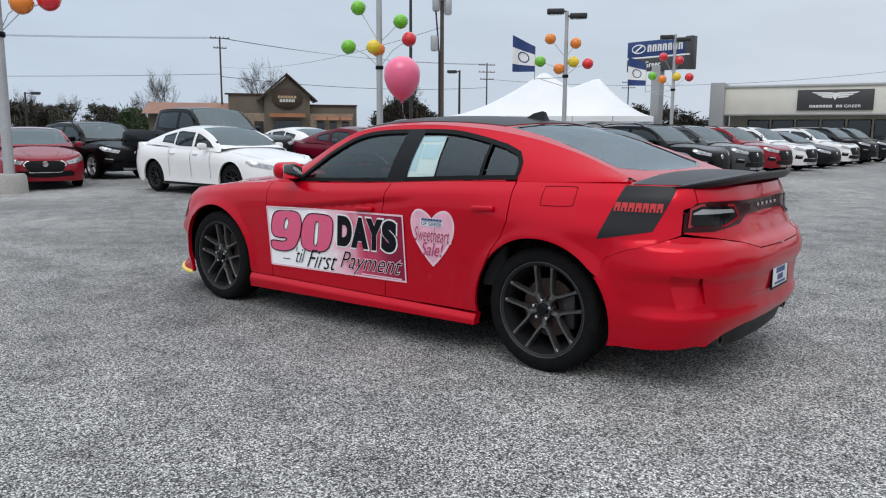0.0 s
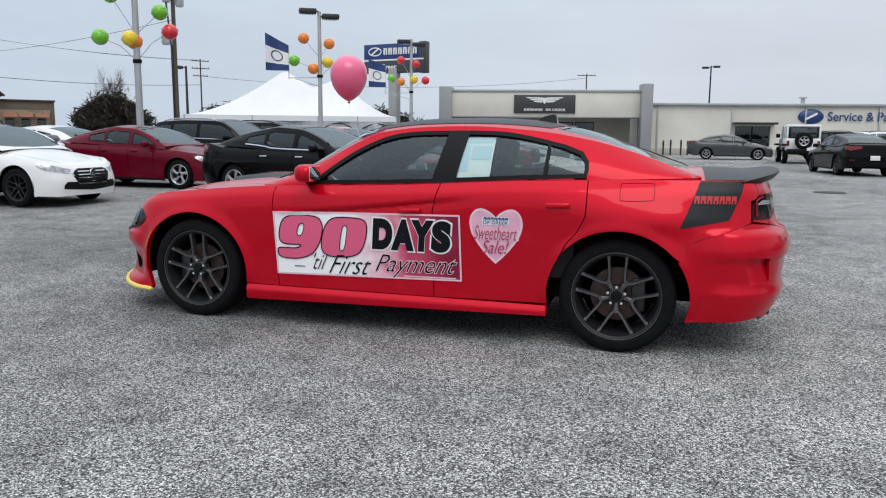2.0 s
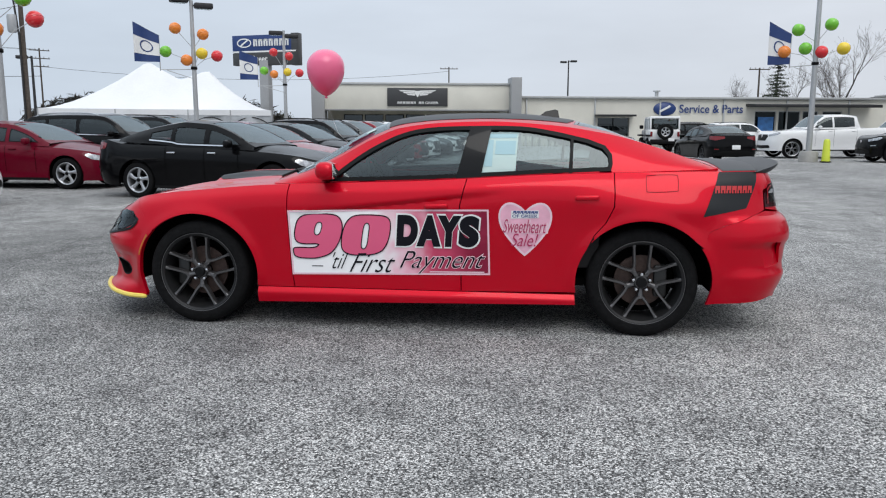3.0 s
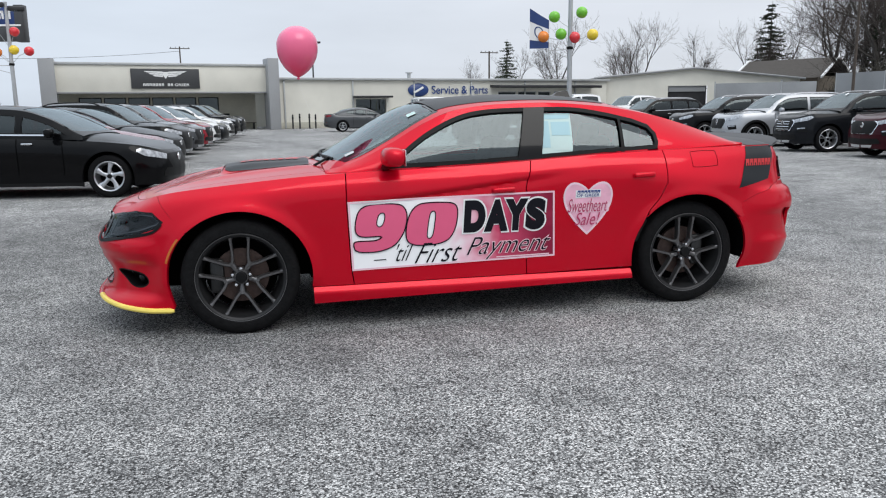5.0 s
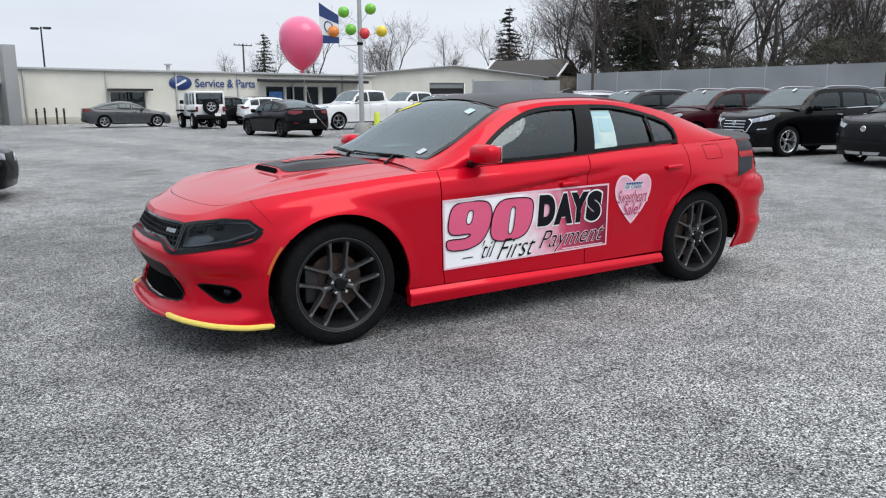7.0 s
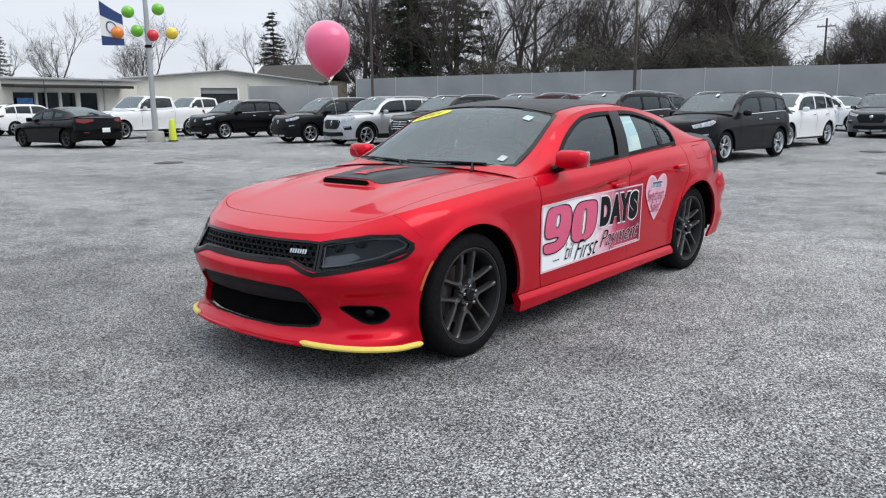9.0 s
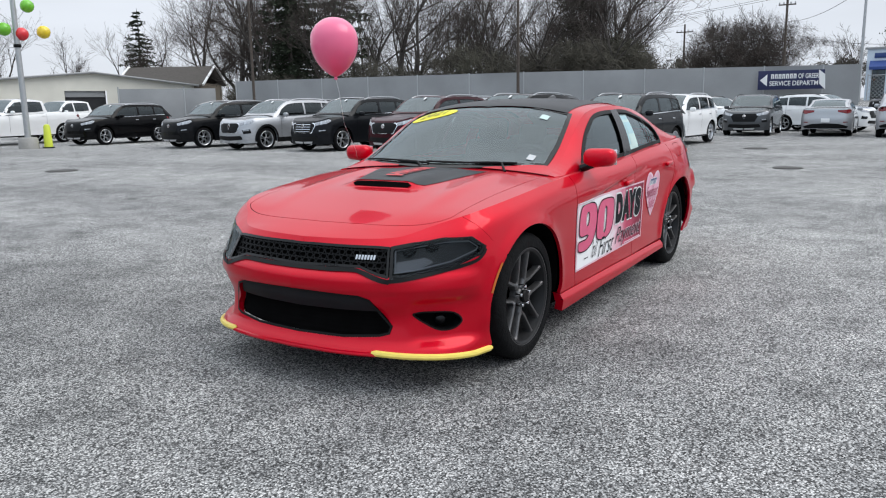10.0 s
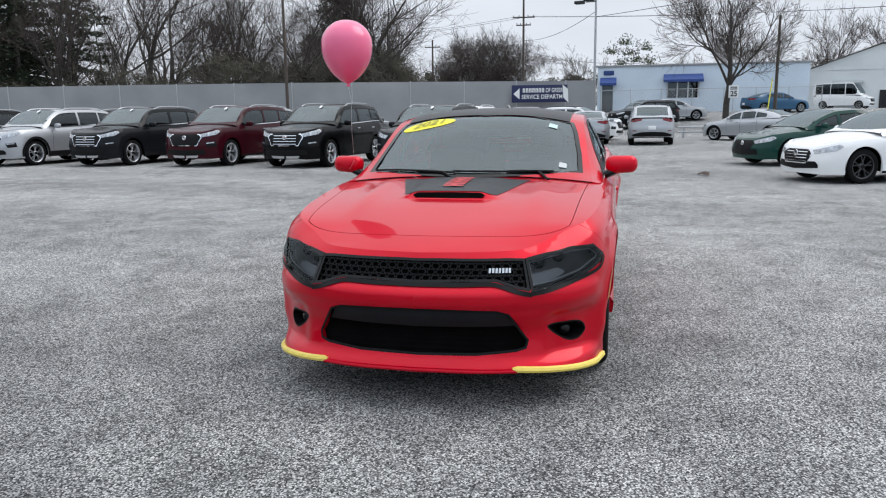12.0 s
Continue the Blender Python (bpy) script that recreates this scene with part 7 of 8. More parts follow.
def make_fence():
    line = [(-39.2, -43.5), (-41.2, -32), (-43.6, -20.5), (-46.6, -13), (-49.6, -6), (-50.6, -2.6), (-51.2, -.5)]
    f = thing("screen_fence", pose(0, 0, 0), "tall grey fabric-screened fence behind the parked cars", "fence", kind="structure")
    for (x0, y0), (x1, y1) in zip(line, line[1:]):
        n = max(1, int(math.hypot(x1 - x0, y1 - y0) / 3.0))
        for i in range(n):
            a = (x0 + (x1 - x0) * i / n, y0 + (y1 - y0) * i / n)
            c = (x0 + (x1 - x0) * (i + 1) / n, y0 + (y1 - y0) * (i + 1) / n)
            d = math.hypot(c[0] - a[0], c[1] - a[1])
            rz = math.degrees(math.atan2(c[1] - a[1], c[0] - a[0]))

            def cloth(u, v):
                return u, .03 * np.sin(u / d * math.pi) * np.sin(v * 2.2 + a[0]), v
            part("panel", at(patch(cloth, [(0, .05), (d, .05), (d, 3.55), (0, 3.55)], .5, skirt=.02), a[0], a[1], 0, 0, 0, rz), FABRIC_GREY, f)
            part("post", tube([(a[0], a[1], 0), (a[0], a[1], 3.6)], .04, 6), POLE_GREY, f)
    g = thing("screen_fence", pose(0, 0, 0), "grey fabric-screened fence beside the garage", "fence", kind="structure")
    pts = [(-35.0, -52.4), (-38.9, -49.2), (-41.0, -47.8)]
    for a, c in zip(pts, pts[1:]):
        d = math.hypot(c[0] - a[0], c[1] - a[1])
        rz = math.degrees(math.atan2(c[1] - a[1], c[0] - a[0]))
        part("panel", at(rbox(d, .05, 3.1, .01), (a[0] + c[0]) / 2, (a[1] + c[1]) / 2, 1.6, 0, 0, rz), FABRIC_GREY, g)
        part("post", tube([(a[0], a[1], 0), (a[0], a[1], 3.3)], .06, 6), POLE_GREY, g)
    # banner
    b = thing("banner", pose(-49.0, -6.25, 2.05, 0, 0, 99), "navy banner with white arrow and service lettering", "banner")
    part("sheet", at(rbox(3.9, .03, 1.2, .005), 1.95, 0, .6), mat("navy_banner_cloth", (.012, .017, .07), rough=.6, grain=.06, scale=20), b)
    part("arrow", ([(.12, -.03, .6), (.55, -.03, .98), (.55, -.03, .22)], [(0, 2, 1)]), LETTER_WHITE, b, smooth=False)
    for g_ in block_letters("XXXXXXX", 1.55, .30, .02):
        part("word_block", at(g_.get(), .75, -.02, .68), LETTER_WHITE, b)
    part("lettering", at(sign_text("OF GREER", 1.2, .30), 2.38, 0, .68), LETTER_WHITE, b, smooth=False)
    part("lettering", at(sign_text("SERVICE DEPARTM", 2.85, .30), .70, 0, .24), LETTER_WHITE, b, smooth=False)
    part("folded_corner", ([(3.55, -.035, 1.2), (3.62, -.04, .3), (3.98, -.02, -.05), (3.92, -.02, .9)], [(0, 1, 2, 3)]), LETTER_WHITE, b, smooth=False)


def make_restaurant():
    rz = math.degrees(math.atan2(-66 + 46.7, 67 - 82))
    b = thing("restaurant_building", pose(82, -46.7, .1, 0, 0, rz), "brown stucco restaurant with copper gable roof", "building")
    # local x along the front to the right, y goes in
    part("wall", at(rbox(10.5, 8, 3.6, 0), 4.6, 5, 1.8), STUCCO, b)
    part("eave_roof", Geo().add(([(-1.2, -.6, 3.4), (10.5, -.6, 3.4), (10.5, 4.5, 4.9), (-1.0, 4.5, 4.9)], [(0, 1, 2, 3)])), COPPER, b, "copper shed roof", smooth=False)
    part("wall", at(rbox(7.0, 8, 5.9, .03), 12.3, 4.6, 2.95), STUCCO, b)
    part("stone_base", at(rbox(15.2, .3, 3.6, .02), 16.5, .4, 1.8), BRICK_TAN, b)
    part("wall", at(rbox(5.6, 7, 8.0 - 2.2, .03), 15.9, 3.6, 2.9), STUCCO, b)
    part("gable", ([(13.1, .05, 5.7), (18.7, .05, 5.7), (15.9, .05, 8.1), (13.1, 6, 5.7), (18.7, 6, 5.7), (15.9, 6, 8.1)], [(0, 1, 2), (3, 5, 4)]), STUCCO, b, smooth=False)
    part("gable_roof", Geo().add(([(12.2, -.5, 5.1), (15.9, -.5, 8.45), (15.9, 7, 8.45), (12.2, 7, 5.1)], [(0, 1, 2, 3)])).add(([(15.9, -.5, 8.45), (19.6, -.5, 5.1), (19.6, 7, 5.1), (15.9, 7, 8.45)], [(0, 1, 2, 3)])), COPPER, b, smooth=False)
    part("barge_board", Geo().add(tube([(12.2, -.52, 5.05), (15.9, -.52, 8.4), (19.6, -.52, 5.05)], .14, 4)), TIMBER, b)
    part("wall", at(rbox(6.5, 7, 4.6, .03), 21.4, 4.2, 2.3), STUCCO, b)
    part("parapet", at(rbox(6.7, .4, .2, .03), 21.4, .7, 4.65), TIMBER, b)
    part("parapet", at(rbox(5.0, .4, .2, .03), 10.9, .6, 5.9), TIMBER, b)
    sg = part("oval_sign", at(lathe([(0, .1), (1.75, .08), (1.85, 0)], 32), 15.9, -.1, 5.4, 90, 0, 0), TIMBER, b, "dark oval restaurant sign")
    sg.scale, sg.location = (1, 1, .68), (0, 0, 5.4 * .32)
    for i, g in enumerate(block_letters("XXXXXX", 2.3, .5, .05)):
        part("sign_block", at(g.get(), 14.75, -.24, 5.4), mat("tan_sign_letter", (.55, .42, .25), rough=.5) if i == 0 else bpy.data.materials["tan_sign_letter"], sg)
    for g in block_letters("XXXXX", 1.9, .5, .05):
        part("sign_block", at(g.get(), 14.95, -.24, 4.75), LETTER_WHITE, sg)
    for x_, w_ in ((15.9, 3.4),):
        wn = part("window", at(rbox(w_, .1, 2.3, .02), x_, -.0, 1.5), SHOP_GLASS, b)
        part("awning", ([(x_ - 2.2, -.1, 3.6), (x_ + 2.2, -.1, 3.6), (x_ + 2.2, -1.1, 3.1), (x_ - 2.2, -1.1, 3.1)], [(0, 1, 2, 3)]), COPPER, b, smooth=False)
    for x_ in (20.0, 21.6, 23.2):
        part("window", at(rbox(.9, .1, 2.0, .02), x_, .25, 1.6), SHOP_GLASS, b)
        part("awning", ([(x_ - .7, .2, 3.3), (x_ + .7, .2, 3.3), (x_ + .7, -.7, 2.8), (x_ - .7, -.7, 2.8)], [(0, 1, 2, 3)]), COPPER, b, smooth=False)
    for x_ in (8.6, 10.6, 12.4):
        part("doorway", at(rbox(1.1, .1, 2.6, .02), x_, .2, 1.3), DARK_ROOM, b)


def make_blue_building():
    b = thing("blue_shop_building", pose(-57.0, -.5, 1.2, 0, 0, 90), "pale blue flat-roofed shop with blue awnings", "building")
    # local x along the front (world +y), y goes in (world -x)
    wn = (5.3, 7.6, 1.1, 2.35)
    dr = (.35, 1.2, 0, 2.2)
    part("wall", wall_with_openings(15.5, 3.55, [wn, dr]), PALE_BLUE, b)
    part("side_wall", at(rbox(.25, 9, 3.45, 0), .12, 4.7, 1.72), CREAM, b)
    part("parapet", at(rbox(15.8, .4, .14, .02), 7.75, .1, 3.60), GREY_PANEL, b)
    part("roof", at(rbox(15.4, 9, .1, 0), 7.75, 4.7, 3.45), GREY_PANEL, b)
    w_ = part("window", at(rbox(2.3, .03, 1.25, 0), 6.45, .1, 1.725), SHOP_GLASS, b)
    for x_ in (5.3, 6.05, 6.85, 7.6):
        part("mullion", at(rbox(.07, .08, 1.25, 0), x_, .04, 1.725), WHITE, w_)
    part("dark_interior", at(rbox(14.8, 2, 3.2, 0), 7.75, 1.6, 1.6), DARK_ROOM, b)
    for x0, x1, z0 in ((5.0, 7.9, 2.35), (.2, 1.45, 2.2)):
        part("awning", Geo().add(([(x0, 0, z0 + .55), (x1, 0, z0 + .55), (x1, -.8, z0 + .12), (x0, -.8, z0 + .12)], [(0, 1, 2, 3)])).add(([(x0, -.8, z0 + .12), (x1, -.8, z0 + .12), (x1, -.8, z0 - .08), (x0, -.8, z0 - .08)], [(0, 1, 2, 3)])).add(
            ([(x0, 0, z0 + .55), (x0, -.8, z0 + .12), (x0, 0, z0)], [(0, 1, 2)])).add(([(x1, 0, z0 + .55), (x1, -.8, z0 + .12), (x1, 0, z0)], [(2, 1, 0)])), AWNING_BLUE, b, "blue fabric awning", smooth=False)
    part("door", at(rbox(.8, .04, 2.1, 0), .78, .15, 1.05), SHOP_GLASS, b)
    part("sign_letters", at(rbox(.8, .05, .35, .02), .85, -.04, 3.1), LETTER_BLUE, b)
    # warehouse behind
    h = thing("warehouse_building", pose(-84, 16.5, .9, 0, 0, 80), "white metal warehouse with low gable and lean-to", "building")
    part("wall", at(rbox(14, 12, 4.4, 0), 11, 6, 2.2), WAREHOUSE, h)
    part("gable", ([(4, -.05, 4.3), (18, -.05, 4.3), (11, -.05, 6.8)], [(0, 1, 2)]), WAREHOUSE, h, smooth=False)
    part("roof", Geo().add(([(3.6, -.4, 4.25), (11, -.4, 6.95), (11, 12, 6.95), (3.6, 12, 4.25)], [(0, 1, 2, 3)])).add(([(11, -.4, 6.95), (18.4, -.4, 4.25), (18.4, 12, 4.25), (11, 12, 6.95)], [(0, 1, 2, 3)])), ROOF_METAL, h, smooth=False)
    part("lean_to", at(rbox(4.2, 8, 2.6, 0), 2.0, 3, 1.3), WAREHOUSE, h)
    part("lean_roof", ([(-.3, -1.5, 2.5), (4.2, -1.5, 3.6), (4.2, 7, 3.6), (-.3, 7, 2.5)], [(0, 1, 2, 3)]), ROOF_METAL, h, smooth=False)
    part("bay_door", at(rbox(2.4, .06, 2.8, 0), 8.0, -.06, 1.4), GREY_PANEL, h)
    part("door_hood", at(rbox(2.9, .9, .1, .01), 8.0, -.4, 3.05, 12, 0, 0), ROOF_METAL, h)
    part("bay_opening", at(rbox(3.0, .06, 2.2, 0), 12.5, -.06, 1.1), DARK_ROOM, h)


def make_tent():
    L0, R0 = Vector((24.2, -30.6, .09)), Vector((13.9, -36.0, .09))
    d = (R0 - L0)
    L_ = d.length
    rz = math.degrees(math.atan2(d.y, d.x))
    t = thing("marquee_tent", pose(*L0, 0, 0, rz), "white peaked marquee tent with clear side walls", "tent")
    ev = 2.25
    D_ = 7.0

    def roof(x, y):
        z = 0 * x
        for px, pz in ((L_ * .46, 5.0 - ev), (L_ * .74, 4.6 - ev)):
            q = np.minimum(np.minimum(x / px, (L_ - x) / (L_ - px)), np.minimum(y / 3.5, (D_ - y) / 3.5))
            z = np.maximum(z, pz * np.clip(q, 0, 1) ** 1.55)
        return x, y, ev + z
    part("canopy", patch(roof, [(0, 0), (L_, 0), (L_, D_), (0, D_)], .2, skirt=.02), TENT_WHITE, t, angle=70)
    part("valance", ([(0, -.02, ev), (L_, -.02, ev), (L_, -.02, ev - .3), (0, -.02, ev - .3)], [(0, 1, 2, 3)]), TENT_WHITE, t, smooth=False)
    part("valance", ([(L_, 0, ev), (L_, D_, ev), (L_, D_, ev - .3), (L_, 0, ev - .3)], [(0, 1, 2, 3)]), TENT_WHITE, t, smooth=False)
    for x0, x1 in ((0, L_ * .31), (L_ * .31, L_ * .62), (L_ * .62, L_ * .81), (L_ * .81, L_)):
        def film(u, v_):
            return u, .06 * np.sin(u * 2.3) + .05 * np.sin(u * 5.1 + v_), v_
        part("side_wall", patch(film, [(x0, .1), (x1, .1), (x1, ev - .28), (x0, ev - .28)], .2), TENT_CLEAR, t)
        arch_ = [(x0 + (x1 - x0) * k, -.06, ev - .85 + .45 * math.sin(math.pi * k)) for k in np.linspace(.06, .94, 16)]
        part("arch_window_trim", tube(arch_, .03, 5), TRIM, t)
    for x_ in (0, L_ * .31, L_ * .62, L_ * .81, L_):
        for y_ in (0, 6.5):
            part("pole", tube([(x_, y_, 0), (x_, y_, ev)], .04, 8), POLE_GREY, t)


def make_pylon():
    d = Vector((13.66 - 17.95, -40.4 + 41.2, 0))
    rz = math.degrees(math.atan2(-d.y, -d.x)) + 180
    p = thing("pylon_sign", pose(15.8, -40.8, .09, 0, 0, rz), "tall blue and charcoal dealership pylon sign", "sign")
    part("post", at(rbox(.62, .5, 5.4, .04), -.05, 0, 2.7), GREY_PANEL, p)
    part("panel", at(rbox(4.4, .45, .95, .04), 0, 0, 6.42), SIGN_BLUE, p, "blue sign panel")
    part("divider", at(rbox(4.4, .47, .10, .02), 0, 0, 5.90), LETTER_WHITE, p)
    lp = part("panel", at(rbox(4.4, .45, .74, .04), 0, 0, 5.46), SIGN_GREY, p, "charcoal sign panel")
    part("panel_side", at(rbox(.5, .5, 1.9, .04), 2.1, .02, 6.0), SIGN_GREY, p)
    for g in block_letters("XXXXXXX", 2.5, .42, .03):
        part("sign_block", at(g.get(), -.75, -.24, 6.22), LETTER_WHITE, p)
    ov = part("oval_emblem", frame_strip(lambda a, c: (a, 0 * a, c), [(-1.35 + .5 * math.cos(q), 6.43 + .28 * math.sin(q)) for q in np.linspace(0, 2 * math.pi, 32)[:-1]], .07, .24), LETTER_WHITE, p)
    part("emblem_stroke", at(rbox(.6, .02, .1, .01), -1.35, -.24, 6.43, 0, -35, 0), LETTER_WHITE, p)
    part("sign_word", at(sign_text("Greer", 1.15, .36), -.9, -.215, 5.30), LETTER_WHITE, p, smooth=False)


# ---- light poles, flags and balloons ----
ORBS = {"g": mat("green_balloon", (.16, .50, .03), rough=.25, coat=.6, grain=.05), "o": mat("orange_balloon", (.80, .23, .03), rough=.25, coat=.6, grain=.05),
        "y": mat("yellow_balloon", (.80, .58, .03), rough=.25, coat=.6, grain=.05), "r": mat("red_balloon", (.70, .03, .04), rough=.25, coat=.6, grain=.05)}
ORB_WORD = {"g": "green", "o": "orange", "y": "yellow", "r": "red"}


def balloon_orb(x, y, z, colour, r=.25):
    b = thing("balloon", pose(x, y, z, 20, 15, 30), ORB_WORD[colour] + " vinyl display balloon on a pole arm", "balloon", "balloons on the light poles")
    part("skin", lathe([(.0, -r * .86), (r * .25, -r * .93), (r * .6, -r * .76), (r * .88, -r * .42), (r, 0), (r * .88, r * .42), (r * .6, r * .76), (r * .25, r * .93), (0, r * .86)], 20), ORBS[colour], b)
    part("seam", lathe([(r * 1.0, -.006), (r * 1.02, 0), (r * 1.0, .006)], 20), ORBS[colour], b)


def light_pole(x, y, top, orbs, flag=None, heads=(), base=True, material=None, arm_z=3.85, label="grey lamp pole with balloon arms"):
    z = ground_z(x, y)
    p = thing("light_pole", pose(x, y, z), label, "lamp post")
    part("pole", tube([(0, 0, 0), (0, 0, top - z)], [.115, .075], 12), material or POLE_GREY, p)
    if base:
        part("base", lathe([(0, .42), (.30, .42), (.34, .36), (.36, 0)], 20), CONCRETE, p)
    for hx, hy, hz in heads:
        a = math.degrees(math.atan2(hy, hx))
        hd = part("lamp_head", at(rbox(.75, .42, .22, .05), hx, hy, hz - z, 0, 0, a), POLE_DARK, p)
        part("lens", at(rbox(.55, .34, .03, .01), hx, hy, hz - z - .12, 0, 0, a), LENS_CLEAR, hd)
        part("bracket", tube([(0, 0, hz - z), (hx * .6, hy * .6, hz - z)], .04, 6), POLE_DARK, p)
    if orbs:
        part("arm_clamp", at(lathe([(.12, .06), (.135, .04), (.135, -.04), (.12, -.06)], 12), 0, 0, arm_z - z), TRIM, p)
    for c, ox, oy, oz in orbs:
        part("balloon_arm", tube([(0, 0, arm_z - z if oz < 4.7 else arm_z + .8 - z), (ox * .45, oy * .45, (arm_z + oz) / 2 - z + (.1 if oz < 4.7 else .35)), (ox, oy, oz - z)], .012, 5), POLE_GREY, p)
        balloon_orb(x + ox, y + oy, oz, c)
    if flag:
        fx, fy, z1, z0, w_, dip = flag
        d = Vector((fx, fy, 0)).normalized()
        part("flag_arm", Geo().add(tube([(0, 0, arm_z - z - .05), (fx, fy, arm_z - z - .1)], .018, 6)).add(tube([(0, 0, arm_z - z - .45), (fx * .8, fy * .8, arm_z - z - .12)], .014, 6)).add(tube([(fx, fy, arm_z - z - .15), (fx, fy, z1 - z - dip)], .02, 6)), POLE_GREY, p)
        fl = thing("flag", pose(x + fx, y + fy, 0), "blue and white dealer flag on a pole arm", "flag", "dealer flags")

        def cloth(u, v):
            return d.x * u + .05 * d.y * np.sin(u * 6 + v), d.y * u - .05 * d.x * np.sin(u * 6 + v), v + dip * (u / w_ - 1) * np.clip((v - z0) / (z1 - z0), 0, 1)
        for nm, a, b, m_ in (("top_band", .68, 1.0, SIGN_BLUE), ("middle_band", .22, .68, LETTER_WHITE), ("bottom_band", .0, .22, SIGN_BLUE)):
            part(nm, patch(cloth, [(0, z0 + (z1 - z0) * a), (w_, z0 + (z1 - z0) * a), (w_, z0 + (z1 - z0) * b), (0, z0 + (z1 - z0) * b)], .08, skirt=.006), m_, fl)
        em = [(w_ * .5 + .26 * w_ * math.cos(q), z0 + (z1 - z0) * .47 + .17 * (z1 - z0) * math.sin(q)) for q in np.linspace(0, 2 * math.pi, 24)[:-1]]
        for sgn in (False, True):
            part("emblem", frame_strip(cloth, em, .05, .012, flip=sgn), SIGN_BLUE, fl)
    return p


IRON = mat("worn_iron", (.05, .047, .045), rough=.7, metal=.3, grain=.3, scale=25)


def make_poles():
    light_pole(14.22, -14.47, 9.5, [("g", .49, .47, 5.41), ("g", .72, .71, 4.16), ("y", .1, .16, 4.16), ("o", .07, .0, 4.09), ("g", -.52, -.48, 5.0), ("r", -.73, -.66, 4.43)], arm_z=3.5)
    light_pole(13.55, -25.6, 6.6, [("o", .59, .35, 5.45), ("o", -.36, -.2, 5.25), ("g", .95, .56, 4.49), ("y", -.30, -.15, 4.46), ("o", .25, .14, 4.17), ("r", -.83, -.46, 4.38)], (1.15, .69, 5.63, 4.05, .98, .5), [(.42, .25, 6.6), (-.42, -.25, 6.4)])
    light_pole(13.75, -38.1, 6.9, [("r", .55, .25, 5.67), ("r", -.25, -.1, 5.47), ("g", 1.05, .49, 4.62), ("o", .55, .26, 4.43), ("y", -.15, -.05, 4.57), ("r", -.79, -.3, 4.53)], (1.39, .6, 5.71, 4.1, 1.0, .35), [(.42, .18, 6.75), (-.42, -.18, 6.6)])
    light_pole(-11.4, -25.75, 9.0, [("g", .63, -.22, 5.14), ("o", 1.06, -.35, 4.33), ("g", .36, -.13, 4.43), ("r", -.18, .05, 4.28), ("g", -.45, .14, 5.29), ("y", -.89, .29, 4.38)], (.86, -.27, 5.5, 3.85, .80, .5))
    light_pole(14.27, -2.66, 9.0, [("o", -.19, -.44, 4.09), ("r", -.40, -.93, 4.2)], arm_z=3.4)
    c = thing("marker_post", pose(-11.9, -25.3, .09), "yellow-green plastic guard at a pole foot", "bollard")
    part("guard", lathe([(.0, .9), (.09, .88), (.12, .8), (.16, 0)], 12), mat("lime_plastic", (.62, .70, .06), rough=.5), c)
    part("foot", lathe([(0, .05), (.2, .05), (.22, 0)], 12), TRIM, c)
    light_pole(28.1, -32.0, 13.0, [], base=False, material=POLE_DARK, label="tall slim black pole beyond the lot")
    light_pole(33.5, -44.0, 6.2, [], heads=[(.5, .3, 6.1)], base=False, material=POLE_DARK, label="dark street lamp with one head")
    light_pole(-4.4, -88.0, 9.3, [], heads=[(.6, .1, 9.1), (-.6, -.1, 9.2)], base=False, material=POLE_DARK, label="dark twin-headed lamp behind the building")
    light_pole(-53.6, -.65, 9.6, [], heads=[(-.3, -1.2, 9.3), (.3, -.5, 9.4)], base=False, label="grey lamp pole beside the fence")
    light_pole(-42.1, -20.2, 11.0, [], base=False, material=WOOD_POLE, label="plain wooden pole before the fence")
    light_pole(-38.2, -40.6, 11.0, [], base=False, material=WOOD_POLE, label="plain wooden pole before the fence")
    light_pole(67.2, -25.8, 4.7, [], heads=[(-.9, -.5, 4.6)], base=False, material=POLE_DARK, label="distant dark street lamp")

    def utility(x, y, top, arms, rz, extra=False):
        z = ground_z(x, y)
        p = thing("utility_pole", pose(x, y, z, 0, 0, rz), "wooden utility pole with crossarms", "utility pole")
        part("pole", tube([(0, 0, 0), (0, 0, top - z)], [.14, .10], 10), WOOD_POLE, p)
        for az, w_ in arms:
            part("crossarm", at(rbox(w_, .1, .12, .01), 0, 0, az - z), WOOD_POLE, p)
            for k in (-.45, -.2, .2, .45):
                part("insulator", at(lathe([(0, .2), (.05, .18), (.07, .08), (.05, 0)], 8), w_ * k, 0, az - z + .06), POLE_GREY, p)
        if extra:
            for k, zz in ((.35, 9.0), (-.35, 8.8), (.45, 6.7), (.0, 9.6)):
                part("transformer", at(lathe([(0, .9), (.2, .9), (.23, .8), (.23, .1), (.18, 0), (0, 0)], 12), k, .1, zz - z - .5), POLE_GREY, p)
            part("cable_box", at(rbox(.3, .2, .4, .03), .5, 0, 6.6 - z), POLE_DARK, p)
            part("conduit", tube([(.16, .1, 0), (.17, .1, 6), (.4, .1, 8.8)], .05, 6), POLE_DARK, p)
        return p
    light_pole(-46.9, 10.8, 7.1, [], base=False, material=WOOD_POLE, label="wooden cable pole beside the street tree")
    gw = thing("guy_wire", pose(-46.9, 10.8, ground_z(-46.9, 10.8)), "steel guy wire in a yellow plastic guard", "cable")
    part("wire", tube([(0, 0, 5.2), (1.2, -.7, 0)], .012, 5), POLE_GREY, gw)
    part("guard", tube([(.6, -.35, 2.6), (1.2, -.7, .05)], .035, 8), mat("yellow_guard", (.75, .68, .05), rough=.5), gw)
    sp = thing("speed_limit_sign", pose(-46.0, 8.15, ground_z(-46, 8.15), 0, 0, 95), "white speed limit sign on a steel post", "sign")
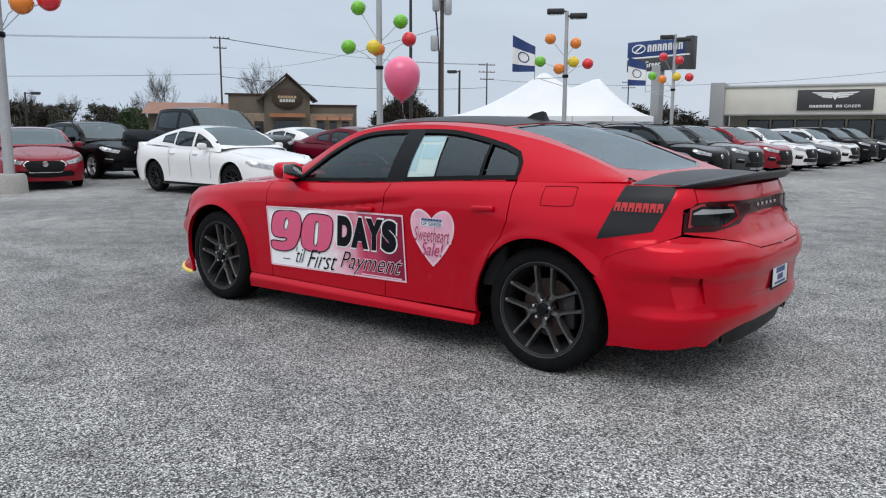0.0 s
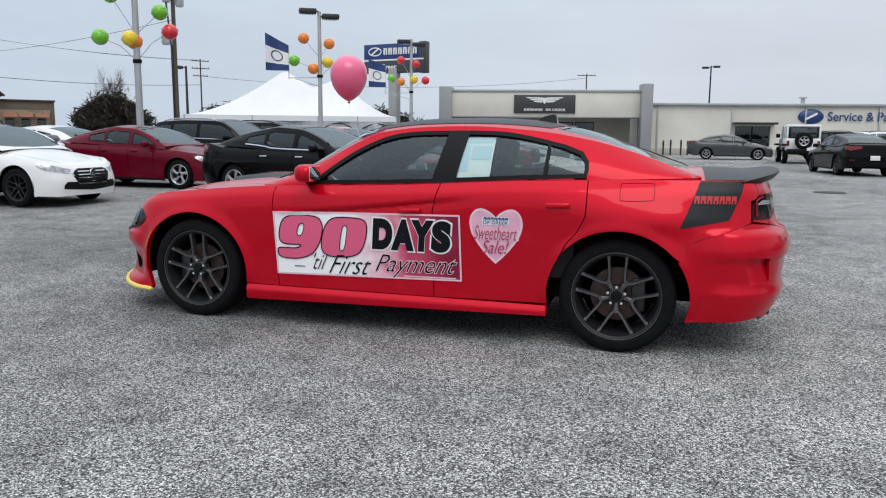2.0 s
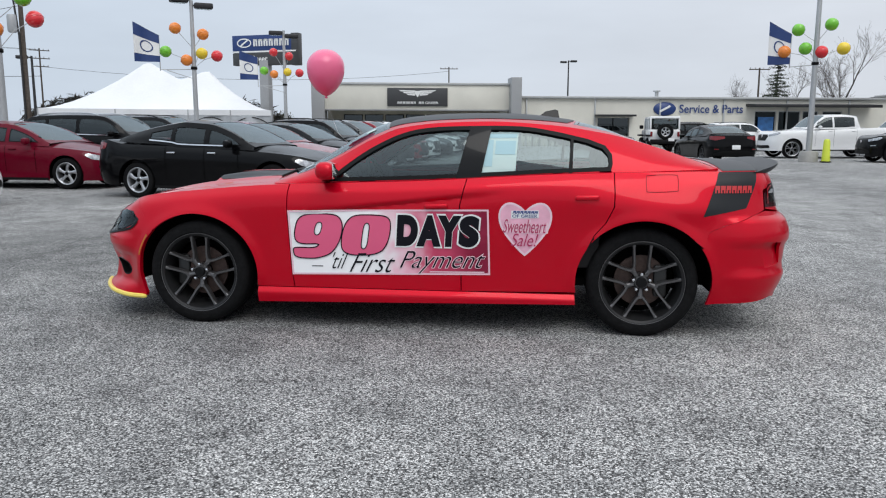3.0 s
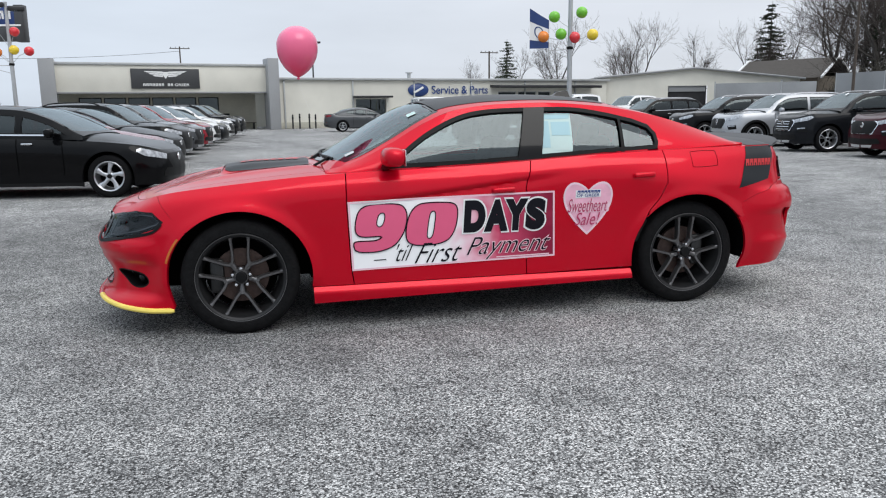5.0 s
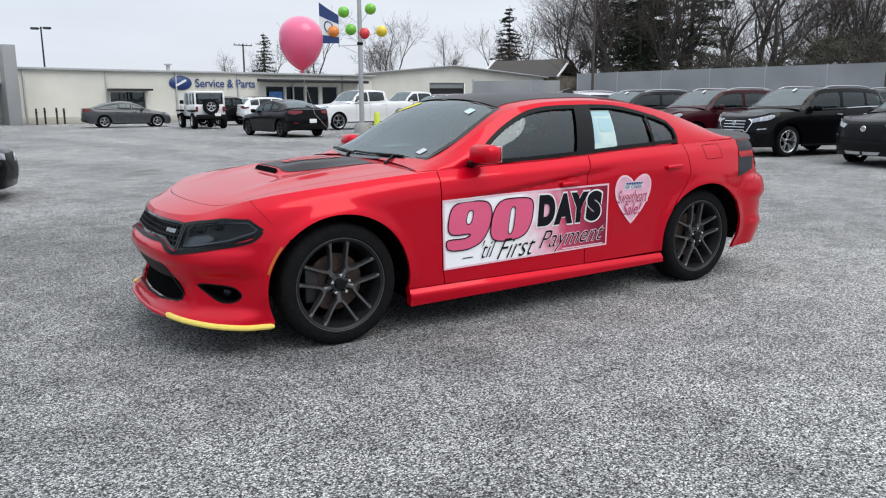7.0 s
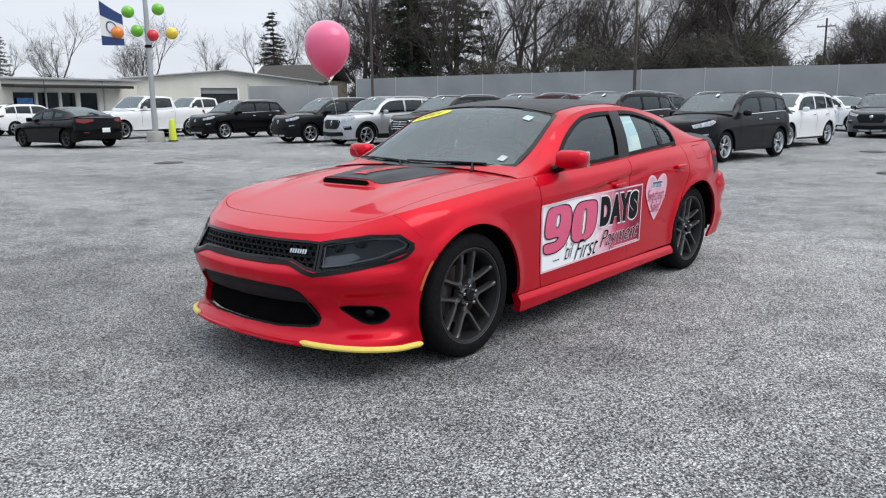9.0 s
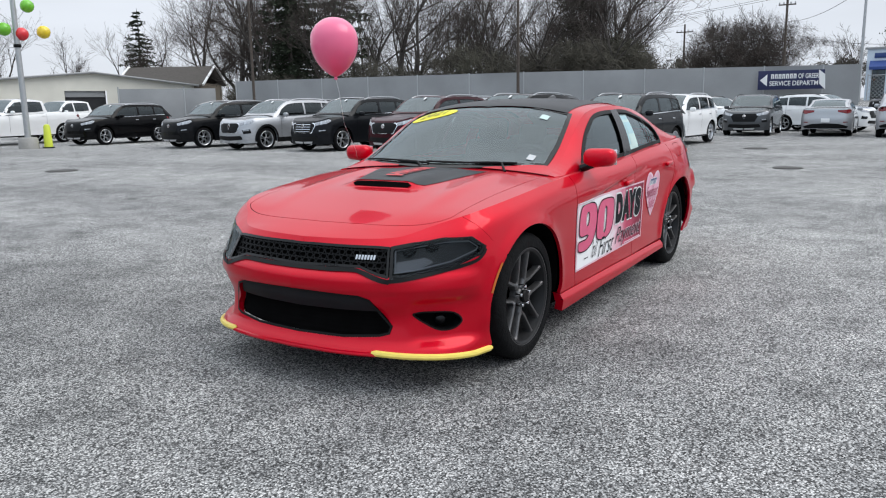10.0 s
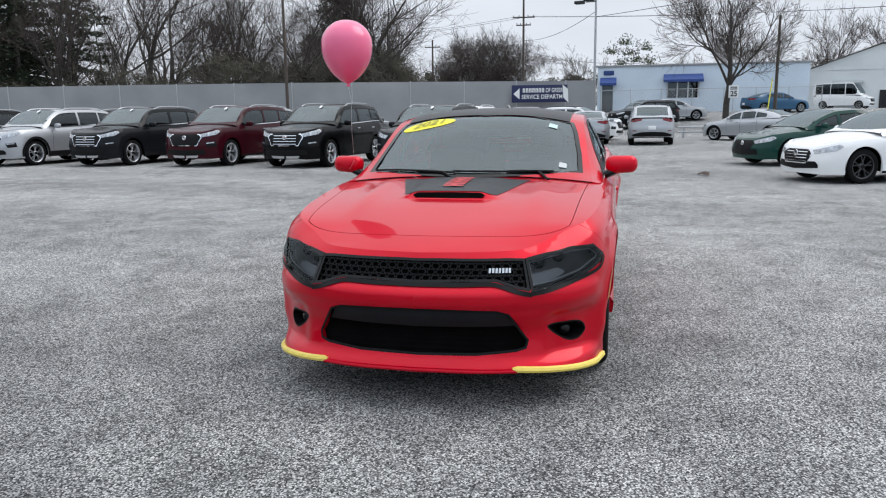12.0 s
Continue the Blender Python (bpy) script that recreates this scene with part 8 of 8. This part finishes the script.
    part("post", tube([(0, .03, 0), (0, .03, 2.3)], .03, 6), POLE_GREY, sp)
    pl_ = part("plate", at(rbox(.61, .02, .76, .01), 0, 0, 1.95), LETTER_WHITE, sp)
    part("numerals", at(sign_text("25", .40, .34), -.20, -.014, 1.66), INK, pl_, smooth=False)
    for zz in (2.22, 2.11):
        part("word_bar", at(rbox(.42, .006, .06, 0), 0, -.013, zz), INK, pl_)
    rf = thing("rail_fence", pose(-34.7, 4.3, ground_z(-34.7, 6)), "low galvanised steel rail fence at the lot edge", "fence")
    for i in range(6):
        part("post", tube([(0, 2.4 * i, -.2), (0, 2.4 * i, .62)], .05, 8), POLE_GREY, rf)
    for zz in (.32, .56):
        part("rail", tube([(.05, -.3, zz), (.05, 12.3, zz)], .045, 8), POLE_GREY, rf)
    cf = thing("chain_link_fence", pose(-54.0, -.2, 1.1), "galvanised chain-link fence before the blue shop", "fence")
    for i in range(8):
        part("post", tube([(0, 2.2 * i, -.4), (0, 2.2 * i, 1.85)], .03, 6), POLE_GREY, cf)
    part("top_rail", tube([(0, 0, 1.8), (0, 15.4, 1.8)], .022, 6), POLE_GREY, cf)
    net = Geo()
    for i in range(-7, 62):
        a0, a1 = max(0, .25 * i), min(15.4, .25 * i + 1.75)
        net.add(tube([(0, a0, a0 - .25 * i), (0, a1, a1 - .25 * i)], .006, 3)).add(tube([(.01, a0, 1.75 - (a0 - .25 * i)), (.01, a1, 1.75 - (a1 - .25 * i))], .006, 3))
    part("wire_netting", net, POLE_GREY, cf)
    for x_, y_, r_ in ((-5.2, -14.05, .34), (-12.3, .5, .30), (-19.2, -1.3, .34)):
        dc = thing("drain_cover", pose(x_, y_, ground_z(x_, y_) + .004), "round dark iron drain cover set in the asphalt", "drain cover", "drain covers")
        part("lid", lathe([(0, .012), (r_ * .86, .012), (r_ * .88, .006)], 24), IRON, dc)
        part("ring", lathe([(r_ * .90, .004), (r_ * .90, .014), (r_, .014), (r_ * 1.03, .0)], 24), IRON, dc)
    lf = thing("fallen_scrap", pose(-11.8, 2.87, ground_z(-11.8, 2.87)), "small crumpled brown scrap on the asphalt", "litter")
    part("sheet", ([(-.1, -.12, .01), (.09, -.14, .05), (.12, .10, .015), (-.08, .13, .07), (0, 0, .10)], [(0, 1, 4), (1, 2, 4), (2, 3, 4), (3, 0, 4)]), TIMBER, lf, smooth=False)
    utility(25.8, -32.2, 13.0, [(10.2, 2.0)], 40, True)
    utility(68.3, -96.5, 12.3, [(12.0, 2.6), (10.9, 2.6), (9.8, 2.2)], 45)
    utility(80.3, -55.4, 13.2, [(13.0, 2.4), (11.8, 1.6)], 60)
    utility(60.0, -130.0, 11.0, [(10.8, 2.4), (9.8, 2.4)], 20)
    utility(14.0, -125.0, 11.5, [(11.2, 3.0)], 10)
    utility(-28.0, -95.0, 8.8, [(8.6, 2.6)], 10)
    utility(-79.8, -9.0, 14.0, [(11.4, 2.4), (10.6, 1.6)], 90, False)
    utility(-92.0, -22.0, 10.5, [(9.6, 2.0)], 90)

    def wire(a, b, sag, r=.02):
        pts = [tuple(Vector(a).lerp(Vector(b), k) - Vector((0, 0, sag * 4 * k * (1 - k)))) for k in np.linspace(0, 1, 17)]
        w_ = thing("power_line", pose(0, 0, 0), "thin dark overhead line between utility poles", "cable", "overhead lines")
        part("line", tube(pts, r, 4), TRIM, w_)
    for k in (-.9, 0, .9):
        wire((80.3, -55.4 + k, 13.05), (120, 40 + k, 12.5), 1.5, .016)
        wire((80.3, -55.4 + k, 13.05), (68.3, -96.5 + k, 12.1), .8, .016)
    wire((80.3, -55.4, 8.6), (125, 30, 7.9), 1.2, .03)
    wire((80.3, -55.4, 8.3), (68.3, -96.5, 8.5), .8, .04)
    for k in (0, .6):
        wire((25.8, -32.2, 10.3 + k), (78, 16, 10.8 + k), 1.3, .012)
    wire((25.8, -32.2, 7.6), (80.3, -55.4, 9.5), 1.0, .015)
    wire((68.3, -96.5, 9.8), (14.0, -125, 10.8), 1.6, .03)
    for k in (-.8, .8):
        wire((-79.8, -9 + k, 11.5), (-75, 60 + k, 12.5), 1.2, .02)
        wire((-79.8, -9 + k, 11.5), (-92, -60 + k, 11.0), 1.2, .02)
    wire((-79.8, -9, 9.0), (-53.6, -.65, 8.6), .6, .02)
    wire((-53.6, -.65, 8.2), (-30, 40, 13.0), .8, .025)
    wire((-79.8, -9, 8.0), (-57, 3, 5.0), .5, .02)


def make_pink_balloon():
    b = thing("pink_balloon", pose(1.05, -.80, 1.875), "large glossy pink latex balloon tied to the red sedan", "balloon")
    r = .185
    prof = [(0.0, -.275), (.012, -.272), (.016, -.262), (.010, -.252), (.045, -.235), (.105, -.185), (.150, -.12), (.177, -.05), (r, .02), (.178, .085), (.145, .145), (.09, .19), (.04, .207), (0, .21)]
    sm = [(max(0, a), h) for a, h in catmull(prof, 4)]
    part("skin", lathe([(a * .9, h * .88) for a, h in sm], 36), mat("pink_latex", (.80, .14, .27), rough=.22, coat=.5, grain=.03, scale=6), b)
    part("ribbon", tube([(0, 0, -.235), (-.02, .01, -.33), (-.10, -.02, -.55), (-.30, -.08, -.75), (-.42, -.16, -.82)], .0008, 4), WHITE, b)
    part("knot", lathe([(0, .015), (.014, .008), (.016, -.006), (.0, -.02)], 8), mat("pink_knot", (.6, .08, .16), rough=.4), b)


make_dealership()
make_garage()
make_fence()
make_restaurant()
make_blue_building()
make_tent()
make_pylon()
make_poles()
make_pink_balloon()

# ---- trees ----
BARK = mat("grey_brown_bark", (.052, .045, .040), rough=.95, grain=.3, scale=6, stain=.15, bump=.4, bump_scale=10)
TWIG = mat("twig_brown", (.055, .043, .037), rough=.95, grain=.25, scale=3)
NEEDLE = mat("dark_conifer_needles", (.034, .046, .026), rough=.9, grain=.4, scale=3, stain=.3)
SHRUB = mat("brown_winter_thicket", (.085, .07, .058), rough=.95, grain=.4, scale=1.5, stain=.35, stain_scale=.2, second=(.035, .038, .024))
EVERGREEN = mat("evergreen_leaves", (.05, .075, .03), rough=.8, grain=.4, scale=2, stain=.3)


def bare_tree(height, seed, spread=1.0, levels=4, forks=3, lean=.0):
    """Trunk and limbs, and a crown of fine twigs, grown by forking."""
    rnd = random.Random(seed)
    limbs, twigs = Geo(), Geo()

    def grow(p, d, length, r, level):
        n = 4 if level < 2 else 3
        pts, rad = [p], [r]
        q, dd = p.copy(), d.copy()
        for i in range(n):
            dd = (dd + Vector((rnd.uniform(-1, 1), rnd.uniform(-1, 1), rnd.uniform(-.3, .7))) * (.10 + .05 * level)).normalized()
            q = q + dd * length / n
            pts.append(q.copy())
            rad.append(max(r * (1 - .42 * (i + 1) / n), .009))
        (limbs if level < 3 else twigs).add(tube(pts, rad, 8 if level == 0 else 5 if level < 3 else 3, caps=False))
        if level >= levels:
            return
        kids = forks + (2 if level == 0 else 0) + (1 if level >= 2 else 0)
        for i in range(kids):
            k = rnd.uniform(.35, 1.0) if i else 1.0
            at_ = pts[0].lerp(pts[-1], k) if k < 1 else pts[-1]
            idx = min(int(k * n), n)
            at_ = pts[idx]
            ang = rnd.uniform(.25, .75) * spread if i else rnd.uniform(.05, .3)
            axis = dd.orthogonal().normalized()
            axis.rotate(Matrix.Rotation(rnd.uniform(0, 2 * math.pi), 3, dd))
            nd = dd.copy()
            nd.rotate(Matrix.Rotation(ang, 3, axis))
            nd = (nd + Vector((0, 0, .06))).normalized()
            grow(at_, nd, length * rnd.uniform(.58, .8), rad[idx] * (.58 if i else .82), level + 1)
    grow(Vector((0, 0, 0)), Vector((lean, 0, 1)).normalized(), height * .30, height * .0145, 0)
    return limbs, twigs


def conifer(height, seed, width=.22, dens=1.0, bare=.18):
    """A straight trunk with whorls of drooping boughs of many small needle blades."""
    rnd = random.Random(seed)
    trunk = Geo().add(tube([(0, 0, 0), (.05, .03, height * .5), (0, 0, height)], [height * .016, height * .010, .02], 8))
    leaf = Geo()
    v, f = [], []
    n = int(52 * dens)
    for i in range(n):
        z = height * (bare + (1 - bare) * i / n)
        reach = height * width * (1 - (i / n)) ** .8 * rnd.uniform(.6, 1.15) + .25
        for k in range(5):
            a = rnd.uniform(0, 2 * math.pi)
            dx, dy = math.cos(a), math.sin(a)
            droop = rnd.uniform(-.25, .12)
            trunk.add(tube([(0, 0, z), (dx * reach, dy * reach, z + droop * reach)], [.03, .008], 3, caps=False))
            m = max(3, int(reach * 5))
            for j in range(m):
                t = (j + .6) / m
                for s in range(3):
                    c = Vector((dx * reach * t + rnd.uniform(-.22, .22), dy * reach * t + rnd.uniform(-.22, .22), z + droop * reach * t + rnd.uniform(-.18, .12)))
                    e1 = Vector((rnd.uniform(-1, 1), rnd.uniform(-1, 1), rnd.uniform(-.5, .3))).normalized() * rnd.uniform(.18, .34)
                    e2 = e1.orthogonal().normalized() * rnd.uniform(.05, .11)
                    b = len(v)
                    v += [tuple(c - e1), tuple(c + e2), tuple(c + e1), tuple(c - e2)]
                    f.append((b, b + 1, b + 2, b + 3))
    leaf.add((v, f))
    return trunk, leaf


def leaf_cloud(seed, size, count, blade=.3, thin=1.0):
    """Many small blades gathered in loose clumps within an uneven mound."""
    rnd = random.Random(seed)
    v, f = [], []
    sx, sy, sz = size
    clumps = [(rnd.uniform(-sx, sx), rnd.uniform(-sy, sy), sz * rnd.random() ** .8, rnd.uniform(.5, 1.1)) for _ in range(max(6, count // 60))]
    for i in range(count):
        cx, cy, cz, cr = rnd.choice(clumps)
        lim = sz * (1 - .55 * (abs(cx) / sx) ** 2)
        c = Vector((cx + rnd.gauss(0, .5) * cr, cy + rnd.gauss(0, .5) * cr, min(cz, lim) + rnd.gauss(0, .45) * cr))
        if c.z < 0:
            c.z = -c.z
        e1 = Vector((rnd.gauss(0, 1), rnd.gauss(0, 1), rnd.gauss(0, 1))).normalized() * blade * rnd.uniform(.6, 1.3)
        e2 = e1.orthogonal().normalized() * blade * rnd.uniform(.2, .45) * thin
        b = len(v)
        v += [tuple(c - e1), tuple(c + e2), tuple(c + e1), tuple(c - e2)]
        f.append((b, b + 1, b + 2, b + 3))
    return v, f


def make_tree(name, limbs, crown, m, label, group, crown_mat, flat=False):
    t = thing(name, m, label, "tree", group)
    part("trunk", limbs, BARK, t)
    part("crown", crown, crown_mat, t, smooth=not flat)
    return t


def make_plants():
    rnd = random.Random(11)
    WOOD = "trees behind the fence"
    kinds = [bare_tree(17, 3, 1.3, 5), bare_tree(16, 8, 1.5, 5), bare_tree(19, 21, 1.15, 5), bare_tree(15, 34, 1.6, 5)]
    models = [make_tree("bare_tree", *k, pose(x, y, ground_z(x, y), 0, 0, r), "tall leafless winter tree behind the grey fence", WOOD, TWIG) for k, (x, y, r) in zip(kinds, ((-50, -38, 0), (-53, -28, 40), (-56, -20, 80), (-57, -18, 120)))]
    spots = [(-46, -47), (-50, -52), (-47, -41), (-49, -33), (-51, -23), (-55, -33), (-53, -45), (-58, -26), (-52, -17), (-60, -21), (-62, -34), (-64, -24), (-57, -40), (-66, -44), (-59, -50), (-62, -20), (-58, -19.5), (-70, -30), (-70, -25), (-68, -52), (-74, -38), (-75, -24)]
    for i, (x, y) in enumerate(spots):
        s = rnd.uniform(.8, 1.25)
        c = copy_thing(models[i % 4], pose(x, y, ground_z(x, y), 0, 0, rnd.uniform(0, 360)))
        c.scale = (s, s, s * rnd.uniform(.9, 1.1))
    # far thin ones over the garage roof
    slim = make_tree("bare_tree", *bare_tree(15, 57, 1.2, 5, 3), pose(-44, -88, .1), "slender leafless tree beyond the garage", "trees beyond the garage", TWIG)
    for x, y, s in ((-38, -96, 1.1), (-48, -92, 1.05), (-56, -90, .9), (-33, -100, .8), (-63, -88, 1.0), (-25, -92, .62), (-70, -92, 1.2)):
        copy_thing(slim, pose(x, y, .1, 0, 0, rnd.uniform(0, 360))).scale = (s, s, s)
    c1 = make_tree("conifer", *conifer(15, 4, .23, .40, .25), pose(-66, -89.2, .1), "tall dark evergreen conifer beyond the garage", "evergreens", NEEDLE, True)
    c2 = make_tree("conifer", *conifer(17, 9, .23, .8, .12), pose(-54.3, -50.4, 1.0), "broad dark evergreen behind the fence", "evergreens", NEEDLE, True)
    for m, x, y, s in ((c1, -27, -84, .62), (c2, -49.5, -47.0, 1.05), (c1, -57, -47.5, 1.25)):
        copy_thing(m, pose(x, y, ground_z(x, y), 0, 0, rnd.uniform(0, 360))).scale = (s, s, s)
    oak = make_tree("bare_tree", *bare_tree(27, 5, 1.75, 5, 4), pose(-70, -82, .1, 0, 0, 30), "large spreading leafless oak beside the dark-roofed house", WOOD, TWIG)
    for x, y, r_, s in ((-51.8, -56, 80, .85), (-52.9, -55.2, 200, .8), (-56, -33, 140, .62)):
        copy_thing(oak, pose(x, y, ground_z(x, y), 0, 0, r_)).scale = (s, s, s)
    ivy = bare_tree(13, 66, .9, 4, 3)
    iv = Geo()
    for i, (x, y, z, w_) in enumerate(((0, 0, 1.0, 1.0), (.3, .2, 3.2, 1.1), (-.2, .3, 5.2, 1.0), (.2, -.4, 7.0, .8), (0, .2, 8.6, .5))):
        iv.add(at(leaf_cloud(300 + i, (w_, w_, 1.6), 700, .2, .7), x, y, z))
    make_tree("ivy_clad_tree", ivy[0], iv, pose(-53.6, -20.9, ground_z(-53.6, -20.9)), "ivy-covered tree behind the grey fence", WOOD, SHRUB, True)
    # undergrowth along the back of the fence
    for i, (x, y, sx, h) in enumerate(((-45, -44, 4.5, 3.6), (-47, -36, 4.5, 4.2), (-49, -28, 4.5, 4.8), (-51, -20.5, 4.5, 5.0), (-54, -18, 3.0, 5.2), (-56, -17.5, 2.2, 5.0), (-58, -30, 7, 5.5), (-60, -24, 4.5, 5.5))):
        t = part("thicket", at(leaf_cloud(40 + i, (sx, 2.2, h), 7000, .42, .16), x, y, ground_z(x, y) * .8, 0, 0, 105), SHRUB, smooth=False)
        tagged(t, "tangled brown winter undergrowth behind the fence", "thicket", kind="stuff")
    for i, (x, y, sx, h) in enumerate(((-60, -55, 8, 11), (-66, -44, 8, 12), (-66, -33, 8, 12), (-70, -29, 5, 11), (-72, -28, 5, 9))):
        t = part("woodland", at(leaf_cloud(140 + i, (sx, 3.0, h), 4500, .55, .055), x, y, ground_z(x, y) * .8, 0, 0, 115), TWIG, smooth=False)
        tagged(t, "fine brown winter twigs of the far wood", "woodland", kind="stuff")
    # the round tree, the cedar and the street tree by the blue shop
    rt = bare_tree(12.5, 71, 1.45, 5, 4)
    rt[1].add(at(leaf_cloud(71, (3.6, 3.6, 5.5), 3500, .6, .045), 0, 0, 3.2))
    r0 = make_tree("bare_tree", *rt, pose(-88, -14.5, .9), "round bushy leafless tree beyond the fence", "street trees", TWIG)
    for x, y, s in ((-87, -11.2, 1.0), (-89, -17.6, 1.05), (-90, -13.0, 1.1), (-86, -15.8, .95)):
        copy_thing(r0, pose(x, y, .9, 0, 0, rnd.uniform(0, 360))).scale = (s * 1.1, s * 1.1, s)
    st = bare_tree(14.5, 95, 1.35, 5, 4)
    make_tree("bare_tree", *st, pose(-47.2, 7.9, ground_z(-47.2, 7.9)), "large leafless street tree before the blue shop", "street trees", TWIG)
    ot = bare_tree(9.5, 14, 1.3, 5, 3)
    make_tree("bare_tree", *ot, pose(-86, -3.2, 1.1), "small leafless tree behind the blue shop", "street trees", TWIG)
    lt = bare_tree(8.5, 19, 1.0, 3, 3)
    g = Geo()
    for i, (x, y, z) in enumerate(((0, 0, 6.5), (.9, .6, 5.6), (-.8, -.9, 5.4), (.2, 1.6, 6.9), (-.2, -1.9, 6.6), (.4, 2.2, 5.3), (0, -.6, 7.6))):
        g.add(at(leaf_cloud(200 + i, (.45, .45, .6), 170, .16), x, y, z))
    make_tree("evergreen_tree", lt[0], g, pose(-86, 2.4, 1.1), "evergreen tree in loose dark clumps", "street trees", EVERGREEN, True)
    fr = bare_tree(11, 27, 1.2, 5, 3)
    f0 = make_tree("bare_tree", *fr, pose(-98, 26, 1.2), "distant leafless tree beyond the warehouse", "distant trees", TWIG)
    for x, y, s in ((-99, 33, 1.4), (-104, 20, 1.3), (-96, 10, .8), (-110, 30, 1.6), (-100, 40, 1.5), (-101, 16, 1.1), (96, -74, 1.4), (104, -62, 1.2), (80, -90, 1.2), (92, -108, .7), (125, -50, .9), (135, -62, .9), (130, -74, 1.0), (118, -80, .9), (70, -118, .7), (60, -124, .7)):
        copy_thing(f0, pose(x, y, ground_z(x, y), 0, 0, rnd.uniform(0, 360))).scale = (s, s, s)
    for i, (x, y, sx, h, m_) in enumerate(((112, -34, 6, 7.5, EVERGREEN), (104, -22, 6, 6.5, EVERGREEN), (118, -46, 7, 5.0, SHRUB), (96, -52, 1.3, 3.6, EVERGREEN), (69, -78, 4, 5.5, SHRUB), (58, -92, 8, 5.0, SHRUB), (44, -104, 9, 5.0, SHRUB), (130, -60, 14, 5.5, SHRUB), (-103, 28, 12, 6, SHRUB), (-100, 0, 12, 5, SHRUB), (-96, -30, 12, 6, SHRUB))):
        t = part("thicket", at(leaf_cloud(80 + i, (sx, 2.5, h), 4200 if x < 0 else 8000, .42 if x < 0 else .62, .45), x, y, ground_z(x, y), 0, 0, 50 if x > 0 else 100), m_, smooth=False)
        tagged(t, "distant shrubs and trees along the road", "thicket", kind="stuff")


make_plants()
